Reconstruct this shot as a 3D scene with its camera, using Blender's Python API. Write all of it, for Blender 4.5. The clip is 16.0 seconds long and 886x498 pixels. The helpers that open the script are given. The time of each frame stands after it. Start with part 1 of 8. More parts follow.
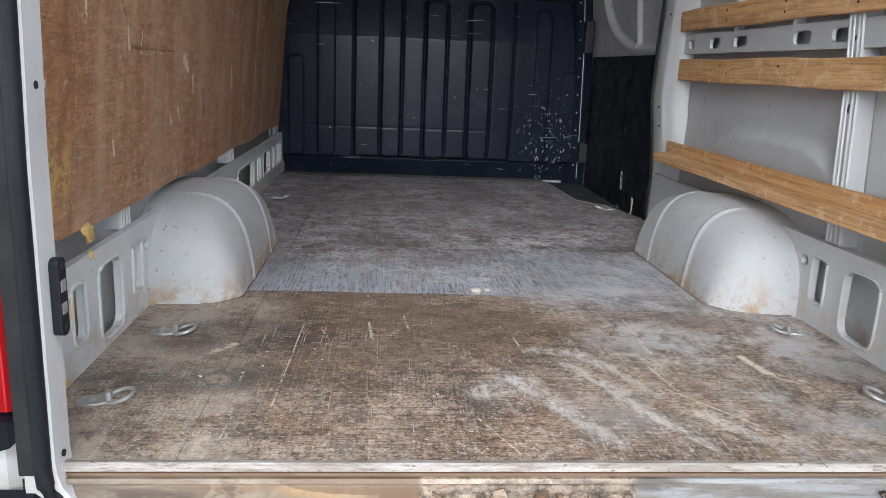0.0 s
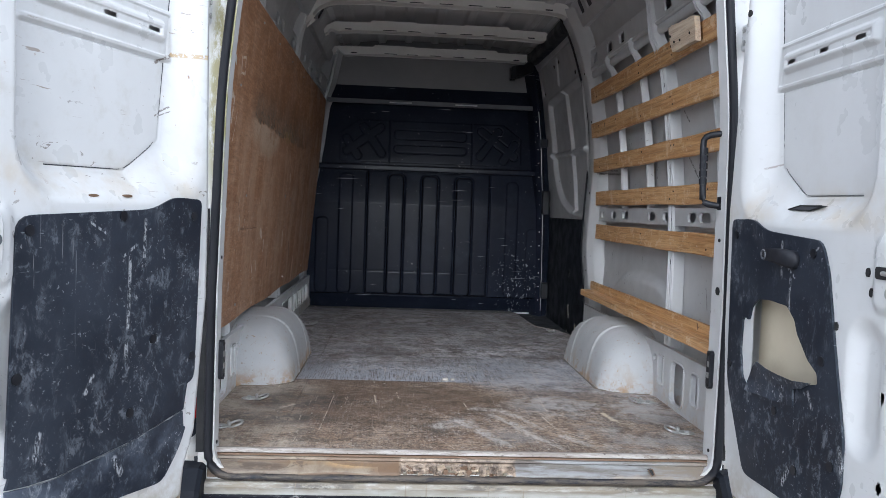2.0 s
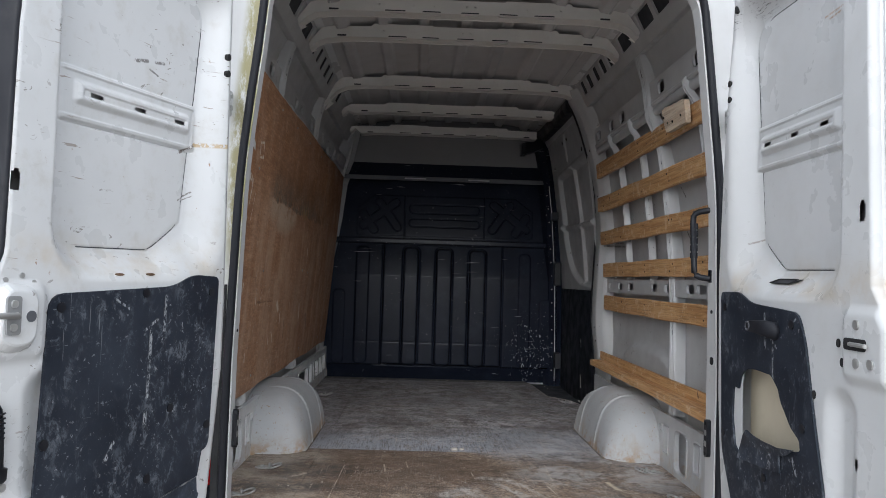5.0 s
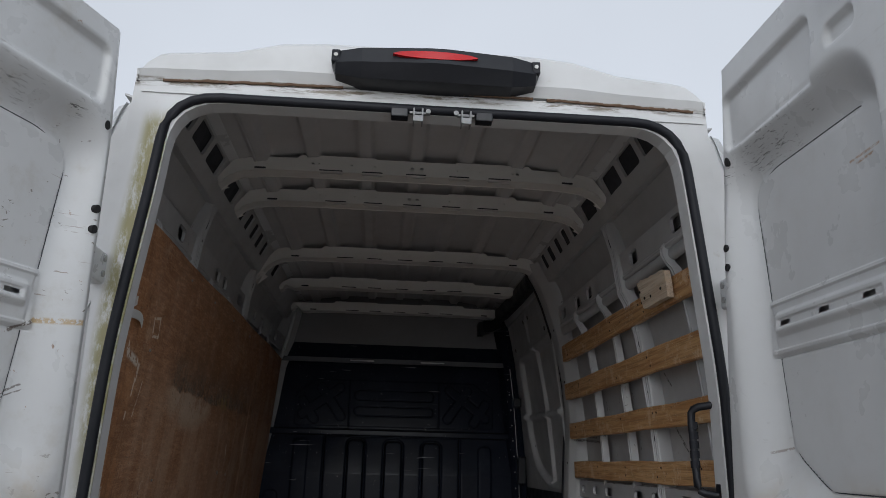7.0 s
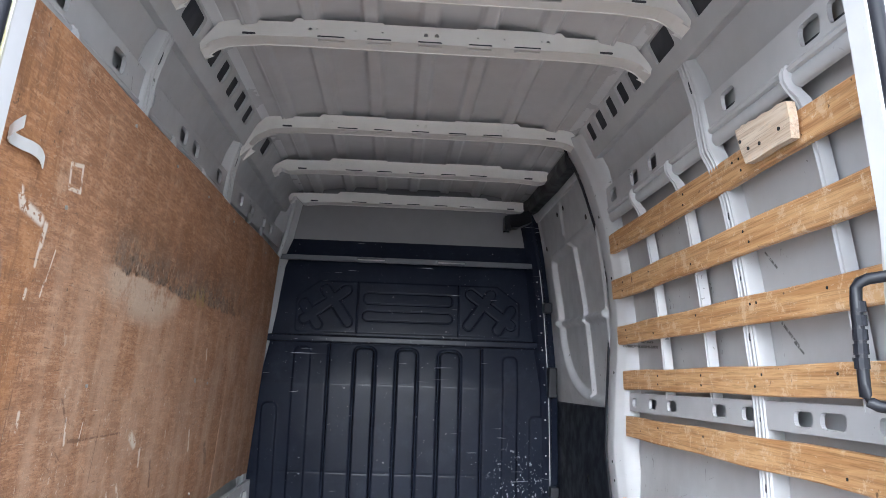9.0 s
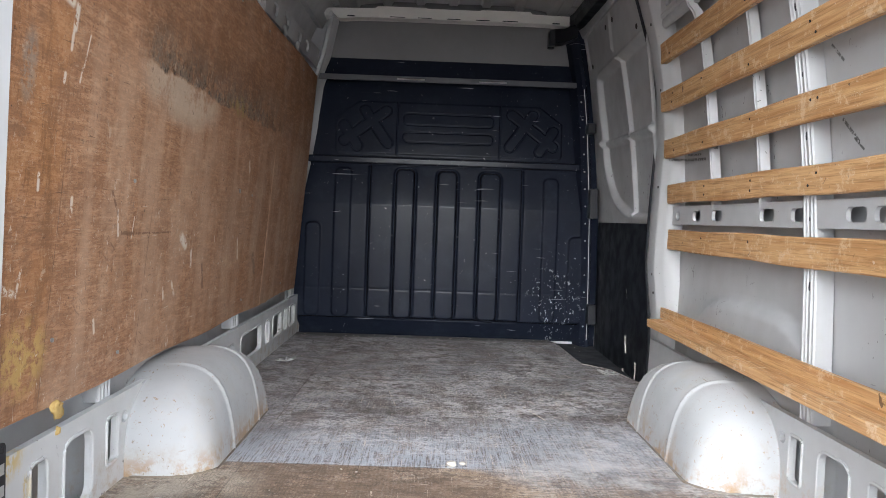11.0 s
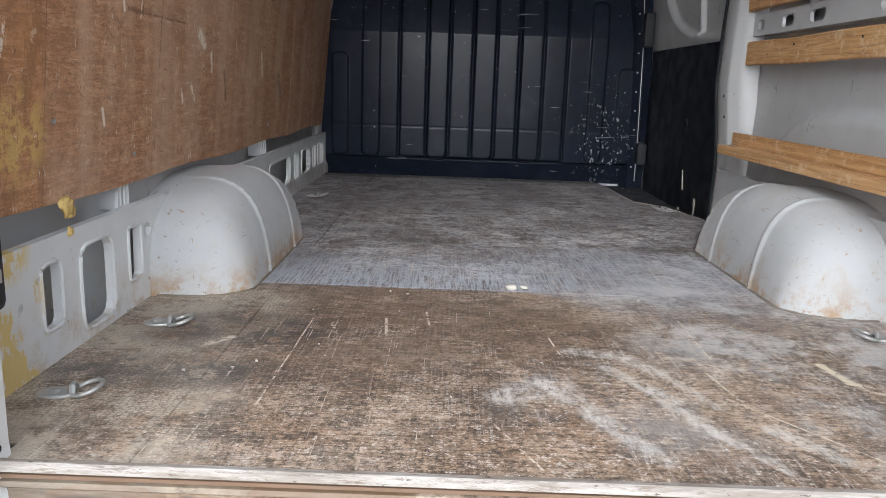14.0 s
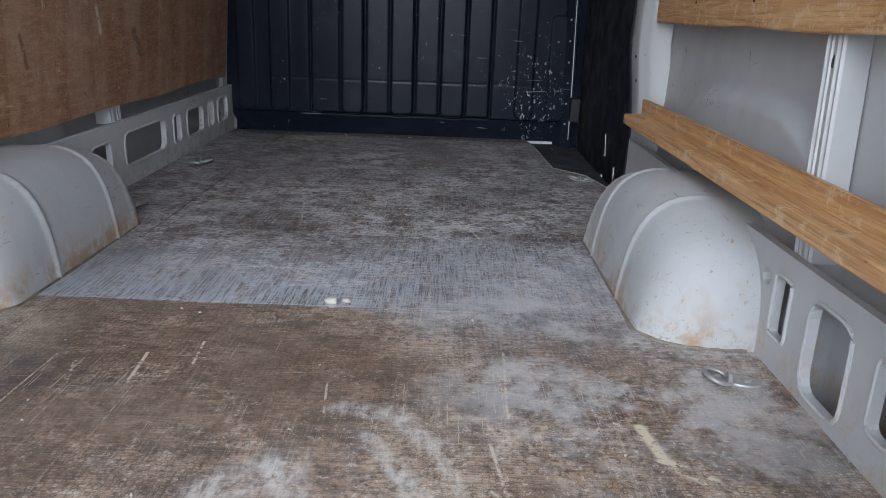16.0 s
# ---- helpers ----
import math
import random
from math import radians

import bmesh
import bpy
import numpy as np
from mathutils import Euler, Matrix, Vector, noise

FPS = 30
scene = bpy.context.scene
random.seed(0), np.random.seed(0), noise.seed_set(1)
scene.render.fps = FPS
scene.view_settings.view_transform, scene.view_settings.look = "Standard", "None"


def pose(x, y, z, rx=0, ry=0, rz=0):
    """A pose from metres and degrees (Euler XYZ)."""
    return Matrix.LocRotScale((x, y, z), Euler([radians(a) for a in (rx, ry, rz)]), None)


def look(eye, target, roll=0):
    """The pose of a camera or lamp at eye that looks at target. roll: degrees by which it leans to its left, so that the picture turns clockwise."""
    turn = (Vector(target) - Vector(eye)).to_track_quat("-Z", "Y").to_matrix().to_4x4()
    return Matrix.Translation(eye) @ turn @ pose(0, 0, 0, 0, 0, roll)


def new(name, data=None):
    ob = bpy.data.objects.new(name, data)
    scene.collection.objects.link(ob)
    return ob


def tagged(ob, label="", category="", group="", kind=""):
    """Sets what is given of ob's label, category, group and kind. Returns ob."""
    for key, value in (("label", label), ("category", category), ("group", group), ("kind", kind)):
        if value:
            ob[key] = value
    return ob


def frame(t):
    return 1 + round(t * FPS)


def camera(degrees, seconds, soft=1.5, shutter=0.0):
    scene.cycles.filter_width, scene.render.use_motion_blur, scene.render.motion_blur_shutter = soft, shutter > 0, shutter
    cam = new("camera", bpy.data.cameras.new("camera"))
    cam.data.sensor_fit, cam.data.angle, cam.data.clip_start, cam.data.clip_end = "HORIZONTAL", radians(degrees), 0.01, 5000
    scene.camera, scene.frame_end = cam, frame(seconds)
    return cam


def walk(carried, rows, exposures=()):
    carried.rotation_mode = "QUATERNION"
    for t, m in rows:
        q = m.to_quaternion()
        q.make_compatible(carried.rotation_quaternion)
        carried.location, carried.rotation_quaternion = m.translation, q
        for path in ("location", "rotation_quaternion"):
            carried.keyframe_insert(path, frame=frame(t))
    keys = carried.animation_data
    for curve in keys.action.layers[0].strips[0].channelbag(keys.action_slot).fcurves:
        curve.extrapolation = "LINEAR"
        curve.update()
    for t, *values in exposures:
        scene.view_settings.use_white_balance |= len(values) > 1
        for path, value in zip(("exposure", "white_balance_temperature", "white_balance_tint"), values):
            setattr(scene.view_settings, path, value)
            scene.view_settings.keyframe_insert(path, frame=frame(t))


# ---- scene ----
cam = camera(60.6, 16.0, soft=0.85)
PATH = [
    (0, (-0.275, -1.145, 1.348), (-0.121, 0.793, 0.882), 2.4),
    (0.5, (-0.254, -1.283, 1.364), (-0.088, 0.652, 0.886), 2.2),
    (1, (-0.218, -1.642, 1.401), (-0.026, 0.294, 0.941), 2.2),
    (1.5, (-0.223, -2.049, 1.429), (-0.054, -0.071, 1.184), 2.0),
    (2, (-0.239, -2.372, 1.474), (-0.117, -0.378, 1.369), 2.1),
    (2.5, (-0.209, -2.623, 1.458), (-0.109, -0.626, 1.428), 2.0),
    (3, (-0.196, -2.771, 1.416), (-0.123, -0.772, 1.416), 1.9),
    (3.2, (-0.193, -2.785, 1.413), (-0.134, -0.786, 1.419), 1.9),
    (5.3, (-0.183, -2.483, 1.517), (-0.125, -0.488, 1.634), 1.7),
    (5.5, (-0.192, -2.477, 1.535), (-0.119, -0.49, 1.745), 1.9),
    (6, (-0.191, -2.427, 1.564), (-0.072, -0.478, 1.997), 1.7),
    (6.5, (-0.148, -2.233, 1.567), (-0.011, -0.309, 2.094), 1.6),
    (7, (-0.09, -1.985, 1.579), (0.051, -0.066, 2.124), 1.5),
    (7.5, (-0.073, -1.755, 1.567), (0.06, 0.16, 2.128), 1.6),
    (8, (-0.084, -1.503, 1.576), (0.045, 0.415, 2.127), 1.8),
    (8.5, (-0.084, -1.33, 1.569), (0.043, 0.606, 2.056), 1.8),
    (9, (-0.074, -1.25, 1.542), (0.041, 0.718, 1.884), 1.8),
    (9.5, (-0.083, -1.221, 1.514), (0.004, 0.767, 1.723), 1.9),
    (10, (-0.079, -1.208, 1.48), (-0.027, 0.789, 1.563), 1.9),
    (10.2, (-0.082, -1.21, 1.462), (-0.038, 0.789, 1.499), 2.0),
    (12.5, (-0.072, -1.204, 1.398), (-0.054, 0.792, 1.272), 1.9),
    (13, (-0.069, -1.171, 1.33), (-0.049, 0.823, 1.183), 1.9),
    (13.5, (-0.102, -1.08, 1.26), (-0.09, 0.896, 0.957), 2.0),
    (14, (-0.178, -0.946, 1.231), (-0.187, 1.008, 0.804), 2.0),
    (14.5, (-0.155, -0.892, 1.21), (-0.159, 1.031, 0.662), 1.9),
    (15, (-0.024, -0.907, 1.229), (0.002, 1.006, 0.644), 1.8),
    (15.5, (0.151, -0.834, 1.281), (0.179, 1.067, 0.66), 2.2),
    (16, (0.249, -0.601, 1.346), (0.248, 1.307, 0.746), 2.2),
]
EXPOSURE = [(0, 1.72, 6000, 8), (0.5, 1.67, 6000, 8), (1.0, 1.66, 5800, 8), (1.5, 1.60, 5750, 8), (2.0, 1.36, 5750, 8), (2.5, 1.07, 5800, 8), (3.0, 0.86, 6000, 8), (5.3, 0.92, 6050, 8), (5.5, 0.9, 6050, 8), (6.0, 0.3, 6100, 8), (7.0, -0.08, 6100, 8), (7.5, 0.2, 6050, 8), (8.0, 1.4, 5800, 8), (8.5, 2.24, 5650, 8), (9.0, 2.66, 5700, 8), (9.5, 2.64, 5750, 8), (10.2, 2.48, 6000, 8), (12.5, 2.30, 6100, 8), (13.0, 2.25, 6100, 8), (13.5, 2.06, 6100, 8), (14.5, 1.63, 6100, 8), (15.0, 1.48, 6050, 8), (16.0, 1.44, 5700, 8)]
walk(cam, [(t, look(eye, target, roll)) for t, eye, target, roll in PATH], EXPOSURE)

# ---- world and light ----
from mathutils.geometry import tessellate_polygon

world = bpy.data.worlds.new("overcast_sky")
scene.world = world
world.use_nodes = True
wn, wl = world.node_tree.nodes, world.node_tree.links
sky = wn.new("ShaderNodeTexSky")
sky.sky_type, sky.sun_disc = "NISHITA", False
sky.sun_elevation, sky.sun_rotation = radians(24), radians(189)
sky.air_density, sky.dust_density, sky.ozone_density = 1.0, 6.0, 1.0
soft_sky = wn.new("ShaderNodeHueSaturation")
soft_sky.inputs["Saturation"].default_value = 0.18
wl.new(sky.outputs[0], soft_sky.inputs["Color"])
clouds = wn.new("ShaderNodeTexNoise")
clouds.inputs["Scale"].default_value, clouds.inputs["Detail"].default_value = 1.6, 4
cloud_map = wn.new("ShaderNodeMapRange")
cloud_map.inputs[3].default_value, cloud_map.inputs[4].default_value = 0.82, 1.12
wl.new(clouds.outputs[0], cloud_map.inputs[0])
cloud_mix = wn.new("ShaderNodeMix")
cloud_mix.data_type, cloud_mix.blend_type = "RGBA", "MULTIPLY"
cloud_mix.inputs[0].default_value = 1.0
veil = wn.new("ShaderNodeMix")
veil.data_type = "RGBA"
veil.inputs[0].default_value = 0.65
veil.inputs[7].default_value = (6.0, 6.12, 6.5, 1)
wl.new(soft_sky.outputs[0], veil.inputs[6])
wl.new(veil.outputs[2], cloud_mix.inputs[6])
wl.new(cloud_map.outputs[0], cloud_mix.inputs[7])
wl.new(cloud_mix.outputs[2], wn["Background"].inputs[0])
wn["Background"].inputs[1].default_value = 0.15

sun = new("sun", bpy.data.lights.new("sun", "SUN"))
sun.data.energy, sun.data.angle, sun.data.color = 0.52, radians(58), (1.0, 0.985, 0.965)
sun.matrix_world = look((0.1, -5.4, 2.0), (0, 0, 0))


# ---- materials ----
class Nodes:
    """A material with a few shorthand calls for its nodes."""

    def __init__(self, name, rough=0.5, metal=0.0, spec=0.5):
        self.mat = bpy.data.materials.new(name)
        self.mat.use_nodes = True
        self.nodes, self.links = self.mat.node_tree.nodes, self.mat.node_tree.links
        self.bsdf = self.nodes["Principled BSDF"]
        self.bsdf.inputs["Roughness"].default_value = rough
        self.bsdf.inputs["Metallic"].default_value = metal
        self.bsdf.inputs["Specular IOR Level"].default_value = spec
        self.place = self.nodes.new("ShaderNodeTexCoord").outputs["Object"]

    def put(self, value, socket):
        if isinstance(value, bpy.types.NodeSocket):
            self.links.new(value, socket)
        elif isinstance(value, tuple) and len(value) == 3 and socket.type == "RGBA":
            socket.default_value = (*value, 1)
        else:
            socket.default_value = value

    def stretch(self, sx, sy, sz, turn=0.0, at=None):
        n = self.nodes.new("ShaderNodeMapping")
        n.inputs["Scale"].default_value = (sx, sy, sz)
        n.inputs["Rotation"].default_value = (0, 0, turn)
        self.links.new(at or self.place, n.inputs[0])
        return n.outputs[0]

    def noise(self, scale, detail=3, rough=0.55, at=None, warp=0.0):
        n = self.nodes.new("ShaderNodeTexNoise")
        n.inputs["Scale"].default_value, n.inputs["Detail"].default_value = scale, detail
        n.inputs["Roughness"].default_value, n.inputs["Distortion"].default_value = rough, warp
        self.links.new(at or self.place, n.inputs["Vector"])
        return n.outputs[0]

    def ramp(self, value, lo, hi, a=0.0, b=1.0):
        n = self.nodes.new("ShaderNodeMapRange")
        n.interpolation_type = "SMOOTHSTEP"
        for k, v in zip((1, 2, 3, 4), (lo, hi, a, b)):
            self.put(v, n.inputs[k])
        self.put(value, n.inputs[0])
        return n.outputs[0]

    def math(self, op, a, b=0.0, c=0.0):
        n = self.nodes.new("ShaderNodeMath")
        n.operation = op
        for k, v in enumerate((a, b, c)):
            self.put(v, n.inputs[k])
        return n.outputs[0]

    def mix(self, fac, a, b):
        n = self.nodes.new("ShaderNodeMix")
        n.data_type = "RGBA"
        self.put(fac, n.inputs[0])
        self.put(a, n.inputs[6])
        self.put(b, n.inputs[7])
        return n.outputs[2]

    def axes(self, at=None):
        n = self.nodes.new("ShaderNodeSeparateXYZ")
        self.links.new(at or self.place, n.inputs[0])
        return n.outputs

    def bump(self, height, strength=0.2, distance=0.002):
        n = self.nodes.new("ShaderNodeBump")
        n.inputs["Strength"].default_value, n.inputs["Distance"].default_value = strength, distance
        self.put(height, n.inputs["Height"])
        self.links.new(n.outputs[0], self.bsdf.inputs["Normal"])

    def random(self):
        return self.nodes.new("ShaderNodeObjectInfo").outputs["Random"]

    def done(self, colour, rough=None):
        self.put(colour, self.bsdf.inputs["Base Color"])
        if rough is not None:
            self.put(rough, self.bsdf.inputs["Roughness"])
        return self.mat


def painted(name, colour, dirt, rough=0.4, amount=0.35, scratch=None, scratch_amount=0.0, spec=0.5):
    """Painted sheet metal or plastic: clouded colour, patches of dirt, thin scuffs, slight orange peel."""
    m = Nodes(name, rough, 0.0, spec)
    big = m.noise(3.1, 4, 0.6)
    fine = m.noise(38, 3)
    c = m.mix(m.ramp(big, 0.3, 0.75), colour, tuple(v * 0.9 for v in colour))
    c = m.mix(m.math("MULTIPLY", m.ramp(m.noise(7.3, 6, 0.7), 0.5, 0.78), amount), c, dirt)
    if scratch:
        a = m.ramp(m.noise(16, 4, 0.6, m.stretch(1.0, 1.0, 0.12)), 0.66, 0.72)
        b = m.ramp(m.noise(60, 3, 0.5, m.stretch(0.5, 0.5, 0.35)), 0.66, 0.71)
        c = m.mix(m.math("MULTIPLY", m.math("MAXIMUM", a, b), scratch_amount), c, scratch)
    m.bump(fine, 0.06, 0.001)
    return m.done(c, m.ramp(m.noise(11, 4), 0.3, 0.7, rough - 0.08, rough + 0.14))


def timber(name, light, dark, along, scale=9.0, rough=0.5):
    """Sawn wood with grain along one axis (0, 1 or 2), knots, dark pores and pale scuffs."""
    m = Nodes(name, rough)

    def lengthwise(across, length):
        v = [scale * across] * 3
        v[along] = scale * length
        return m.stretch(*v)
    grain = m.noise(1.0, 6, 0.65, lengthwise(3.4, 0.16), 1.6)
    lines = m.noise(1.0, 4, 0.6, lengthwise(13.0, 0.30), 0.8)
    fine = m.noise(1.0, 4, 0.6, lengthwise(26.0, 1.1))
    c = m.mix(m.ramp(grain, 0.34, 0.66), light, dark)
    c = m.mix(times(m, m.ramp(lines, 0.50, 0.60), m.ramp(grain, 0.30, 0.60), 0.55), c, tuple(v * 0.55 for v in dark))
    c = m.mix(times(m, m.ramp(fine, 0.54, 0.66), 0.38), c, tuple(v * 0.55 for v in dark))
    c = m.mix(times(m, m.ramp(m.noise(14, 8, 0.8), 0.53, 0.61), 0.6), c, (0.72, 0.56, 0.38))
    c = m.mix(times(m, m.ramp(m.noise(1.0, 4, 0.7, m.stretch(40, 40, 60), 0.8), 0.64, 0.67), 0.5), c, (0.74, 0.66, 0.54))
    c = m.mix(times(m, m.ramp(m.noise(22, 3, 0.6, None, 0.6), 0.69, 0.73), 0.8), c, (0.075, 0.035, 0.016))
    m.bump(m.math("ADD", grain, m.math("ADD", lines, fine)), 0.35, 0.001)
    return m.done(c, m.ramp(fine, 0.3, 0.7, rough - 0.08, rough + 0.15))


def add_line(m, a, b, p, q, width):
    """A mask along the segment from p to q in the two coordinates a and b."""
    both = m.nodes.new("ShaderNodeCombineXYZ")
    m.put(a, both.inputs[0])
    m.put(b, both.inputs[1])
    d = Vector((q[0] - p[0], q[1] - p[1], 0))

    def vec(op, u, v=None, scale=None):
        n = m.nodes.new("ShaderNodeVectorMath")
        n.operation = op
        m.put(u, n.inputs[0])
        if v is not None:
            m.put(v, n.inputs[1])
        if scale is not None:
            m.put(scale, n.inputs["Scale"])
        return n.outputs[1] if op in ("DOT_PRODUCT", "LENGTH") else n.outputs[0]

    rel = vec("SUBTRACT", both.outputs[0], (p[0], p[1], 0.0))
    t = m.math("DIVIDE", vec("DOT_PRODUCT", rel, tuple(d)), d.length_squared)
    t = m.math("MINIMUM", m.math("MAXIMUM", t, 0.0), 1.0)
    n = m.nodes.new("ShaderNodeVectorMath")
    n.operation = "SCALE"
    n.inputs[0].default_value = tuple(d)
    m.put(t, n.inputs["Scale"])
    gap = vec("LENGTH", vec("SUBTRACT", rel, n.outputs[0]))
    return m.ramp(gap, width, width * 0.35)


def blob(m, a, b, ca, cb, ra, rb):
    """A soft oval mask about (ca, cb)."""
    u = m.math("DIVIDE", m.math("SUBTRACT", a, ca), ra)
    v = m.math("DIVIDE", m.math("SUBTRACT", b, cb), rb)
    return m.ramp(m.math("ADD", m.math("MULTIPLY", u, u), m.math("MULTIPLY", v, v)), 1.0, 0.15)


def times(m, *values):
    out = values[0]
    for v in values[1:]:
        out = m.math("MULTIPLY", out, v)
    return out


def door_paint():
    m = Nodes("white_door_paint", 0.3)
    x, y, z = m.axes()
    c = m.mix(m.ramp(m.noise(2.3, 4, 0.6), 0.3, 0.75), (0.585, 0.592, 0.598), (0.525, 0.531, 0.535))
    soiled = m.ramp(x, 0.1, -0.1, 0.12, 1.0)
    c = m.mix(times(m, m.ramp(m.noise(9, 6, 0.7), 0.50, 0.72), m.ramp(x, 0.1, -0.1, 0.12, 0.38)), c, (0.40, 0.375, 0.33))
    # brown film in the ledge of the recess
    ledge = times(m, m.ramp(z, 1.44, 1.49), m.ramp(z, 1.60, 1.50), m.ramp(m.noise(6, 5, 0.65), 0.38, 0.7))
    c = m.mix(times(m, ledge, 0.55), c, (0.45, 0.36, 0.24))
    # black rub marks under the top fields
    rub = times(m, m.ramp(z, 2.27, 2.31), m.ramp(z, 2.41, 2.35), m.ramp(m.noise(1.0, 4, 0.6, m.stretch(22, 22, 150), 0.6), 0.58, 0.63), m.ramp(m.noise(4, 2), 0.40, 0.52))
    c = m.mix(times(m, rub, soiled, 0.35), c, (0.10, 0.095, 0.09))
    # single scrapes and chips
    chips = times(m, m.ramp(m.noise(1.0, 4, 0.6, m.stretch(24, 24, 40), 1.0), 0.665, 0.68), m.ramp(m.noise(2.6, 2), 0.42, 0.56))
    c = m.mix(times(m, chips, soiled, 0.8), c, (0.15, 0.13, 0.11))
    scrape = times(m, m.ramp(m.noise(1.0, 4, 0.65, m.stretch(9, 9, 120), 0.4), 0.665, 0.68), m.ramp(m.noise(3.1, 3), 0.46, 0.58))
    c = m.mix(times(m, scrape, soiled, 0.75), c, (0.20, 0.15, 0.11))
    rusty = times(m, m.ramp(m.noise(34, 4, 0.7), 0.68, 0.71), m.ramp(m.noise(2.1, 3), 0.44, 0.58))
    c = m.mix(times(m, rusty, soiled, 0.8), c, (0.24, 0.13, 0.06))
    torn = m.ramp(m.noise(1.0, 4, 0.7, m.stretch(90, 90, 90)), 0.42, 0.50)
    for side, p, q, w, tone in ((-1, (-0.335, 1.828), (-0.285, 1.858), 0.006, (0.08, 0.05, 0.03)), (-1, (-0.285, 1.858), (-0.222, 1.866), 0.009, (0.42, 0.30, 0.15)), (-1, (-0.335, 1.69), (-0.295, 1.718), 0.003, (0.12, 0.10, 0.09)),
                                (-1, (-0.325, 1.688), (-0.29, 1.708), 0.002, (0.12, 0.10, 0.09)), (-1, (-0.51, 2.04), (-0.47, 2.05), 0.007, (0.10, 0.09, 0.085)), (-1, (-0.44, 2.055), (-0.41, 2.06), 0.006, (0.10, 0.09, 0.085)),
                                (-1, (-0.46, 2.03), (-0.43, 2.02), 0.004, (0.10, 0.09, 0.085)), (1, (-0.63, 2.185), (-0.72, 2.19), 0.004, (0.34, 0.22, 0.14)), (1, (-0.65, 2.175), (-0.70, 2.178), 0.004, (0.34, 0.22, 0.14)),
                                (1, (-0.26, 1.622), (-0.31, 1.632), 0.004, (0.25, 0.22, 0.2))):
        on_side = m.ramp(m.math("MULTIPLY", x, side), 0.1, 0.2)
        c = m.mix(times(m, add_line(m, y, z, p, q, w), torn, on_side, 0.85), c, tone)
    heavy = times(m, m.ramp(z, 2.285, 2.30), m.ramp(z, 2.385, 2.36), m.ramp(m.noise(1.0, 5, 0.7, m.stretch(30, 30, 190), 0.9), 0.57, 0.61), m.ramp(m.noise(4.5, 4, 0.7), 0.50, 0.60), m.ramp(y, -0.68, -0.60))
    c = m.mix(times(m, heavy, 0.85), c, (0.04, 0.036, 0.034))
    fold = times(m, m.ramp(z, 0.672, 0.66), m.ramp(m.noise(1.0, 6, 0.75, m.stretch(14, 14, 40)), 0.40, 0.58))
    c = m.mix(times(m, fold, 0.8), c, (0.16, 0.10, 0.055))
    film = times(m, m.ramp(z, 0.85, 0.63), m.ramp(m.noise(12, 5, 0.7), 0.35, 0.65))
    c = m.mix(times(m, film, 0.7), c, (0.30, 0.24, 0.16))
    m.bump(m.noise(45, 2), 0.05, 0.001)
    return m.done(c, m.ramp(m.noise(9, 4), 0.3, 0.7, 0.24, 0.46))


def jamb_paint():
    m = Nodes("white_jamb_paint", 0.36)
    x, y, z = m.axes()
    c = m.mix(m.ramp(m.noise(3, 4, 0.6), 0.3, 0.75), (0.60, 0.605, 0.61), (0.51, 0.511, 0.508))
    seam_x = m.math("ADD", x, m.ramp(z, 1.8, 2.56, 0.0, -0.05))
    algae = times(m, m.ramp(y, -0.022, -0.027), m.ramp(seam_x, -0.748, -0.756), m.ramp(seam_x, -0.834, -0.802), m.ramp(z, 1.3, 1.7), m.ramp(z, 2.51, 2.44), m.ramp(m.noise(30, 6, 0.78, m.stretch(1, 1, 0.35)), 0.34, 0.54))
    c = m.mix(times(m, algae, 0.85), c, (0.24, 0.21, 0.06))
    rust = times(m, m.ramp(z, 2.558, 2.574), m.ramp(z, 2.592, 2.584), m.ramp(m.noise(1.0, 5, 0.7, m.stretch(9, 30, 60)), 0.45, 0.6))
    c = m.mix(times(m, rust, 0.9), c, (0.12, 0.09, 0.05))
    low = times(m, m.ramp(z, 0.80, 0.64), m.ramp(m.noise(1.0, 6, 0.7, m.stretch(9, 16, 30)), 0.40, 0.70))
    c = m.mix(times(m, low, 0.6), c, (0.36, 0.30, 0.22))
    c = m.mix(times(m, m.ramp(m.noise(24, 5, 0.7), 0.64, 0.74), 0.25), c, (0.3, 0.26, 0.2))
    m.bump(m.noise(40, 2), 0.05, 0.001)
    return m.done(c, 0.38)


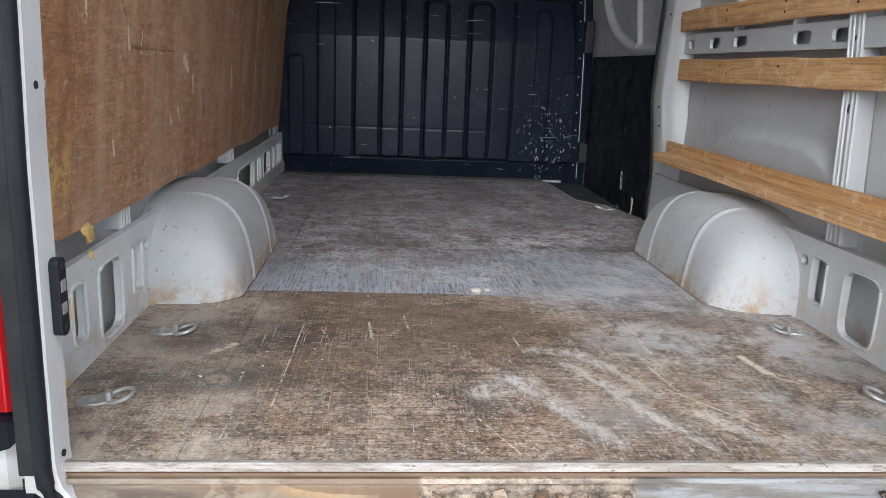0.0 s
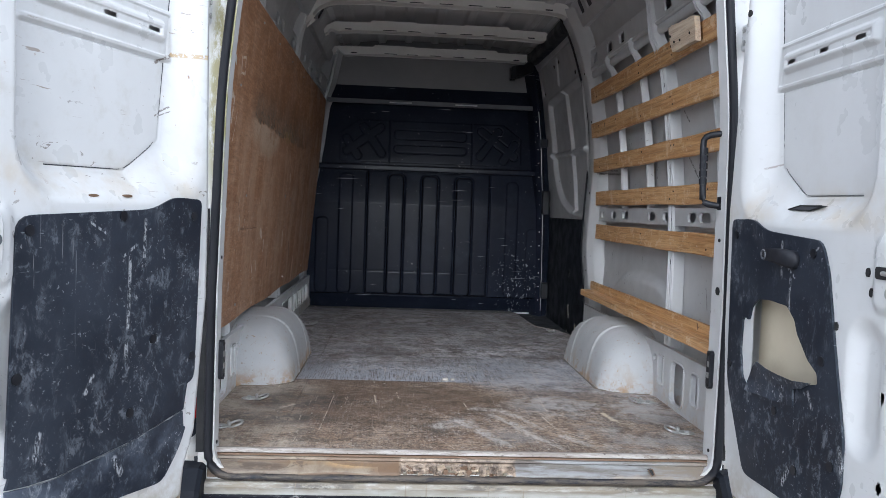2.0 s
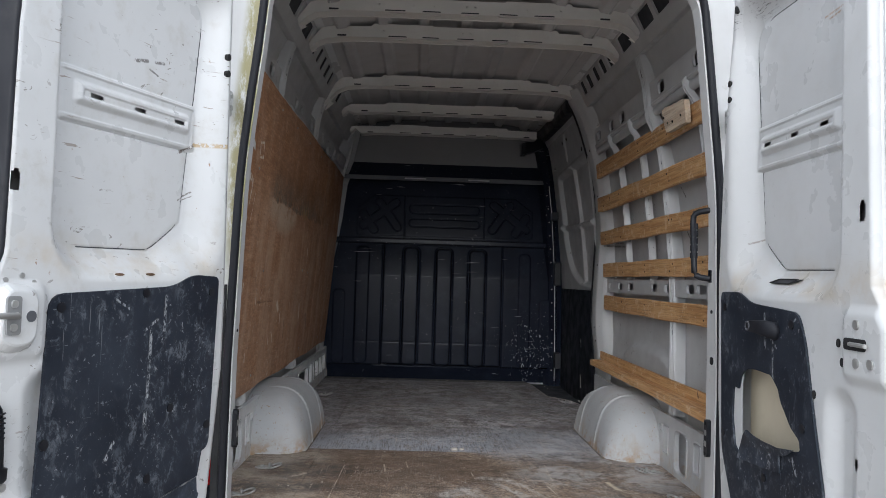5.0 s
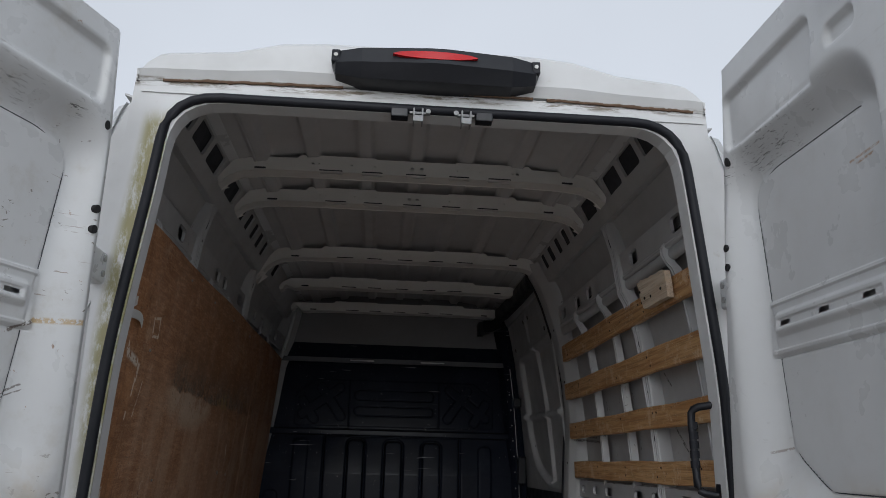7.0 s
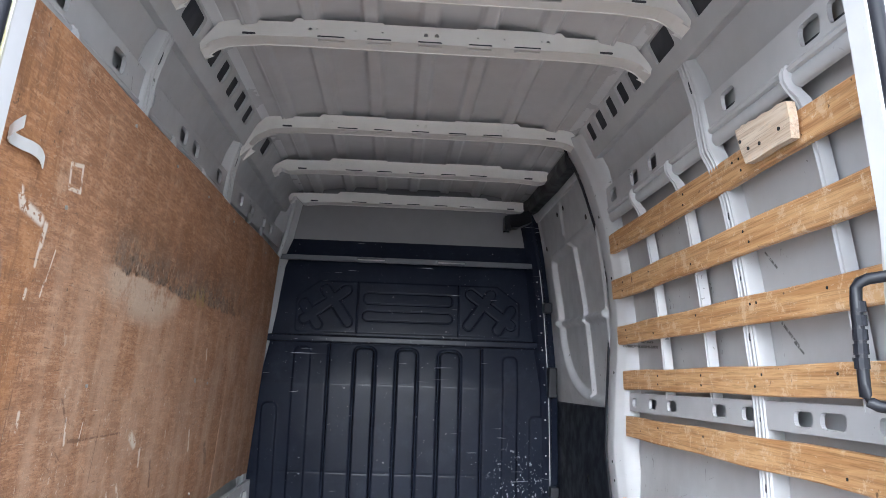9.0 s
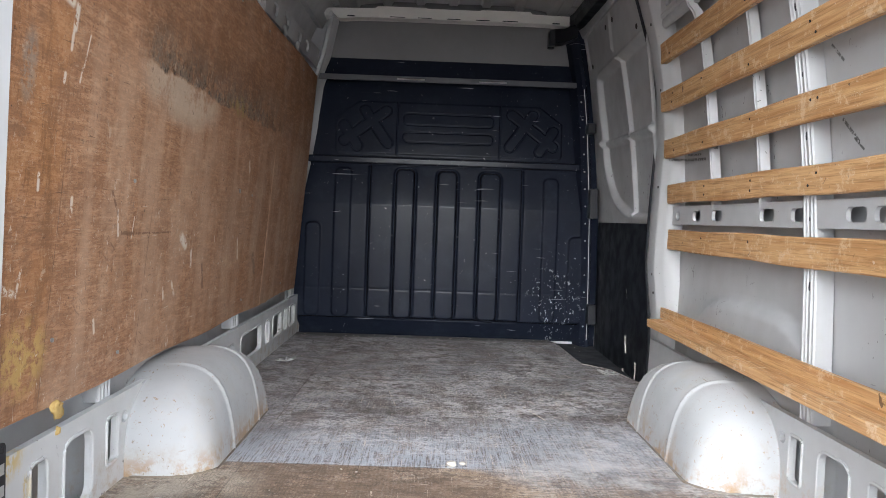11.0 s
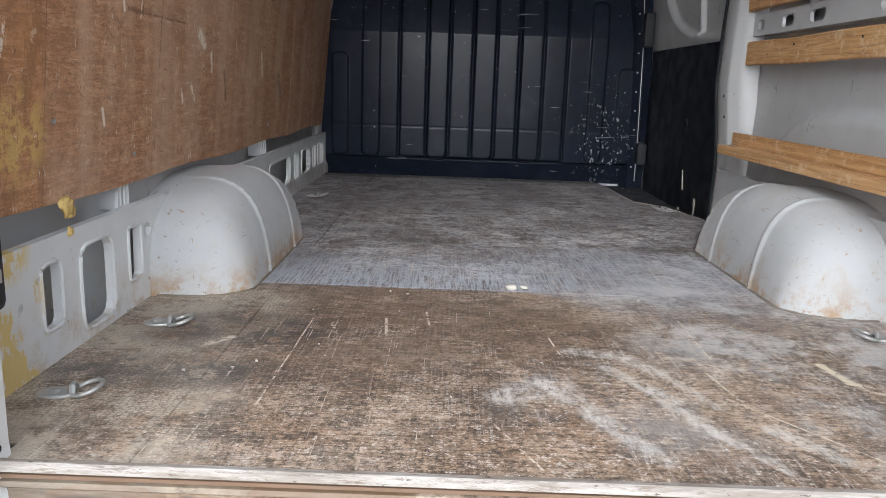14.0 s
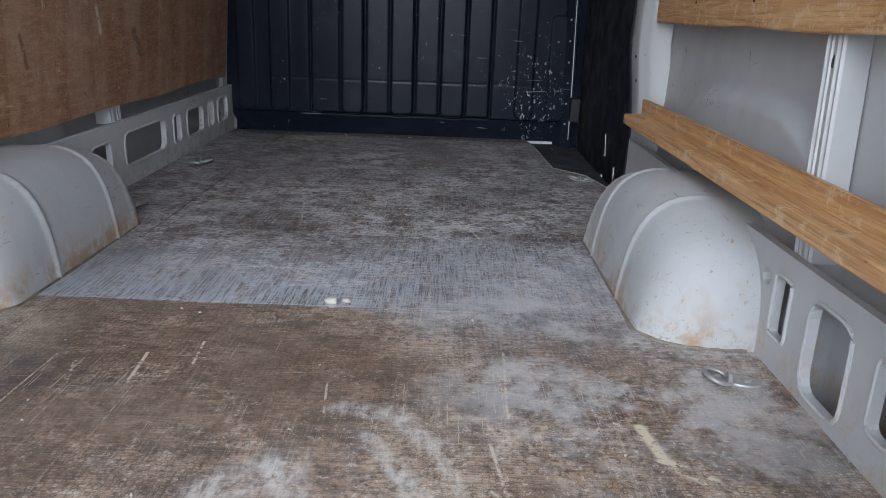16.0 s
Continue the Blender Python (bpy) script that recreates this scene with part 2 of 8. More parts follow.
def wall_paint(name, light, foam=False):
    m = Nodes(name, 0.42)
    x, y, z = m.axes()
    c = m.mix(m.ramp(m.noise(2.5, 4, 0.6), 0.3, 0.75), light, tuple(v * 0.9 for v in light))
    c = m.mix(times(m, m.ramp(m.noise(7, 6, 0.7), 0.52, 0.78), 0.3), c, (0.40, 0.37, 0.33))
    low = times(m, m.ramp(z, 0.86, 0.70), m.ramp(m.noise(18, 6, 0.75), 0.45, 0.68))
    c = m.mix(times(m, low, 0.75), c, (0.40, 0.29, 0.18))
    marks = times(m, m.ramp(z, 2.5, 2.4), m.ramp(m.noise(1.0, 3, 0.5, m.stretch(34, 34, 20), 1.8), 0.69, 0.70), m.ramp(m.noise(1.8, 2), 0.45, 0.58))
    c = m.mix(times(m, marks, 0.8), c, (0.09, 0.085, 0.08))
    if not foam:
        dash = m.ramp(m.noise(1.0, 4, 0.7, m.stretch(40, 90, 90)), 0.40, 0.50)
        for p, q, w in (((0.80, 1.925), (0.748, 1.876), 0.006), ((0.754, 1.724), (0.68, 1.66), 0.007), ((0.70, 1.67), (0.66, 1.64), 0.005), ((2.03, 1.715), (1.75, 1.70), 0.008), ((1.95, 1.73), (1.80, 1.722), 0.006),
                        ((0.45, 1.62), (0.42, 1.56), 0.006), ((0.52, 1.20), (0.50, 1.12), 0.004)):
            c = m.mix(times(m, add_line(m, y, z, p, q, w), dash, m.ramp(x, 0.7, 0.72), 0.85), c, (0.06, 0.058, 0.055))
    if foam:
        glue = times(m, m.ramp(x, -0.84, -0.86), m.ramp(y, 0.37, 0.31), m.ramp(m.noise(11, 6, 0.75, m.stretch(1, 1, 0.6)), 0.50, 0.55))
        c = m.mix(times(m, glue, 0.9), c, (0.55, 0.40, 0.13))
        drops = times(m, m.ramp(x, -0.84, -0.86), m.math("MAXIMUM", blob(m, y, z, 0.09, 0.85, 0.12, 0.20), blob(m, y, z, 0.24, 0.93, 0.10, 0.06)), m.ramp(m.noise(16, 6, 0.75, m.stretch(1, 1, 0.5)), 0.42, 0.50))
        c = m.mix(times(m, drops, 0.85), c, (0.58, 0.42, 0.12))
    m.bump(m.noise(40, 2), 0.06, 0.001)
    return m.done(c, m.ramp(m.noise(10, 4), 0.3, 0.7, 0.34, 0.55))


def arch_paint():
    m = Nodes("wheel_arch_paint", 0.42)
    x, y, z = m.axes()
    c = m.mix(m.ramp(m.noise(2.5, 4, 0.6), 0.3, 0.75), (0.45, 0.457, 0.463), (0.38, 0.387, 0.393))
    c = m.mix(times(m, m.ramp(m.noise(6, 6, 0.72), 0.52, 0.72), 0.35), c, (0.46, 0.42, 0.36))
    chips = m.math("MAXIMUM", m.ramp(m.noise(46, 6, 0.75, None, 0.8), 0.625, 0.65), m.ramp(m.noise(110, 4, 0.7), 0.66, 0.69))
    c = m.mix(times(m, chips, m.ramp(m.noise(5, 3), 0.38, 0.55), 0.85), c, (0.30, 0.20, 0.12))
    low = times(m, m.ramp(z, 0.80, 0.70), m.ramp(m.noise(13, 6, 0.75), 0.42, 0.60))
    c = m.mix(times(m, low, 0.85), c, (0.33, 0.21, 0.11))
    graze = times(m, m.ramp(m.noise(1.0, 4, 0.65, m.stretch(60, 14, 60), 0.5), 0.63, 0.67), m.ramp(m.noise(3.7, 3), 0.42, 0.56), 0.75)
    c = m.mix(graze, c, (0.24, 0.17, 0.115))
    c = m.mix(times(m, m.ramp(m.noise(1.0, 5, 0.7, m.stretch(9, 9, 3.5)), 0.52, 0.68), m.ramp(z, 0.98, 0.80), 0.4), c, (0.36, 0.30, 0.23))
    m.bump(m.noise(26, 4), 0.12, 0.002)
    m.bsdf.inputs["Specular IOR Level"].default_value = 0.12
    return m.done(c, m.ramp(m.noise(10, 4), 0.3, 0.7, 0.5, 0.7))


def cells(m, scale, at=None, jitter=0.6):
    """Distance to the borders of small irregular cells."""
    n = m.nodes.new("ShaderNodeTexVoronoi")
    n.feature = "DISTANCE_TO_EDGE"
    n.inputs["Scale"].default_value, n.inputs["Randomness"].default_value = scale, jitter
    m.links.new(at or m.place, n.inputs["Vector"])
    return n.outputs[0]


def floor_board():
    m = Nodes("worn_floor_ply", 0.6)
    x, y, z = m.axes()
    cross = m.noise(1.0, 6, 0.72, m.stretch(11, 210, 1))
    along = m.noise(1.0, 7, 0.75, m.stretch(230, 10, 1, 0.06))
    cloud = m.noise(2.6, 6, 0.65)
    mottle = m.noise(15, 8, 0.78)
    grain = m.noise(95, 4, 0.7)
    spread = m.ramp(x, 0.0, 0.40, 0.005, 0.40)
    edge = m.math("ADD", y, m.math("MULTIPLY", m.math("SUBTRACT", m.noise(5, 4), 0.5), 0.010))
    front = m.ramp(edge, m.math("SUBTRACT", 0.985, spread), m.math("ADD", 0.985, spread))
    warm = m.mix(m.ramp(cloud, 0.34, 0.66), (0.300, 0.196, 0.126), (0.480, 0.365, 0.272))
    cool = m.mix(m.ramp(cloud, 0.34, 0.66), (0.285, 0.280, 0.310), (0.56, 0.55, 0.58))
    c = m.mix(front, warm, cool)
    c = m.mix(times(m, m.ramp(m.noise(7.5, 8, 0.74, m.stretch(1.4, 1, 1)), 0.48, 0.57), 0.55), c, (0.140, 0.088, 0.060))
    c = m.mix(times(m, m.ramp(m.noise(11, 8, 0.8, m.stretch(1, 1.5, 1)), 0.56, 0.64), 0.6), c, (0.60, 0.54, 0.48))
    c = m.mix(times(m, m.ramp(mottle, 0.49, 0.58), 0.6), c, (0.070, 0.056, 0.048))
    c = m.mix(times(m, m.ramp(mottle, 0.47, 0.36), 0.45), c, (0.53, 0.465, 0.415))
    c = m.mix(times(m, m.ramp(cross, 0.50, 0.59), 0.50), c, (0.062, 0.048, 0.040))
    c = m.mix(times(m, m.ramp(cross, 0.45, 0.35), 0.30), c, (0.50, 0.45, 0.40))
    c = m.mix(times(m, m.ramp(along, 0.52, 0.60), m.ramp(m.noise(3.8, 4), 0.38, 0.60), 0.45), c, (0.52, 0.49, 0.45))
    c = m.mix(times(m, m.ramp(grain, 0.53, 0.61), 0.62), c, (0.042, 0.033, 0.028))
    c = m.mix(times(m, m.ramp(m.noise(42, 6, 0.8), 0.54, 0.61), 0.55), c, (0.060, 0.040, 0.030))
    c = m.mix(times(m, m.ramp(m.noise(1.0, 5, 0.75, m.stretch(55, 85, 1), 0.6), 0.60, 0.64), 0.7), c, (0.56, 0.50, 0.44))
    c = m.mix(times(m, m.ramp(grain, 0.42, 0.34), 0.68), c, (0.62, 0.57, 0.51))
    grime = times(m, m.ramp(m.noise(4.6, 7, 0.75), 0.54, 0.64), 0.5)
    c = m.mix(grime, c, (0.055, 0.046, 0.041))
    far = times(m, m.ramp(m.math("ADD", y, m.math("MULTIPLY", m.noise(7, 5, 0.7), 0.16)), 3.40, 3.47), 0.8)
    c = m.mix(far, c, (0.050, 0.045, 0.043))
    # brown oil stain and the dark seam between the two boards
    oil = times(m, m.ramp(front, 1.0, 0.0), blob(m, x, y, -0.32, 0.66, 0.72, 0.48), m.ramp(m.noise(5.5, 8, 0.76), 0.34, 0.54), 0.68)
    c = m.mix(oil, c, (0.130, 0.086, 0.060))
    seam = times(m, add_line(m, x, y, (-0.86, 0.988), (0.12, 0.985), 0.004), m.ramp(m.noise(12, 5, 0.7), 0.36, 0.50), 0.8)
    c = m.mix(seam, c, (0.035, 0.028, 0.025))
    pale_edge = times(m, add_line(m, x, y, (-0.60, 0.993), (0.05, 0.991), 0.0035), m.ramp(m.noise(20, 5, 0.7), 0.42, 0.52), 0.7)
    c = m.mix(pale_edge, c, (0.55, 0.53, 0.50))
    joint = m.math("MAXIMUM", add_line(m, x, y, (-0.93, 0.489), (-0.609, 0.479), 0.004), add_line(m, x, y, (-0.609, 0.0), (-0.609, 3.4), 0.0025))
    c = m.mix(times(m, joint, m.ramp(m.noise(14, 5, 0.7), 0.34, 0.50), 0.75), c, (0.06, 0.046, 0.038))
    # pale worn strip and dark net-like cracks near the side
    beige = times(m, m.ramp(x, -0.45, -0.66), m.ramp(y, 1.05, 0.85), m.ramp(m.noise(9, 8, 0.8), 0.42, 0.56), 0.65)
    c = m.mix(beige, c, (0.52, 0.455, 0.375))
    dark_side = times(m, m.math("MAXIMUM", blob(m, x, y, -0.70, 0.36, 0.30, 0.10), blob(m, x, y, -0.62, 0.60, 0.26, 0.16)), m.ramp(m.noise(18, 8, 0.85), 0.46, 0.54), 0.8)
    c = m.mix(dark_side, c, (0.060, 0.054, 0.055))
    net = m.ramp(cells(m, 125, m.stretch(0.8, 1.15, 1)), 0.16, 0.05)
    zone = m.math("MAXIMUM", times(m, m.math("MAXIMUM", blob(m, x, y, -0.66, 0.30, 0.42, 0.42), blob(m, x, y, -0.5, 0.9, 0.4, 0.4)), m.ramp(m.noise(6, 5, 0.7), 0.36, 0.52)), times(m, m.ramp(m.noise(3.2, 5, 0.7), 0.42, 0.58), 0.9))
    c = m.mix(times(m, net, zone, 0.5), c, (0.036, 0.030, 0.027))
    dust = times(m, m.ramp(m.noise(4.4, 8, 0.78), 0.44, 0.60), m.math("MAXIMUM", m.math("MAXIMUM", blob(m, x, y, 0.62, 0.85, 0.52, 0.62), times(m, blob(m, x, y, 0.70, 0.25, 0.40, 0.40), 0.55)), times(m, blob(m, x, y, 0.20, 0.28, 0.32, 0.26), 0.3)), 0.62)
    c = m.mix(dust, c, (0.62, 0.615, 0.62))
    blue = times(m, front, m.math("MAXIMUM", m.ramp(y, 1.55, 1.05), times(m, blob(m, x, y, 0.35, 1.25, 0.5, 0.4), 0.7)), m.ramp(m.math("ADD", along, m.math("MULTIPLY", mottle, 0.5)), 0.66, 0.80), 0.68)
    c = m.mix(blue, c, (0.44, 0.475, 0.54))
    # swept strokes, streaked along their length
    streak = m.ramp(m.noise(1.0, 7, 0.78, m.stretch(70, 14, 1, -0.5)), 0.36, 0.60, 0.25, 1.0)
    soft = m.ramp(m.noise(20, 8, 0.8), 0.38, 0.56)
    for p, q, w in (((0.09, 0.54), (0.18, 0.525), 0.030), ((0.18, 0.525), (0.247, 0.426), 0.024), ((0.247, 0.426), (0.30, 0.28), 0.014), ((0.14, 0.45), (0.20, 0.355), 0.020), ((0.20, 0.355), (0.26, 0.183), 0.026),
                    ((0.26, 0.183), (0.33, 0.06), 0.014), ((-0.06, 0.30), (0.022, 0.36), 0.050), ((0.022, 0.36), (0.079, 0.234), 0.034), ((0.079, 0.234), (0.15, 0.08), 0.026), ((0.36, 0.20), (0.43, 0.10), 0.022)):
        c = m.mix(times(m, add_line(m, x, y, p, q, w * 1.15), streak, soft, 0.72), c, (0.58, 0.55, 0.52))
    peel = times(m, m.math("MAXIMUM", add_line(m, x, y, (0.585, 0.511), (0.60, 0.42), 0.014), add_line(m, x, y, (0.60, 0.41), (0.655, 0.365), 0.022)), m.ramp(m.noise(24, 5, 0.7), 0.44, 0.50))
    c = m.mix(peel, c, (0.62, 0.55, 0.42))
    # scratches
    thin = m.math("MAXIMUM", m.ramp(m.noise(1.0, 2, 0.5, m.stretch(150, 3.2, 1, 0.18)), 0.695, 0.715), m.ramp(m.noise(1.0, 2, 0.5, m.stretch(140, 4.0, 1, -0.5)), 0.695, 0.715))
    thin = m.math("MAXIMUM", thin, m.ramp(m.noise(1.0, 2, 0.5, m.stretch(6, 150, 1, 0.25)), 0.705, 0.725))
    c = m.mix(times(m, thin, m.ramp(m.noise(2.2, 3), 0.42, 0.56), m.ramp(m.noise(60, 4, 0.7), 0.42, 0.54), 0.7), c, (0.60, 0.51, 0.42))
    broken = m.ramp(m.noise(45, 5, 0.75), 0.45, 0.54)
    gouges = [((-0.43, 0.68), (-0.40, 0.57), 0.006), ((-0.474, 0.70), (-0.485, 0.21), 0.0026), ((-0.551, 0.184), (-0.555, 0.09), 0.0022), ((-0.31, 0.72), (-0.30, 0.60), 0.005), ((-0.10, 0.20), (-0.03, 0.04), 0.003), ((0.05, 0.62), (0.06, 0.52), 0.003),
              ((0.44, 1.30), (0.42, 0.95), 0.0035), ((0.376, 0.78), (0.366, 0.466), 0.0035), ((0.329, 0.483), (0.353, 0.297), 0.004), ((0.33, 0.32), (0.52, 0.06), 0.003), ((-0.24, 1.95), (-0.20, 1.70), 0.003), ((0.30, 1.75), (0.36, 1.55), 0.005),
              ((-0.66, 0.50), (-0.62, 0.55), 0.016), ((-0.22, 0.78), (-0.21, 0.68), 0.004)]
    for p, q, w in gouges:
        c = m.mix(times(m, add_line(m, x, y, p, q, w), broken, 0.75), c, (0.62, 0.54, 0.44))
    m.bump(m.math("ADD", m.math("ADD", cross, along), m.math("ADD", mottle, grain)), 0.35, 0.0015)
    return m.done(c, m.ramp(cloud, 0.3, 0.7, 0.48, 0.72))


def plywood_face():
    m = Nodes("red_brown_plywood", 0.52)
    x, y, z = m.axes()
    grain = m.noise(1.0, 6, 0.7, m.stretch(1, 10, 75), 0.9)
    fleck = m.noise(1.0, 5, 0.7, m.stretch(1, 44, 210), 0.5)
    pores = m.noise(1.0, 5, 0.7, m.stretch(1, 120, 60))
    mottle = m.noise(10, 8, 0.78)
    c = m.mix(m.ramp(m.noise(1.4, 5, 0.6), 0.3, 0.7), (0.470, 0.252, 0.136), (0.385, 0.196, 0.103))
    c = m.mix(times(m, m.ramp(grain, 0.46, 0.58), 0.62), c, (0.250, 0.118, 0.058))
    c = m.mix(times(m, m.ramp(grain, 0.46, 0.38), 0.50), c, (0.590, 0.385, 0.240))
    c = m.mix(times(m, m.ramp(fleck, 0.51, 0.58), 0.72), c, (0.240, 0.118, 0.062))
    c = m.mix(times(m, m.ramp(pores, 0.54, 0.62), 0.45), c, (0.230, 0.115, 0.062))
    c = m.mix(times(m, m.ramp(mottle, 0.52, 0.62), 0.40), c, (0.270, 0.138, 0.074))
    c = m.mix(times(m, m.ramp(mottle, 0.46, 0.36), 0.40), c, (0.600, 0.425, 0.280))
    # upright rub bands, greyed below the damp line
    bands = m.noise(1.0, 5, 0.6, m.stretch(1, 7, 0.7), 0.3)
    rubbed = times(m, m.ramp(z, 1.95, 1.65), m.ramp(m.math("ADD", m.math("MULTIPLY", bands, 0.6), m.math("MULTIPLY", m.noise(3.3, 8, 0.80), 0.4)), 0.42, 0.58), m.ramp(y, 0.36, 0.46), 0.55)
    c = m.mix(rubbed, c, (0.540, 0.375, 0.262))
    bruised = times(m, m.ramp(z, 1.75, 1.45), m.ramp(m.noise(1.0, 6, 0.7, m.stretch(1, 5, 1.1)), 0.52, 0.66), m.ramp(y, 0.7, 1.2), 0.30)
    c = m.mix(bruised, c, (0.235, 0.135, 0.088))
    # deeper orange strip along the rear edge, with a clean border where a board once covered it
    strip = m.ramp(m.math("ADD", y, m.math("MULTIPLY", m.noise(1.0, 4, 0.6, m.stretch(1, 3, 0.5)), 0.10)), 0.47, 0.43)
    c = m.mix(times(m, strip, m.ramp(mottle, 0.62, 0.40), 0.42), c, (0.450, 0.195, 0.060))
    c = m.mix(times(m, strip, m.ramp(m.noise(1.0, 6, 0.75, m.stretch(1, 16, 4)), 0.50, 0.60), 0.55), c, (0.200, 0.088, 0.036))
    for p, q in (((0.407, 1.56), (0.389, 1.0)), ((0.945, 1.62), (0.905, 1.05))):
        c = m.mix(times(m, add_line(m, y, z, p, q, 0.003), m.ramp(m.noise(18, 4), 0.36, 0.50), 0.7), c, (0.16, 0.08, 0.045))
    # damp stain that ends in a ragged line, darkest along it, with a pale patch under it
    line = m.math("ADD", z, m.math("MULTIPLY", m.math("SUBTRACT", m.noise(1.0, 4, 0.65, m.stretch(1, 5, 4)), 0.5), 0.09))
    above = times(m, m.ramp(line, 1.808, 1.820), m.ramp(y, 0.70, 0.90))
    stain = times(m, above, m.ramp(line, 2.10, 1.84), m.ramp(m.noise(11, 8, 0.8), 0.40, 0.54), m.ramp(y, 3.0, 2.2), 0.75)
    c = m.mix(stain, c, (0.150, 0.085, 0.052))
    grey = times(m, above, m.ramp(line, 1.95, 1.83), m.ramp(m.noise(17, 7, 0.8), 0.46, 0.55), m.ramp(y, 2.5, 1.9), 0.8)
    c = m.mix(grey, c, (0.200, 0.165, 0.130))
    black = times(m, above, m.ramp(line, 1.93, 1.82), m.ramp(m.noise(30, 7, 0.8), 0.53, 0.58), m.ramp(y, 2.6, 1.9), 0.85)
    c = m.mix(black, c, (0.045, 0.034, 0.028))
    scabs = times(m, above, m.ramp(line, 2.02, 1.86), m.ramp(m.noise(1.0, 6, 0.75, m.stretch(1, 40, 26), 0.8), 0.59, 0.62), m.ramp(y, 2.9, 2.2), 0.8)
    c = m.mix(scabs, c, (0.46, 0.37, 0.29))
    smear = times(m, blob(m, y, z, 0.235, 1.69, 0.035, 0.09), m.ramp(m.noise(22, 6, 0.75), 0.40, 0.52), 0.6)
    c = m.mix(smear, c, (0.30, 0.265, 0.225))
    pale = times(m, m.ramp(line, 1.816, 1.806), blob(m, y, z, 1.12, 1.79, 0.42, 0.13), m.ramp(m.noise(8, 7, 0.75), 0.36, 0.52), 0.75)
    c = m.mix(pale, c, (0.58, 0.47, 0.36))
    moss = times(m, blob(m, y, z, 1.72, 1.83, 0.16, 0.05), m.ramp(m.noise(24, 6, 0.78), 0.48, 0.56), 0.7)
    c = m.mix(moss, c, (0.36, 0.27, 0.09))
    glue = times(m, blob(m, y, z, 0.31, 1.12, 0.11, 0.10), m.ramp(m.noise(26, 6, 0.78), 0.45, 0.54), 0.85)
    c = m.mix(glue, c, (0.56, 0.38, 0.13))
    # chips down to pale wood, dark dents, short pale scratches, more of them low down
    low = m.ramp(z, 1.75, 1.25, 0.25, 1.0)
    c = m.mix(times(m, m.ramp(m.noise(1.0, 5, 0.7, m.stretch(1, 46, 18), 1.2), 0.64, 0.66), m.ramp(m.noise(2.4, 3), 0.40, 0.56), low, 0.85), c, (0.66, 0.58, 0.48))
    c = m.mix(times(m, m.ramp(m.noise(34, 6, 0.76), 0.635, 0.665), 0.75), c, (0.085, 0.048, 0.032))
    drawn = m.math("MAXIMUM", m.ramp(m.noise(1.0, 3, 0.6, m.stretch(1, 150, 12)), 0.675, 0.70), m.ramp(m.noise(1.0, 3, 0.6, m.stretch(1, 11, 160)), 0.685, 0.71))
    c = m.mix(times(m, drawn, m.ramp(m.noise(1.9, 3), 0.38, 0.55), low, 0.8), c, (0.64, 0.54, 0.43))
    dark_drawn = m.ramp(m.noise(1.0, 3, 0.6, m.stretch(1, 9, 130), 0.4), 0.67, 0.70)
    c = m.mix(times(m, dark_drawn, m.ramp(m.noise(2.7, 3), 0.40, 0.56), 0.7), c, (0.13, 0.065, 0.035))
    for turn, mask in ((0.5, 2.2), (-0.7, 3.1)):
        v = m.nodes.new("ShaderNodeMapping")
        v.inputs["Rotation"].default_value = (turn, 0, 0)
        m.links.new(m.place, v.inputs[0])
        nick = m.ramp(m.noise(1.0, 3, 0.6, m.stretch(1, 14, 95, 0.0, v.outputs[0]), 0.3), 0.655, 0.685)
        c = m.mix(times(m, nick, m.ramp(m.noise(mask, 3), 0.42, 0.56), low, 0.45), c, (0.115, 0.055, 0.032))
    flakes = times(m, m.ramp(m.noise(1.0, 5, 0.75, m.stretch(1, 70, 34), 0.8), 0.622, 0.645), m.ramp(m.noise(3.3, 4, 0.7), 0.46, 0.58), low)
    c = m.mix(times(m, flakes, 0.85), c, (0.68, 0.61, 0.52))
    tick = m.ramp(m.noise(1.0, 3, 0.6, m.stretch(1, 190, 48), 0.4), 0.64, 0.67)
    c = m.mix(times(m, tick, m.ramp(m.noise(4.1, 4, 0.7), 0.40, 0.58), 0.7), c, (0.105, 0.055, 0.034))
    scuff = m.ramp(m.noise(1.0, 6, 0.8, m.stretch(1, 60, 105), 0.5), 0.57, 0.62)
    c = m.mix(times(m, scuff, m.ramp(m.noise(2.9, 4, 0.7), 0.42, 0.60), 0.55), c, (0.58, 0.44, 0.32))
    torn = m.ramp(m.noise(48, 5, 0.75), 0.42, 0.48)
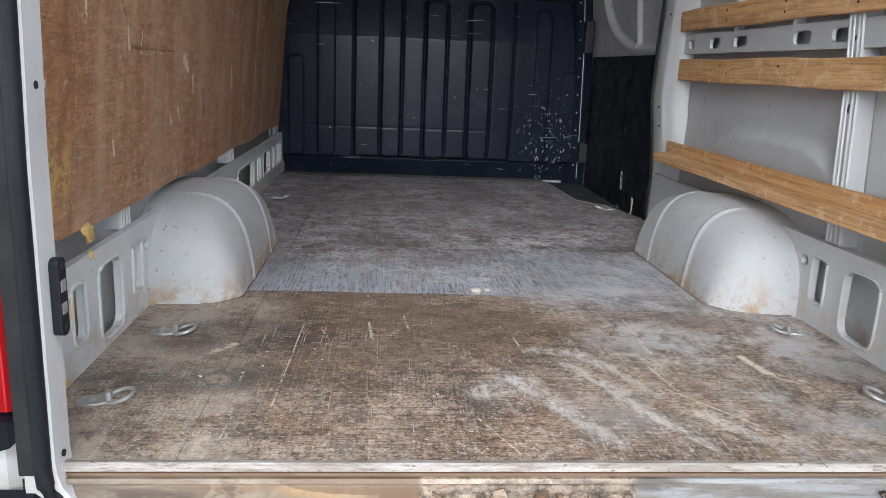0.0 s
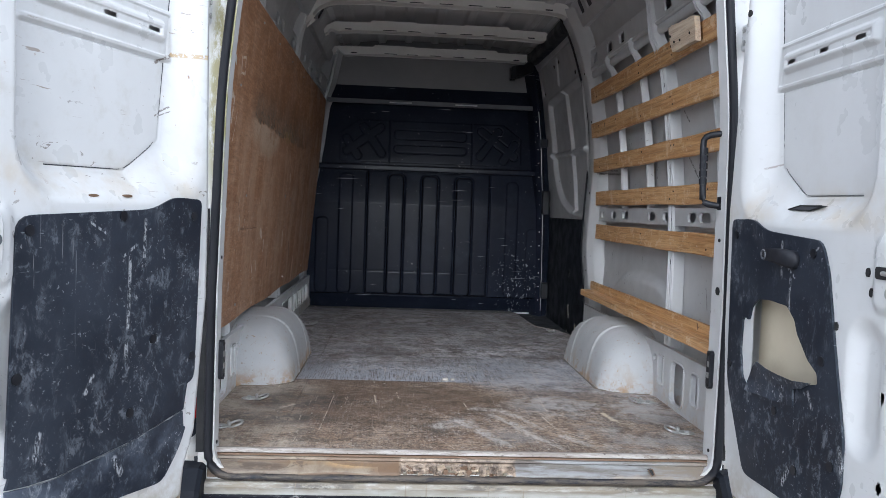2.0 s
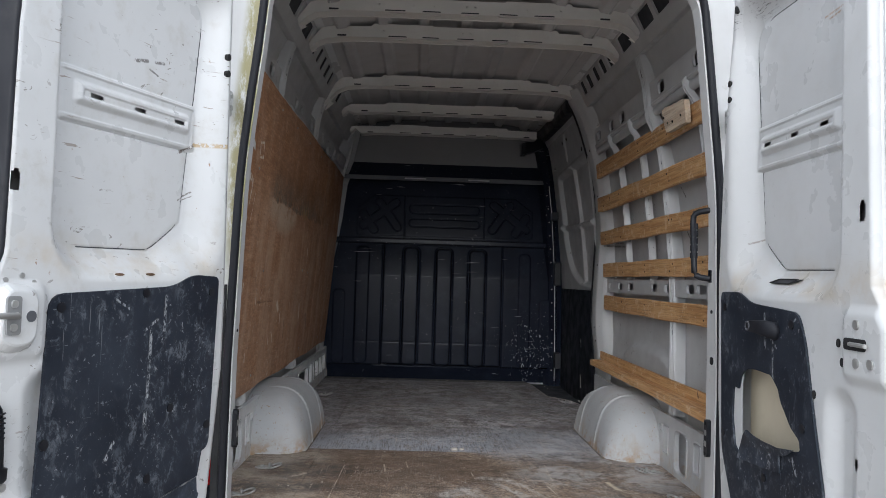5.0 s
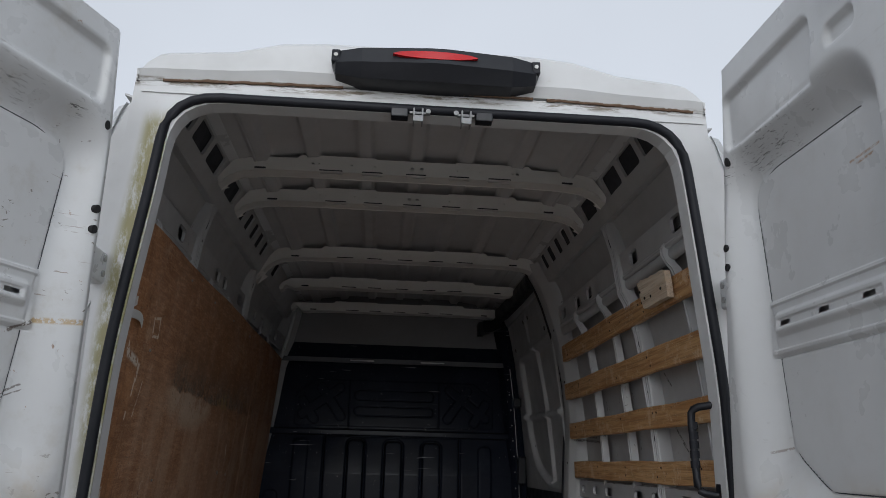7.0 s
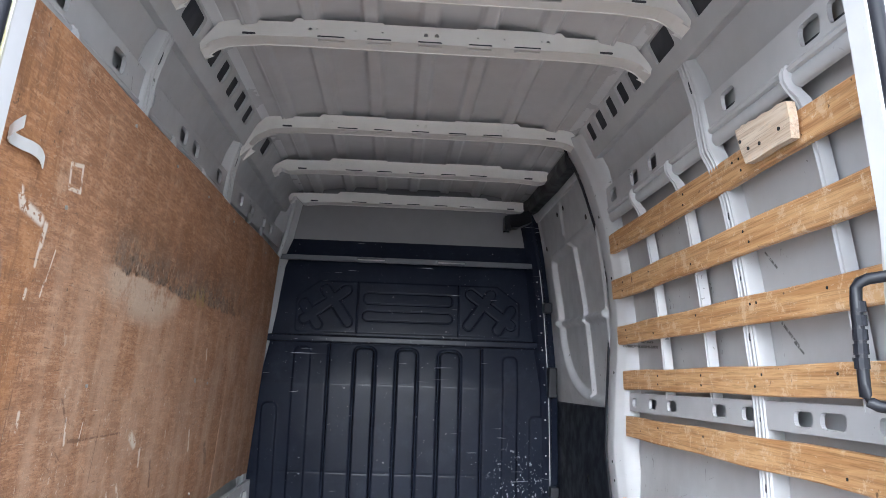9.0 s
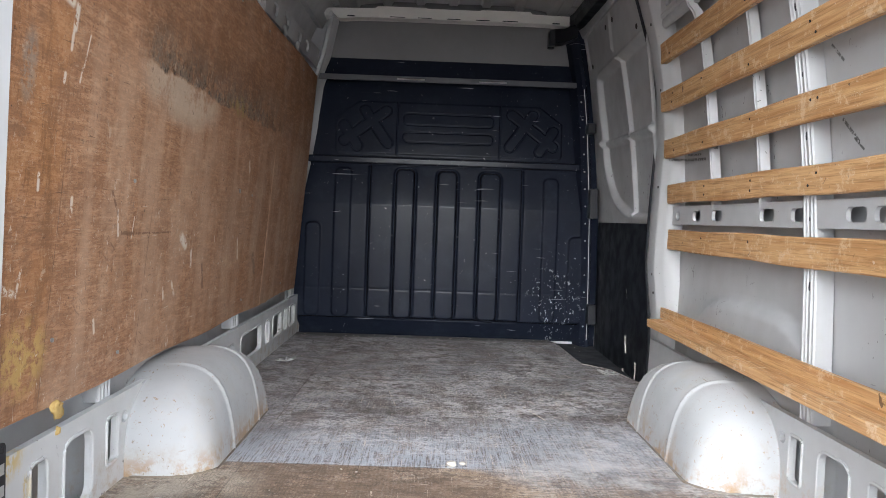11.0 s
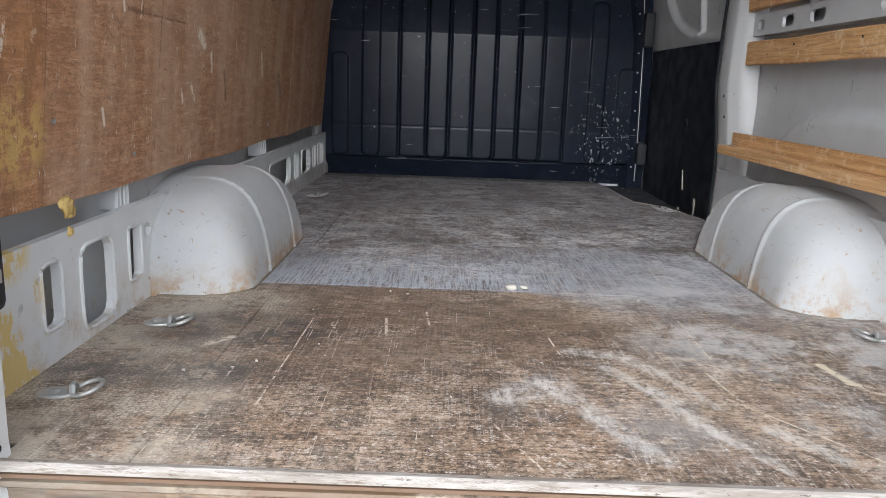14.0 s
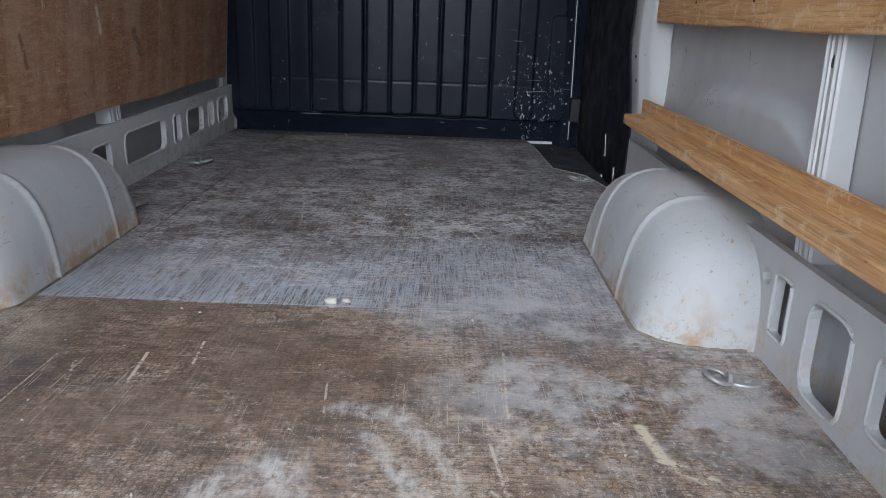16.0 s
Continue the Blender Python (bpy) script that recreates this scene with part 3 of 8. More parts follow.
    for p, q, w in (((0.27, 1.89), (0.285, 1.865), 0.016), ((0.30, 1.865), (0.375, 1.85), 0.018), ((0.40, 1.845), (0.395, 1.80), 0.013), ((0.39, 1.79), (0.388, 1.755), 0.008), ((0.372, 1.70), (0.37, 1.685), 0.008),
                    ((0.46, 2.00), (0.52, 2.01), 0.007), ((0.52, 2.01), (0.53, 1.95), 0.007), ((0.53, 1.95), (0.47, 1.945), 0.007), ((0.47, 1.945), (0.46, 2.0), 0.007),
                    ((0.467, 1.80), (0.450, 1.73), 0.004), ((0.445, 1.725), (0.437, 1.695), 0.005), ((0.452, 1.445), (0.455, 1.41), 0.009), ((0.19, 1.275), (0.25, 1.256), 0.010), ((0.272, 1.30), (0.262, 1.25), 0.006),
                    ((0.305, 1.49), (0.307, 1.46), 0.007), ((0.81, 1.41), (0.80, 1.35), 0.004), ((1.20, 1.345), (1.25, 1.315), 0.022), ((1.315, 1.29), (1.325, 1.245), 0.013), ((1.155, 1.20), (1.185, 1.16), 0.010),
                    ((1.97, 1.635), (1.985, 1.60), 0.013), ((1.08, 1.19), (1.09, 1.16), 0.010), ((0.62, 1.155), (0.63, 1.125), 0.008), ((1.9, 1.32), (1.93, 1.24), 0.014), ((0.70, 1.42), (0.715, 1.36), 0.008)):
        c = m.mix(times(m, add_line(m, y, z, p, q, w), torn, 0.92), c, (0.72, 0.66, 0.58))
    for p, q, w in (((0.735, 1.366), (0.80, 1.362), 0.008), ((0.80, 1.362), (1.10, 1.360), 0.004), ((0.655, 1.47), (0.70, 1.415), 0.007), ((1.45, 1.24), (1.48, 1.16), 0.012), ((2.2, 1.23), (2.26, 1.16), 0.03)):
        c = m.mix(times(m, add_line(m, y, z, p, q, w), torn, 0.75), c, (0.15, 0.07, 0.038))
    m.bump(m.math("ADD", grain, m.math("ADD", fleck, mottle)), 0.5, 0.0016)
    return m.done(c, m.ramp(m.noise(5, 5), 0.3, 0.7, 0.45, 0.68))


def bulkhead_paint():
    m = Nodes("black_bulkhead_paint", 0.3)
    x, y, z = m.axes()
    c = m.mix(m.ramp(m.noise(2.2, 5, 0.6), 0.35, 0.7), (0.0104, 0.0134, 0.0228), (0.0140, 0.0176, 0.0290))
    dust = times(m, m.ramp(m.noise(5, 6, 0.7), 0.5, 0.75), 0.3)
    c = m.mix(dust, c, (0.036, 0.043, 0.060))
    scraped = times(m, blob(m, x, z, 0.68, 0.92, 0.20, 0.30), m.ramp(m.noise(1.0, 4, 0.65, m.stretch(60, 1, 38)), 0.60, 0.66))
    specks = times(m, m.ramp(m.noise(55, 3, 0.6), 0.69, 0.72), m.ramp(m.noise(3, 3), 0.46, 0.6))
    drawn = times(m, m.ramp(m.noise(1.0, 2, 0.5, m.stretch(4, 1, 90, 0.0)), 0.72, 0.74), m.ramp(m.noise(2.5, 2), 0.5, 0.62))
    c = m.mix(times(m, m.math("MAXIMUM", m.math("MAXIMUM", scraped, specks), drawn), 0.75), c, (0.45, 0.46, 0.48))
    m.bump(m.noise(9, 4, 0.6), 0.10, 0.004)
    m.bsdf.inputs["Specular IOR Level"].default_value = 0.13
    return m.done(c, m.ramp(m.noise(6, 6, 0.7), 0.3, 0.7, 0.15, 0.27))


def lining_board(name, grey):
    """Black hardboard: cloudy film, fine pale smudges, chalky broken scratches."""
    m = Nodes(name, 0.5)
    c = m.mix(m.ramp(m.noise(4, 6, 0.7), 0.35, 0.7), (0.011, 0.0145, 0.023), tuple(b + grey * v for b, v in zip((0.014, 0.018, 0.027), (0.022, 0.026, 0.034))))
    patch = m.ramp(m.noise(2.6, 4, 0.6), 0.42, 0.62)
    smudge = times(m, m.ramp(m.noise(1.0, 7, 0.8, m.stretch(30, 30, 20), 0.5), 0.50, 0.64), m.ramp(m.noise(3.4, 5, 0.7), 0.36, 0.58))
    c = m.mix(times(m, smudge, 0.32 + grey * 0.25), c, (0.20, 0.22, 0.25))
    specks = times(m, m.ramp(m.noise(75, 5, 0.75), 0.60, 0.65), m.ramp(m.noise(5, 5, 0.75), 0.44, 0.58))
    c = m.mix(times(m, specks, 0.40 + grey * 0.25), c, (0.36, 0.37, 0.39))
    hair = m.math("MAXIMUM", m.ramp(m.noise(1.0, 2, 0.5, m.stretch(110, 110, 5)), 0.715, 0.735), m.ramp(m.noise(1.0, 2, 0.5, m.stretch(22, 22, 110)), 0.72, 0.74))
    c = m.mix(times(m, hair, patch, 0.28), c, (0.42, 0.44, 0.46))
    x, y, z = m.axes()
    chalk = m.ramp(m.noise(1.0, 4, 0.7, m.stretch(150, 150, 60)), 0.46, 0.56)
    for p, q, w in (((-0.51, 1.33), (-0.515, 1.16), 0.007), ((-0.46, 1.42), (-0.465, 1.33), 0.007), ((-0.52, 1.12), (-0.52, 1.09), 0.008), ((-0.63, 1.415), (-0.585, 1.39), 0.004), ((-0.53, 1.335), (-0.49, 1.36), 0.005),
                    ((-0.62, 1.065), (-0.64, 1.03), 0.007), ((-0.42, 1.11), (-0.41, 1.12), 0.006), ((-0.76, 0.97), (-0.77, 0.92), 0.009), ((-0.55, 0.85), (-0.53, 0.81), 0.012)):
        c = m.mix(times(m, add_line(m, y, z, p, q, w), chalk, 0.6), c, (0.45, 0.47, 0.49))
    m.bump(m.noise(60, 3), 0.1, 0.001)
    m.bsdf.inputs["Specular IOR Level"].default_value = 0.3
    return m.done(c, m.ramp(m.noise(8, 4), 0.3, 0.7, 0.42, 0.62))


def sill_paint():
    m = Nodes("worn_sill_paint", 0.55)
    x, y, z = m.axes()
    blur = m.math("ADD", x, m.math("MULTIPLY", m.math("SUBTRACT", m.noise(9, 5), 0.5), 0.10))
    wavy = m.math("ADD", z, m.math("MULTIPLY", m.math("SUBTRACT", m.noise(1.0, 5, 0.6, m.stretch(7, 1, 10)), 0.5), 0.09))
    c = m.mix(m.ramp(m.noise(1.0, 6, 0.72, m.stretch(5, 30, 70)), 0.35, 0.65), (0.085, 0.060, 0.043), (0.235, 0.19, 0.145))
    tone = m.mix(m.ramp(m.noise(8, 6, 0.7), 0.35, 0.65), (0.235, 0.19, 0.136), (0.125, 0.083, 0.050))
    cream = times(m, m.ramp(blur, -0.60, -0.54), m.ramp(blur, -0.19, -0.215), m.ramp(wavy, 0.634, 0.639))
    c = m.mix(times(m, cream, 0.95), c, tone)
    bruise = times(m, m.math("MAXIMUM", blob(m, x, z, -0.25, 0.66, 0.07, 0.025), blob(m, x, z, -0.48, 0.668, 0.16, 0.010)), m.ramp(m.noise(13, 5, 0.7), 0.38, 0.60))
    c = m.mix(times(m, bruise, 0.75), c, (0.17, 0.105, 0.055))
    ochre = times(m, blob(m, x, z, -0.36, 0.664, 0.10, 0.014), m.ramp(m.noise(14, 5, 0.7), 0.40, 0.56))
    c = m.mix(times(m, ochre, 0.6), c, (0.36, 0.22, 0.09))
    streaked = m.noise(1.0, 6, 0.75, m.stretch(6, 30, 70))
    white = m.mix(m.ramp(streaked, 0.40, 0.64), (0.225, 0.226, 0.227), (0.118, 0.102, 0.085))
    white = m.mix(times(m, m.ramp(wavy, 0.640, 0.628), 0.8), white, (0.27, 0.225, 0.18))
    c = m.mix(m.ramp(blur, 0.15, 0.165), c, white)
    raw = times(m, m.ramp(x, -0.212, -0.206), m.ramp(x, 0.164, 0.158))
    c = m.mix(raw, c, m.mix(m.ramp(m.noise(26, 6, 0.78), 0.36, 0.62), (0.055, 0.038, 0.028), (0.36, 0.28, 0.21)))
    c = m.mix(times(m, m.ramp(m.noise(1.0, 6, 0.78, m.stretch(14, 20, 40)), 0.55, 0.66), 0.8), c, (0.075, 0.052, 0.036))
    corner = times(m, m.ramp(m.math("ABSOLUTE", x), 0.66, 0.77), m.ramp(m.noise(16, 6, 0.75), 0.36, 0.56))
    c = m.mix(times(m, corner, 0.8), c, (0.10, 0.068, 0.045))
    # hard-edged brown water stains over the cream
    spread = m.math("ADD", m.math("MAXIMUM", m.math("MAXIMUM", blob(m, x, z, -0.31, 0.676, 0.15, 0.022), blob(m, x, z, -0.215, 0.652, 0.07, 0.035)), m.math("MAXIMUM", blob(m, x, z, -0.40, 0.634, 0.14, 0.012), blob(m, x, z, -0.63, 0.664, 0.10, 0.024))), m.math("MULTIPLY", m.noise(1.0, 6, 0.7, m.stretch(12, 20, 26)), 0.9))
    c = m.mix(times(m, m.ramp(spread, 0.72, 0.80), m.ramp(x, -0.20, -0.212), 0.75), c, (0.115, 0.066, 0.034))
    ends = times(m, m.ramp(m.math("ABSOLUTE", m.math("ADD", blur, -0.02)), 0.56, 0.64), m.ramp(streaked, 0.32, 0.60), 0.75)
    c = m.mix(ends, c, (0.20, 0.165, 0.125))
    smoke = times(m, m.math("MAXIMUM", blob(m, x, z, 0.19, 0.672, 0.07, 0.016), m.math("MAXIMUM", blob(m, x, z, -0.66, 0.655, 0.12, 0.012), blob(m, x, z, 0.05, 0.674, 0.13, 0.010))), m.ramp(m.noise(1.0, 6, 0.7, m.stretch(14, 20, 50)), 0.34, 0.56))
    c = m.mix(times(m, smoke, 0.8), c, (0.055, 0.040, 0.030))
    tide = times(m, m.ramp(wavy, 0.636, 0.631), m.ramp(wavy, 0.622, 0.628), m.ramp(blur, 0.0, -0.15), 0.6)
    c = m.mix(tide, c, (0.095, 0.062, 0.038))
    m.bump(m.noise(30, 6, 0.72), 0.4, 0.004)
    return m.done(c, 0.55)


def step_plastic():
    """Grey-black step plastic, rubbed pale where boots tread, with dried drips down its face."""
    m = Nodes("rubbed_step_plastic", 0.55)
    x, y, z = m.axes()
    c = m.mix(m.ramp(m.noise(3.1, 4, 0.6), 0.3, 0.75), (0.0055, 0.0075, 0.0125), (0.009, 0.011, 0.017))
    top = m.ramp(y, -0.14, -0.19)
    c = m.mix(times(m, top, m.ramp(m.noise(1.0, 6, 0.75, m.stretch(9, 14, 9)), 0.40, 0.62), 0.6), c, (0.055, 0.058, 0.066))
    worn = times(m, m.math("MAXIMUM", top, m.ramp(z, 0.565, 0.575)), m.ramp(m.noise(1.0, 7, 0.8, m.stretch(26, 50, 40), 0.6), 0.56, 0.64), m.ramp(m.noise(4.0, 3), 0.38, 0.58))
    c = m.mix(times(m, worn, 0.8), c, (0.36, 0.35, 0.34))
    drip = times(m, m.ramp(m.noise(1.0, 4, 0.6, m.stretch(40, 1, 2.2)), 0.66, 0.70), m.ramp(m.noise(1.0, 3, 0.6, m.stretch(6, 1, 12)), 0.44, 0.60))
    c = m.mix(times(m, drip, 0.30), c, (0.16, 0.16, 0.16))
    m.bump(m.noise(120, 3), 0.12, 0.001)
    m.bsdf.inputs["Specular IOR Level"].default_value = 0.18
    return m.done(c, m.ramp(m.noise(11, 4), 0.3, 0.7, 0.48, 0.66))


def lip_paint():
    """White sill lip with brown run-off along its top and a few dark streaks."""
    m = Nodes("stained_white_lip", 0.42)
    x, y, z = m.axes()
    c = m.mix(m.ramp(m.noise(1.0, 5, 0.65, m.stretch(5, 20, 30)), 0.35, 0.68), (0.33, 0.325, 0.30), (0.23, 0.215, 0.18))
    wavy = m.math("ADD", z, m.math("MULTIPLY", m.math("SUBTRACT", m.noise(1.0, 5, 0.65, m.stretch(6, 1, 14)), 0.5), 0.030))
    c = m.mix(times(m, m.ramp(wavy, 0.584, 0.602), m.ramp(m.noise(1.0, 6, 0.7, m.stretch(12, 20, 60)), 0.30, 0.56), 0.85), c, (0.155, 0.125, 0.085))
    run = times(m, m.math("MAXIMUM", m.math("MAXIMUM", blob(m, x, z, -0.45, 0.606, 0.16, 0.014), blob(m, x, z, 0.05, 0.606, 0.10, 0.010)), blob(m, x, z, 0.52, 0.608, 0.10, 0.010)), m.ramp(m.noise(1.0, 6, 0.75, m.stretch(16, 20, 50)), 0.38, 0.54))
    c = m.mix(times(m, run, 0.85), c, (0.06, 0.05, 0.038))
    drip = times(m, m.ramp(m.noise(1.0, 4, 0.6, m.stretch(46, 1, 3)), 0.63, 0.68), 0.5)
    c = m.mix(drip, c, (0.16, 0.12, 0.075))
    m.bump(m.noise(30, 4), 0.12, 0.001)
    return m.done(c, 0.46)


def seal_rubber():
    """Black rubber, with dried mud along the run over the sill."""
    m = Nodes("door_seal_rubber", 0.55)
    x, y, z = m.axes()
    c = m.mix(m.ramp(m.noise(6, 4, 0.6), 0.35, 0.7), (0.006, 0.007, 0.011), (0.012, 0.0125, 0.017))
    mud = times(m, m.ramp(z, 0.66, 0.632), m.ramp(m.noise(1.0, 6, 0.75, m.stretch(10, 40, 60)), 0.38, 0.60), 0.75)
    c = m.mix(mud, c, (0.105, 0.085, 0.066))
    m.bump(m.noise(50, 3), 0.12, 0.001)
    m.bsdf.inputs["Specular IOR Level"].default_value = 0.3
    return m.done(c, 0.56)


def strip_metal():
    """Pale weathered edge strip with long stains and flaked spots."""
    m = Nodes("weathered_strip", 0.5)
    c = m.mix(m.ramp(m.noise(1.0, 6, 0.75, m.stretch(7, 60, 60)), 0.36, 0.62), (0.36, 0.335, 0.31), (0.21, 0.18, 0.155))
    c = m.mix(times(m, m.ramp(m.noise(1.0, 6, 0.78, m.stretch(16, 90, 90)), 0.52, 0.62), 0.7), c, (0.12, 0.085, 0.06))
    c = m.mix(times(m, m.ramp(m.noise(1.0, 5, 0.7, m.stretch(45, 90, 90)), 0.62, 0.66), 0.8), c, (0.055, 0.042, 0.034))
    c = m.mix(times(m, m.ramp(m.noise(1.0, 5, 0.7, m.stretch(9, 70, 70)), 0.60, 0.66), 0.6), c, (0.46, 0.45, 0.44))
    m.bump(m.noise(1.0, 5, 0.7, m.stretch(40, 120, 120)), 0.3, 0.001)
    return m.done(c, 0.5)


WHITE = painted("white_van_paint", (0.62, 0.63, 0.64), (0.42, 0.38, 0.31), 0.3, 0.2)
LIP = lip_paint()
DOOR = door_paint()
JAMB = jamb_paint()
WALL = wall_paint("interior_white_paint", (0.46, 0.466, 0.472))
WALL_L = wall_paint("interior_white_paint_with_glue", (0.60, 0.607, 0.612), True)
ARCH = arch_paint()
ROOF = painted("roof_primer", (0.52, 0.517, 0.522), (0.40, 0.39, 0.385), 0.55, 0.35)
BOW = painted("bow_primer", (0.68, 0.668, 0.64), (0.52, 0.49, 0.44), 0.5, 0.4)
BLACK = bulkhead_paint()
PAD = lining_board("black_hardboard", 0.5)
LINING = painted("blue_black_lining", (0.0055, 0.0068, 0.0105), (0.013, 0.015, 0.020), 0.36, 0.4, (0.12, 0.13, 0.14), 0.10, 0.4)
PAD_SMEARED = lining_board("smeared_black_hardboard", 3.0)
PAD_WORN = lining_board("worn_black_hardboard", 2.0)
BUMPER = painted("grey_black_plastic", (0.007, 0.009, 0.014), (0.017, 0.019, 0.025), 0.55, 0.5, (0.13, 0.13, 0.14), 0.12, 0.2)
TREAD = step_plastic()
SEAL = seal_rubber()
RUBBER = painted("black_rubber", (0.011, 0.012, 0.017), (0.045, 0.042, 0.04), 0.55, 0.4, None, 0.0, 0.3)
PLASTIC = painted("black_plastic", (0.008, 0.009, 0.013), (0.025, 0.026, 0.032), 0.38, 0.3, None, 0.0, 0.4)
CAVITY = painted("beige_cavity_paint", (0.62, 0.55, 0.42), (0.4, 0.33, 0.24), 0.5, 0.3)
CREAM = sill_paint()
PINE = timber("varnished_pine", (0.650, 0.405, 0.195), (0.465, 0.240, 0.094), 1)
PALE = timber("pale_softwood", (0.72, 0.62, 0.50), (0.56, 0.43, 0.31), 1)
PALE_DIRTY = timber("dirty_softwood", (0.40, 0.33, 0.25), (0.24, 0.17, 0.11), 0)
STEEL = painted("galvanised_steel", (0.42, 0.42, 0.41), (0.20, 0.17, 0.14), 0.46, 0.6)
STEEL.node_tree.nodes["Principled BSDF"].inputs["Metallic"].default_value = 0.6
BRIGHT = painted("bright_zinc", (0.62, 0.62, 0.60), (0.40, 0.38, 0.35), 0.36, 0.4)
PLY = plywood_face()
FLOOR = floor_board()
ALU = strip_metal()
RUST = painted("rusty_steel", (0.14, 0.085, 0.052), (0.09, 0.05, 0.03), 0.7, 0.7)
RIM = painted("grey_wheel_rim", (0.22, 0.225, 0.23), (0.25, 0.22, 0.19), 0.35, 0.4)
HOLLOW = painted("grey_hollow", (0.035, 0.038, 0.046), (0.02, 0.02, 0.022), 0.7, 0.5)
GRIT = painted("pale_grit", (0.48, 0.45, 0.40), (0.25, 0.21, 0.17), 0.8, 0.6)
FOAM = painted("yellow_foam", (0.62, 0.44, 0.16), (0.4, 0.25, 0.08), 0.7, 0.5)
RED = painted("red_lens", (0.50, 0.012, 0.015), (0.3, 0.01, 0.012), 0.15, 0.3)
CLEAR = painted("clear_lens", (0.62, 0.62, 0.63), (0.5, 0.45, 0.45), 0.15, 0.3)
HEAD = painted("grey_head_lining", (0.20, 0.20, 0.207), (0.18, 0.18, 0.18), 0.6, 0.4)
RAIL = painted("grey_rail_paint", (0.075, 0.08, 0.092), (0.13, 0.13, 0.13), 0.45, 0.5)
DARK = painted("dark_inside", (0.012, 0.012, 0.013), (0.02, 0.02, 0.02), 0.8, 0.3)
PAVING = painted("grey_paving", (0.42, 0.385, 0.35), (0.25, 0.23, 0.21), 0.8, 0.6)
TYRE = painted("tyre_rubber", (0.022, 0.022, 0.023), (0.06, 0.055, 0.05), 0.75, 0.5)
LORRY = painted("trailer_white", (0.66, 0.67, 0.69), (0.5, 0.48, 0.45), 0.35, 0.3)
CANOPY = painted("canopy_steel", (0.34, 0.35, 0.37), (0.2, 0.2, 0.2), 0.5, 0.4)
GREEN = painted("green_container_paint", (0.10, 0.24, 0.11), (0.2, 0.2, 0.12), 0.5, 0.4)


# ---- building helpers ----
def thing(name, x=0.0, y=0.0, z=0.0, **tags):
    ob = new(name)
    ob.matrix_basis = Matrix.Translation((x, y, z))
    return tagged(ob, **tags)


def link_mesh(name, mesh, material, parent=None, label="", smooth=False):
    mesh.materials.append(material)
    if smooth:
        mesh.shade_smooth()
    ob = new(name, mesh)
    if parent:
        ob.parent = parent
        ob.matrix_parent_inverse = parent.matrix_basis.inverted()
    if label:
        ob["label"] = label
    return ob


def part(name, bm, material, parent=None, label="", smooth=False):
    bmesh.ops.recalc_face_normals(bm, faces=bm.faces[:])
    mesh = bpy.data.meshes.new(name)
    bm.to_mesh(mesh)
    bm.free()
    return link_mesh(name, mesh, material, parent, label, smooth)


def relief(name, place, keep, material, parent=None, label="", flip=False):
    """A smooth sheet from an array of places (rows, columns, 3); faces whose keep is False are left out."""
    h, w = place.shape[:2]
    k = np.arange(h * w).reshape(h, w)
    q = np.stack([k[:-1, :-1], k[:-1, 1:], k[1:, 1:], k[1:, :-1]], -1)
    if flip:
        q = q[..., ::-1]
    q = q[keep] if keep is not None else q.reshape(-1, 4)
    mesh = bpy.data.meshes.new(name)
    mesh.from_pydata(place.reshape(-1, 3).tolist(), [], q.tolist())
    return link_mesh(name, mesh, material, parent, label, True)


def box(bm, x0, x1, y0, y1, z0, z1, bevel=0.0, m=None):
    made = bmesh.ops.create_cube(bm, size=1)["verts"]
    bmesh.ops.scale(bm, vec=(x1 - x0, y1 - y0, z1 - z0), verts=made)
    bmesh.ops.translate(bm, vec=((x0 + x1) / 2, (y0 + y1) / 2, (z0 + z1) / 2), verts=made)
    if bevel:
        edges = list({e for v in made for e in v.link_edges})
        out = bmesh.ops.bevel(bm, geom=edges, offset=bevel, segments=2, affect="EDGES", profile=0.5)
        made = list({v for f in out["faces"] for v in f.verts} | {v for v in made if v.is_valid})
    if m is not None:
        bmesh.ops.transform(bm, matrix=m, verts=made)
    return bm


def loft(bm, rings, closed=True, caps=True):
    """Joins rings of points; each ring is a closed loop when closed is set."""
    made = [[bm.verts.new(p) for p in r] for r in rings]
    n = len(made[0])
    for a, b in zip(made, made[1:]):
        for i in range(n if closed else n - 1):
            j = (i + 1) % n
            bm.faces.new((a[i], a[j], b[j], b[i]))
    if caps and closed:
        bm.faces.new(made[0][::-1])
        bm.faces.new(made[-1])
    return bm


def tube(bm, points, radius, seg=8, closed=False):
    pts = [Vector(p) for p in points]
    n = len(pts)
    rings = []
    for i, p in enumerate(pts):
        a, b = (pts[i - 1], pts[(i + 1) % n]) if closed else (pts[max(i - 1, 0)], pts[min(i + 1, n - 1)])
        t = (b - a).normalized()
        side = t.cross(Vector((0, 0, 1)) if abs(t.z) < 0.9 else Vector((0, 1, 0))).normalized()
        up = side.cross(t)
        r = radius[i] if isinstance(radius, (list, tuple)) else radius
        rings.append([p + (side * math.cos(2 * math.pi * k / seg) + up * math.sin(2 * math.pi * k / seg)) * r for k in range(seg)])
    if closed:
        rings.append(rings[0])
    return loft(bm, rings, True, not closed)


def disc(bm, p, normal, r, depth, seg=16):
    p, n = Vector(p), Vector(normal).normalized()
    return tube(bm, [p, p + n * depth], r, seg)


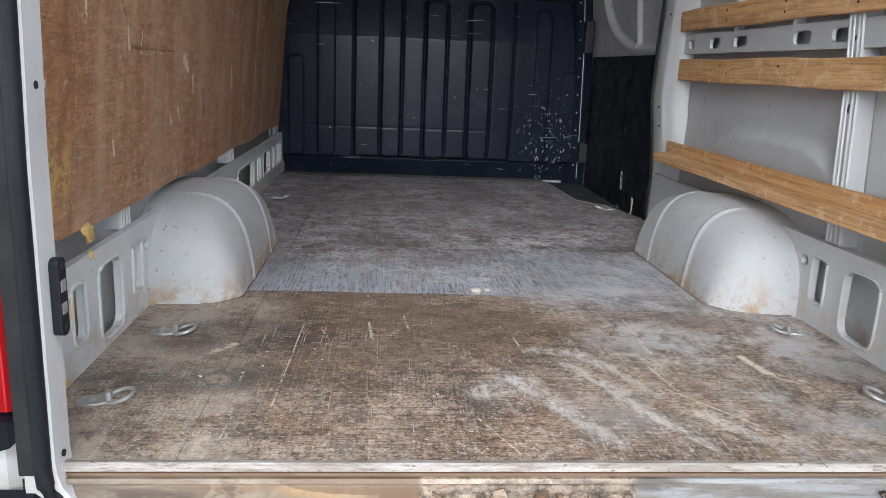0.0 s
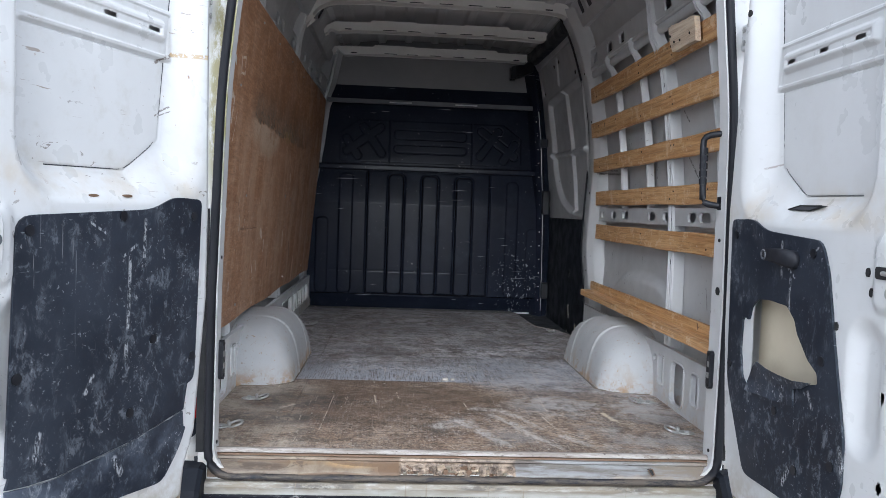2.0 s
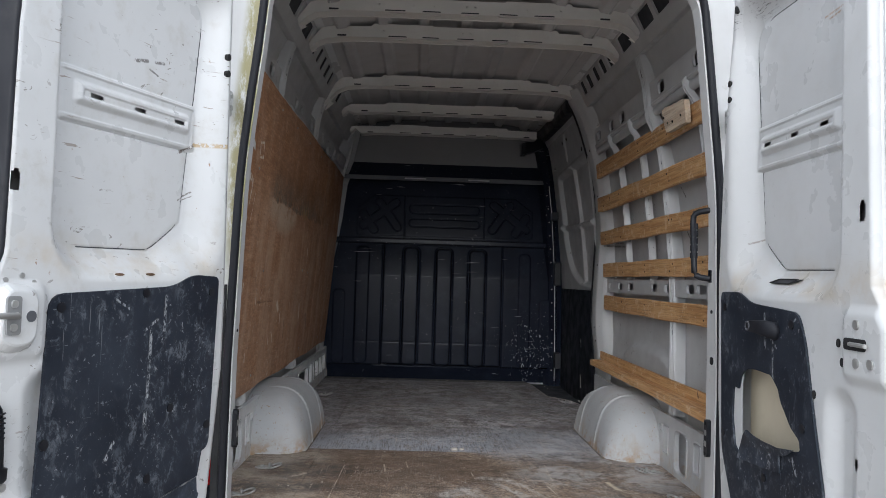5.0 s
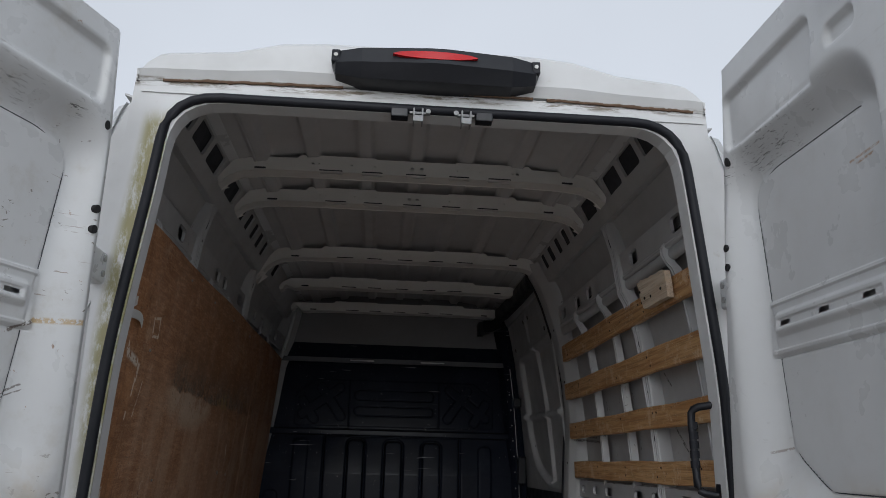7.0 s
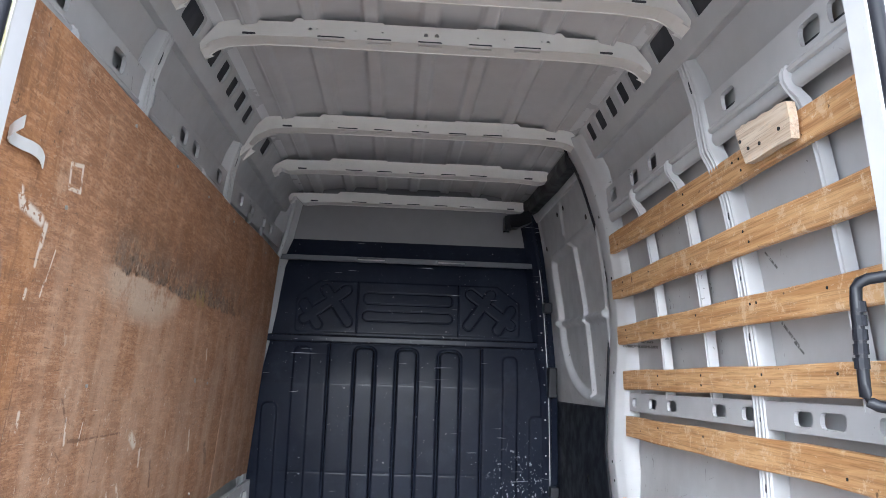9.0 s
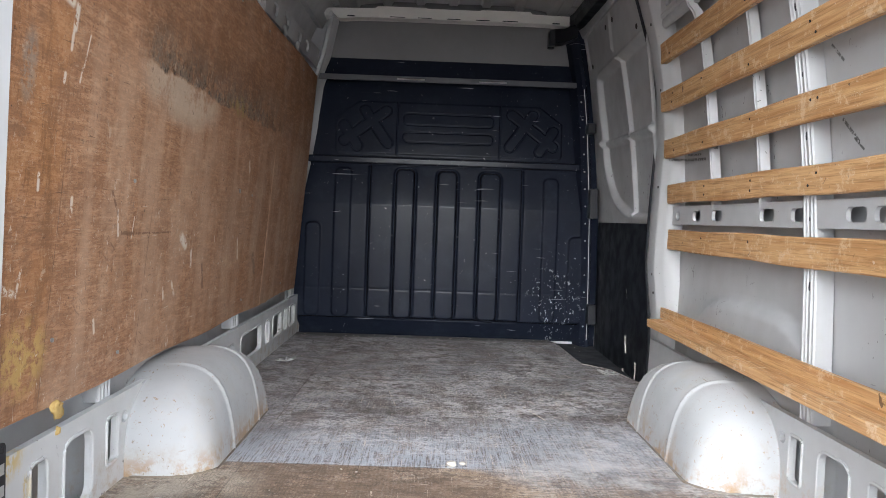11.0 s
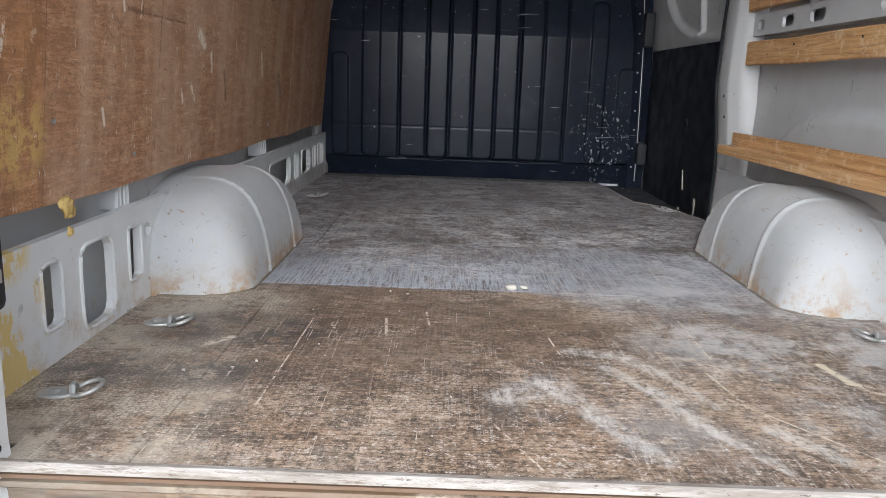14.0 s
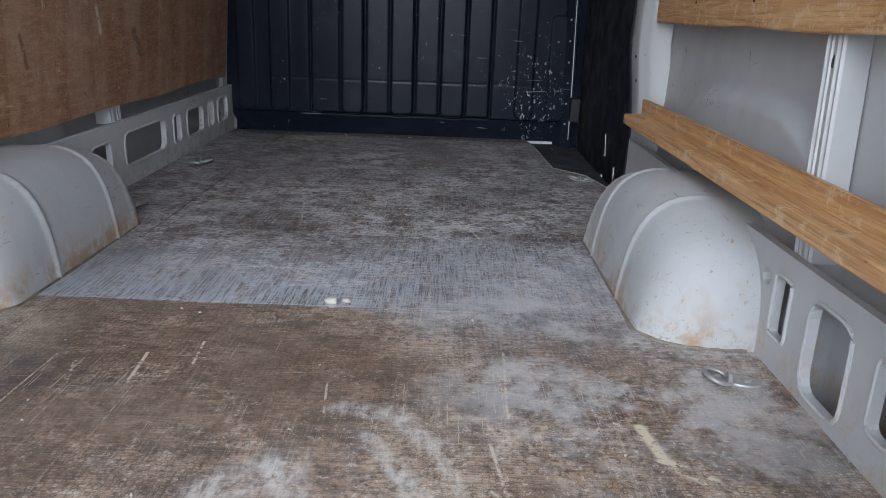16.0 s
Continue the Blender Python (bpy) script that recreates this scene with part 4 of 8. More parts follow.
def rounded(points, r, n=4):
    """The points of a polygon with its corners rounded by r (one number, or one each)."""
    out, k = [], len(points)
    for i in range(k):
        p, a, b = (Vector(points[j % k]) for j in (i, i - 1, i + 1))
        ri = r[i] if isinstance(r, (list, tuple)) else r
        if ri <= 0:
            out.append(tuple(p))
            continue
        u, v = (a - p), (b - p)
        d = min(ri, u.length * 0.49, v.length * 0.49)
        s, e = p + u.normalized() * d, p + v.normalized() * d
        for j in range(n + 1):
            t = j / n
            out.append(tuple(s * (1 - t) ** 2 + p * 2 * t * (1 - t) + e * t * t))
    return out


def rect(a0, a1, b0, b1, r=0.0, n=4):
    pts = [(a0, b0), (a1, b0), (a1, b1), (a0, b1)]
    return rounded(pts, r, n) if r else pts


def plate(bm, outer, holes, put, d0, d1):
    """A flat plate with holes, from depth d0 to d1; put(a, b, depth) gives the place."""
    loops = [outer, *holes]
    tris = tessellate_polygon([[Vector((a, b, 0)) for a, b in loop] for loop in loops])
    flat = [p for loop in loops for p in loop]
    lo = [bm.verts.new(put(a, b, d0)) for a, b in flat]
    hi = [bm.verts.new(put(a, b, d1)) for a, b in flat]
    for t in tris:
        for vs in ([lo[i] for i in t], [hi[i] for i in reversed(t)]):
            try:
                bm.faces.new(vs)
            except ValueError:
                pass
    k = 0
    for loop in loops:
        n = len(loop)
        for i in range(n):
            j = (i + 1) % n
            bm.faces.new((lo[k + i], lo[k + j], hi[k + j], hi[k + i]))
        k += n
    return bm


def step(x, a, b):
    t = np.clip((x - a) / (b - a), 0, 1)
    return t * t * (3 - 2 * t)


def sd_box(x, z, x0, x1, z0, z1, r):
    """Signed distance to a rounded rectangle."""
    qx = np.abs(x - (x0 + x1) / 2) - (x1 - x0) / 2 + r
    qz = np.abs(z - (z0 + z1) / 2) - (z1 - z0) / 2 + r
    return np.hypot(np.maximum(qx, 0), np.maximum(qz, 0)) + np.minimum(np.maximum(qx, qz), 0) - r


def sd_line(x, z, ax, az, bx, bz):
    t = np.clip(((x - ax) * (bx - ax) + (z - az) * (bz - az)) / ((bx - ax) ** 2 + (bz - az) ** 2), 0, 1)
    return np.hypot(x - ax - t * (bx - ax), z - az - t * (bz - az))


def curve_at(table):
    a, b = zip(*table)
    return lambda v: np.interp(v, a, b)


FLOOR_Z = 0.70
FRONT = 3.44
# half-width of the inner frames, of the inside of the skin and of the outside of the body, by height
frame_x = curve_at([(0.3, 0.90), (0.70, 0.905), (1.35, 0.93), (1.55, 0.93), (1.8, 0.918), (2.0, 0.902), (2.2, 0.878), (2.36, 0.852), (2.5, 0.81), (2.6, 0.75)])
skin_x = curve_at([(0.3, 0.955), (0.70, 0.965), (1.5, 0.985), (1.8, 0.97), (2.05, 0.945), (2.3, 0.905), (2.5, 0.85), (2.62, 0.79), (2.70, 0.72)])


def corner_x(z):
    """Half-width of the body at its rear corners, which draw in under the roof."""
    return min(float(skin_x(z)) + 0.03, 0.802 + 0.35 * max(0.0, 2.578 - z))


# ---- ground ----
def build_ground():
    """One sheet to the horizon: it rises a little to both sides of the van."""
    bm = bmesh.new()
    rise = math.tan(radians(1.9))
    rows = [[bm.verts.new((x, y, rise * max(x, -1.5) + 0.0175 * max(0.0, -1.5 - x) - 0.032)) for x in (-400, -100, -1.5, 60, 400)] for y in (-400, -60, 0, 60, 400)]
    for a, b in zip(rows, rows[1:]):
        for k in range(4):
            bm.faces.new((a[k], a[k + 1], b[k + 1], b[k]))
    tagged(part("ground", bm, PAVING), "grey worn paving of a large yard", "ground", kind="structure")


build_ground()


# ---- the van's shell ----
def build_floor():
    fl = thing("floor", 0, 1.7, FLOOR_Z, label="worn grey-brown plywood load floor with scratches", category="floor", kind="structure")
    boards = [
        ([(-0.6085, 0.004), (0.79, 0.004), (0.79, 0.06), (0.93, 0.06), (0.93, 0.985), (-0.6085, 0.985)], 0.0),
        ([(-0.6085, 0.9855), (0.93, 0.9855), (0.93, 2.17), (0.91, 2.21), (0.838, 2.56), (0.715, 2.70), (0.682, 3.35), (0.66, 3.46), (-0.6085, 3.46)], 0.0003),
        ([(-0.93, 0.06), (-0.79, 0.06), (-0.79, 0.004), (-0.609, 0.004), (-0.609, 0.478), (-0.93, 0.488)], 0.0002),
        ([(-0.93, 0.490), (-0.609, 0.480), (-0.609, 3.46), (-0.93, 3.46)], 0.0004),
    ]
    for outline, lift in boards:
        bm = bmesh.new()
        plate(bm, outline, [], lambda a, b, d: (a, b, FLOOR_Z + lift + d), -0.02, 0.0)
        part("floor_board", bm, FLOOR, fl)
    # pan below the boards, near black where the cut corner bares it
    bm = bmesh.new()
    box(bm, -0.95, 0.95, 0.0, 3.5, 0.62, 0.675)
    part("floor_pan", bm, HOLLOW, fl, "dark steel floor pan in the door step")
    cut = [Vector(p).lerp(Vector(q), k) for p, q in (((0.918, 2.18), (0.838, 2.56)), ((0.838, 2.56), (0.715, 2.70)), ((0.715, 2.70), (0.682, 3.35))) for k in np.linspace(0, 1, 9)[:-1]]
    bm = bmesh.new()
    tube(bm, [(p.x + 0.002, p.y, FLOOR_Z + 0.001) for p in cut], [0.003 + 0.0018 * noise.noise((p.x * 60, p.y * 30, 1)) for p in cut], 6)
    part("cut_edge", bm, ALU, fl, "pale splintered cut edge of the floor")


build_floor()


def backing(s):
    """The closed inside of the roof edge rail."""
    bm = bmesh.new()
    loft(bm, [[(s * 0.783, y, 2.585), (s * 0.762, y, 2.625), (s * 0.739, y, 2.672), (s * 0.728, y, 2.695)] for y in (0.05, 3.42)], False)
    return bm


column_x = curve_at([(0.3, 0.90), (0.70, 0.905), (1.35, 0.93), (1.55, 0.93), (1.8, 0.918), (2.0, 0.902), (2.12, 0.886), (2.20, 0.862), (2.25, 0.838), (2.32, 0.831), (2.42, 0.822), (2.555, 0.788)])


def build_walls():
    for name, s in (("wall_left", -1), ("wall_right", 1)):
        wall = thing(name, s * 0.95, 1.7, 0.7, label="white painted bare steel side wall of the van", category="wall", kind="structure")
        y1 = 2.12 if s > 0 else 3.46
        zz = np.linspace(0.62, 2.70, 120)
        yy = np.linspace(0.0, y1, 120)
        Y, Z = np.meshgrid(yy, zz)
        X = skin_x(Z)
        hump = 1 - (np.abs((Y - 1.25) / 0.56) ** 3 + np.abs(np.maximum(Z - 0.70, 0) / 0.49) ** 3) ** (1 / 3)
        X = X - 0.03 * step(hump, 0.0, 0.035) * (Z < 1.35)
        paint = WALL if s > 0 else WALL_L
        Y = np.where(Z > 2.53, np.maximum(Y, 0.085), Y)
        relief("skin", np.stack([s * X, Y, Z], -1), None, WALL, wall, flip=s < 0)
        draw_in = 0.802 + 0.35 * np.maximum(0, 2.578 - Z) + 0.25 * np.clip(Y / 0.35, 0, 1) ** 0.5
        relief("outer_skin", np.stack([s * np.minimum(skin_x(Z) + 0.03, draw_in), Y * 1.0, np.where(Z < 0.63, 0.42, Z)], -1), None, WHITE, wall, flip=s > 0)
        # pressed lower frame with openings
        holes = [rect(0.345, 0.415, 0.765, 0.89, 0.02), rect(0.49, 0.635, 0.72, 0.895, 0.04), rect(0.715, 0.785, 0.765, 0.89, 0.015),
                 rounded([(0.83 + 0.02 * math.cos(k), 0.867 + 0.017 * math.sin(k)) for k in np.linspace(0, 2 * math.pi, 9)[:-1]], 0)]
        if s < 0:
            holes += [rect(1.80, 1.95, 0.77, 0.88, 0.03), rect(2.06, 2.46, 0.77, 0.89, 0.04), rect(2.55, 2.64, 0.77, 0.89, 0.03),
                      rect(2.72, 2.94, 0.77, 0.89, 0.03), rect(3.02, 3.10, 0.77, 0.89, 0.03), rect(3.17, 3.34, 0.77, 0.89, 0.03)]
        bm = bmesh.new()
        plate(bm, rect(0.05, 3.44 if s < 0 else 2.10, 0.69, 0.935), holes, lambda a, b, d: (s * (0.895 + d), a, b), 0.0, 0.018)
        for hole in holes[:3] + holes[4:]:
            tube(bm, [(s * 0.894, a, q) for a, q in hole], 0.0045, 6, True)
        part("lower_frame", bm, paint, wall, "pressed white steel frame with openings")
        # wide ribbed column
        for y, w, z0, z1 in ((0.768, 0.043, 0.93, 2.555), *(((2.06, 0.06, 0.93, 2.555),) if s < 0 else ())):
            bm = bmesh.new()
            half = [(0.16, 0.004), (0.21, 0.0), (0.30, 0.0), (0.36, 0.006), (0.40, 0.014), (0.50, 0.014), (0.55, 0.006), (0.62, 0.0), (0.72, 0.0), (0.77, 0.006), (0.80, 0.022), (0.83, 0.05)]
            prof = [(-a, d) for a, d in reversed(half)] + half
            loft(bm, [[(s * (float(column_x(z)) + d), y + (0.03 + 0.13 * (z - 1.3) if y < 1 else 0) + w * a, z) for a, d in prof] for z in np.linspace(z0, z1, 44)], False)
            column = part("column", bm, WALL, wall, smooth=False)
            for hz, ra, rb in ((1.06, 0.004, 0.004), (1.285, 0.0062, 0.012), (1.465, 0.0035, 0.007), (1.69, 0.006, 0.012), (1.86, 0.0035, 0.007), (2.05, 0.006, 0.012), (2.47, 0.0065, 0.022)):
                hy = y + (0.03 + 0.13 * (hz - 1.3) if y < 1 else 0)
                lean_x = float(column_x(hz + 0.02) - column_x(hz - 0.02)) / 0.04
                bm = bmesh.new()
                plate(bm, [(ra * math.cos(k), rb * math.sin(k)) for k in np.linspace(0, 2 * math.pi, 21)[:-1]], [], lambda a, b, d: (s * (float(column_x(hz)) + b * lean_x - d), hy + a, hz + b), -0.012, -0.0028)
                part("column_hole", bm, HOLLOW, column)
        # slim posts with an S-shaped head under the upper rail
        for y in (0.405, 1.205, 1.61):
            bm = bmesh.new()
            path = [(z, float(frame_x(z)) + 0.004, 0.0) for z in np.linspace(1.5, 2.16, 8)]
            path += [(2.20, 0.868, 0.0), (2.232, 0.856, 0.004), (2.255, 0.842, 0.014), (2.28, 0.834, 0.022), (2.305, 0.834, 0.026), (2.322, 0.842, 0.026)]
            prof = [(-0.0165, 0.03), (-0.0135, 0.012), (-0.011, 0.001), (-0.009, 0.0), (-0.006, 0.0), (-0.004, 0.006), (0.004, 0.006), (0.006, 0.0), (0.009, 0.0), (0.011, 0.001), (0.0135, 0.012), (0.0165, 0.03)]
            loft(bm, [[(s * (x + d), y + e + a + 0.12 * (min(z, 2.15) - 2.05), z) for a, d in prof] for z, x, e in path], False)
            part("slim_post", bm, WALL, wall)
        # upper rail and waist rail
        y_end = 2.0
        holes = [rect(y - 0.044, y + 0.044, 2.334, 2.388, 0.02) for y in ((0.205, 0.325, 0.755, 0.955, 1.40, 1.615, 1.9) if s > 0 else (0.26, 0.362, 0.72, 0.98, 1.36, 1.52, 1.9))]
        bm = bmesh.new()
        plate(bm, rect(0.05, y_end, 2.31, 2.41), holes, lambda a, b, d: (s * (0.85 - (b - 2.31) * 0.12 + d), a, b), 0.0, 0.012)
        tube(bm, [(s * 0.855, 0.05, 2.312), (s * 0.855, y_end, 2.312)], 0.012)
        box(bm, min(s * 0.845, s * 0.90), max(s * 0.845, s * 0.90), 0.05, y_end, 2.405, 2.412)
        hollow = bmesh.new()
        box(hollow, min(s * 0.885, s * 0.892), max(s * 0.885, s * 0.892), 0.05, y_end, 2.318, 2.404)
        part("rail_hollow", hollow, HOLLOW, wall)
        part("upper_rail", bm, WALL, wall, "white steel rail with slots")
        bm = bmesh.new()
        ring = [(0.872 - 0.020 * math.sin(k) ** 0.8, 2.285 + 0.024 * math.cos(k)) for k in np.linspace(0.02, math.pi - 0.02, 11)]
        loft(bm, [[(s * a, y, c) for a, c in ring] for y in (0.05, y_end)], False)
        part("round_channel", bm, WALL, wall, "rounded white steel channel", True)
        if s > 0:
            holes = [rect(y - w, y + w, 1.457, 1.495, 0.017) for y, w in ((1.93, 0.028), (1.705, 0.045), (1.495, 0.05), (1.09, 0.05), (0.885, 0.05), (0.60, 0.045), (0.47, 0.055), (0.25, 0.05))]
            bm = bmesh.new()
            plate(bm, rect(0.05, 2.02, 1.44, 1.515), holes, lambda a, b, d: (s * (0.935 + d), a, b), 0.0, 0.012)
            box(bm, 0.936, 0.99, 0.05, 2.02, 1.508, 1.514)
            box(bm, 0.936, 0.99, 0.05, 2.02, 1.441, 1.447)
            part("waist_rail", bm, WALL, wall, "white steel rail with long slots")
        # tilted cant rail with square openings
        ys = [(0.20, 0.345), (0.40, 0.545), (0.60, 0.75), (0.935, 1.085), (1.26, 1.33), (1.40, 1.47), (1.55, 1.62), (1.70, 1.78), (1.86, 1.93), (2.3, 2.4)]
        holes = [rect(a - 0.008, b + 0.008, 2.600, 2.672, 0.014) for a, b in ys]
        bm = bmesh.new()
        plate(bm, rect(0.04, 3.42, 2.55, 2.692), holes, lambda a, b, d: (s * (0.81 - (b - 2.50) * 0.5 + d), a, b + d * 0.4), 0.0, 0.010)
        loft(bm, [[(s * 0.785, y, 2.550), (s * 0.79, y, 2.546), (s * 0.86, y, 2.566), (s * 0.86, y, 2.572)] for y in (0.04, 3.42)])
        part("rail_back", backing(s), HOLLOW, wall)
        part("cant_rail", bm, WALL, wall, "white roof edge rail with square openings")


build_walls()


def build_ceiling():
    xx = np.sort(np.concatenate([np.linspace(-0.755, 0.755, 210), [q * (0.615 + k) for q in (-1, 1) for k in (-0.003, 0.0, 0.003)]]))
    X, Y = np.meshgrid(xx, np.linspace(0.03, 3.56, 60))
    Z = 2.750 - 0.075 * (np.abs(X) / 0.75) ** 2.5
    for c in np.arange(-0.6, 0.61, 0.2):
        Z = Z - 0.022 * step(0.035 - np.abs(X - c), 0.0, 0.012)
    Z = Z + np.where(np.abs(np.abs(X) - 0.615) < 0.001, 0.015, 0)
    roof = relief("ceiling", np.stack([X, Y, Z], -1), None, ROOF, None, flip=True)
    tagged(roof, "bare light grey ribbed steel roof skin", "ceiling", kind="structure")
    Z2 = 2.775 - 0.085 * (np.abs(X) / 0.75) ** 2.5
    top = relief("roof", np.stack([X * 0.97, Y + 0.06, Z2 - 0.012 * (np.abs(X) > 0.7)], -1), None, WHITE, None)
    tagged(top, "white painted steel van roof", "roof", kind="structure")


build_ceiling()


def build_bow(y, zc):
    """A hat-shaped roof bow across the van: upright face with bolt holes, slotted flange below, closed behind."""
    b = thing("roof_bow", 0, y, zc, label="white pressed steel roof bow with bolt holes", category="roof bow", group="roof bows")
    tail = [(-0.80, 2.50), (-0.775, 2.55), (-0.735, 2.60)] if abs(y - 2.06) < 0.01 else [(-0.752, 2.585), (-0.738, 2.60), (-0.715, 2.62)]
    edge = [*tail, (-0.67, zc - 0.043), (-0.56, zc - 0.032), (-0.45, zc - 0.03)]
    edge = edge + [(-a, c) for a, c in reversed(edge)]
    tip = [(0.80, 2.55), (0.765, 2.62)] if abs(y - 2.06) < 0.01 else [(0.757, 2.61), (0.74, 2.635)]
    up = [*tip, (0.69, zc + 0.018), (0.46, zc + 0.022), (0.445, zc + 0.036), (0.16, zc + 0.036), (0.155, zc + 0.031), (-0.155, zc + 0.031), (-0.16, zc + 0.036), (-0.445, zc + 0.036), (-0.46, zc + 0.022), (-0.69, zc + 0.018), *[(-a, c) for a, c in reversed(tip)]]
    low = [edge[0], *rounded(edge[1:-1], 0.03, 3), edge[-1]]
    holes = []
    for hx, r in ((-0.40, 0.006), (-0.378, 0.004), (-0.25, 0.004), (-0.16, 0.004), (-0.014, 0.008), (0.022, 0.008), (0.16, 0.004), (0.25, 0.004), (0.378, 0.004), (0.40, 0.006)):
        holes.append([(hx + r * math.cos(k), zc + r * math.sin(k)) for k in np.linspace(0, 2 * math.pi, 11)[:-1]])
    bm = bmesh.new()
    plate(bm, low + up, holes, lambda a, c, d: (a, y + d, c), 0.0, 0.004)
    part("web", bm, BOW, b)
    bm = bmesh.new()
    plate(bm, low + up, [], lambda a, c, d: (a, y + 0.066 + d, c - 0.004), 0.0, 0.004)
    part("back_web", bm, BOW, b)
    slots = [rect(q - w, q + w, 0.010, 0.024, 0.006) for q, w in ((-0.33, 0.045), (-0.17, 0.04), (0.0, 0.04), (0.17, 0.04), (0.33, 0.045))]
    bm = bmesh.new()
    plate(bm, rect(-0.455, 0.455, -0.003, 0.072), slots, lambda a, e, d: (a, y + e, zc - 0.031 + d), 0.0, 0.004)
    for q in (-1, 1):
        loft(bm, [[(q * a, y - 0.003, c - 0.001), (q * a, y + 0.072, c - 0.001), (q * a, y + 0.072, c + 0.004), (q * a, y - 0.003, c + 0.004)] for a, c in [(0.453, zc - 0.03), *[(-a, c) for a, c in edge[4::-1]]]])
    part("flange", bm, BOW, b)
    for q, w in ((-0.33, 0.045), (-0.17, 0.04), (0.0, 0.04), (0.17, 0.04), (0.33, 0.045)):
        bm = bmesh.new()
        plate(bm, rect(q - w, q + w, zc - 0.0295, zc - 0.0215, 0.0038), [], lambda a, c, d: (a, y + d, c), -0.0015, 0.003)
        part("slot", bm, HOLLOW, b)
    for q, w in ((-0.60, 0.022), (0.60, 0.022)):
        bm = bmesh.new()
        plate(bm, rect(q - w, q + w, zc - 0.030, zc - 0.0225, 0.0035), [], lambda a, c, d: (a, y + d, c), -0.0015, 0.003)
        part("slot", bm, HOLLOW, b)
    return b


for bow_y, bow_z in ((0.787, 2.685), (1.135, 2.68), (2.06, 2.677), (2.647, 2.645), (3.274, 2.62)):
    build_bow(bow_y, bow_z)


def build_bulkhead():
    wall = thing("wall_front", 0, FRONT, 0.7, label="black painted ribbed steel bulkhead, scuffed and scratched", category="bulkhead", kind="structure")
    X, Z = np.meshgrid(np.linspace(-0.93, 0.90, 600), np.linspace(0.685, 2.27, 500))
    D = -0.02 * step(0.81 - Z, 0.0, 0.012) - 0.6 * np.clip(0.81 - Z, 0, 0.11)
    D = D - 0.16 * np.clip(Z - 1.50, 0, 0.25)
    plateau = step(Z, 1.748, 1.756) * step(1.80 - Z, 0.0, 0.012)
    D = D + plateau * 0.036
    D = np.where(Z > 1.795, -0.045 - 0.10 * (Z - 1.795), D)
    body = step(np.minimum(1.75 - Z, Z - 0.80), -0.01, 0.01)
    low = Z < 1.79
    # ribs with rounded heads
    for x0, x1, z1, h in ((-0.69, -0.585, 1.725, 0.012), (-0.315, -0.20, 1.725, 0.022), (-0.06, 0.06, 1.72, 0.022), (0.20, 0.325, 1.715, 0.022), (0.59, 0.685, 1.70, 0.012),
                          (-0.86, -0.765, 1.385, 0.012), (0.755, 0.86, 1.345, 0.012)):
        s = sd_box(X, Z, x0, x1, 0.81, z1, 0.035)
        D = D + np.where(low, h * step(-s, -0.004, 0.010) - 0.014 * np.exp(-((s - 0.006) / 0.007) ** 2) * (h > 0.015), 0)
    mid_s = sd_box(X, Z, -0.475, 0.46, 0.81, 1.752, 0.01)
    D = D - np.where(low & (Z < 1.74), 0.014 * np.exp(-((mid_s - 0.004) / 0.007) ** 2), 0)
    mid = step(mid_s, -0.012, 0.004)
    D = D + np.where(low, 0.016 * (1 - mid), 0)
    D = D - np.where(low, 0.001 * np.exp(-((Z - 0.985) / 0.006) ** 2), 0)
    # upper field: raised panel, grooves, two long rounded slots and the branching shapes
    panel = sd_box(X, Z, -0.70, 0.70, 1.812, 2.14, 0.03)
    panel = np.maximum(panel, (np.abs(X) * 0.75 + Z - 2.56) * 0.8)
    up = Z > 1.80
    D = D + np.where(up, 0.005 * step(-panel, -0.003, 0.010), 0)
    for gx in (-0.32, 0.315):
        D = D - np.where(up & (panel < 0), 0.008 * np.exp(-((X - gx) / 0.004) ** 2), 0)
    for z0, z1 in ((2.00, 2.07), (1.893, 1.955)):
        s = sd_box(X, Z, -0.283, 0.275, z0, z1, 0.03)
        D = D - 0.009 * np.exp(-(s / 0.0036) ** 2)
    for m in (-1, 1):
        s = np.minimum.reduce([sd_line(m * X, Z, 0.52, 2.085, 0.378, 1.885), sd_line(m * X, Z, 0.39, 2.085, 0.645, 1.895), sd_line(m * X, Z, 0.648, 1.99, 0.563, 1.862)]) - 0.032
        D = D - 0.009 * np.exp(-(s / 0.0036) ** 2)
    relief("panel", np.stack([X, FRONT - D, Z], -1), None, BLACK, wall)
    bm = bmesh.new()
    plate(bm, rect(-0.82, 0.80, 2.252, 2.283), [rect(-0.33, -0.16, 2.262, 2.274, 0.004), rect(0.17, 0.34, 2.262, 2.274, 0.004)], lambda a, c, d: (a, FRONT + 0.005 - d, c), 0.0, 0.02)
    part("top_rail", bm, RAIL, wall, "grey steel top edge with slots")
    bm = bmesh.new()
    plate(bm, [(-0.86, 2.28), (0.84, 2.28), (0.80, 2.40), (-0.82, 2.40)], [], lambda a, c, d: (a, FRONT + 0.02 + (c - 2.28) * 0.15 + d, c), 0.0, 0.01)
    part("dark_band", bm, BLACK, wall)
    bm = bmesh.new()
    plate(bm, [(-0.86, 2.39), (0.84, 2.39), (0.80, 2.74), (-0.80, 2.74)], [], lambda a, c, d: (a, FRONT + 0.035 + d, c), 0.0, 0.01)
    part("head_lining", bm, HEAD, wall, "plain grey steel panel above the bulkhead")


build_bulkhead()


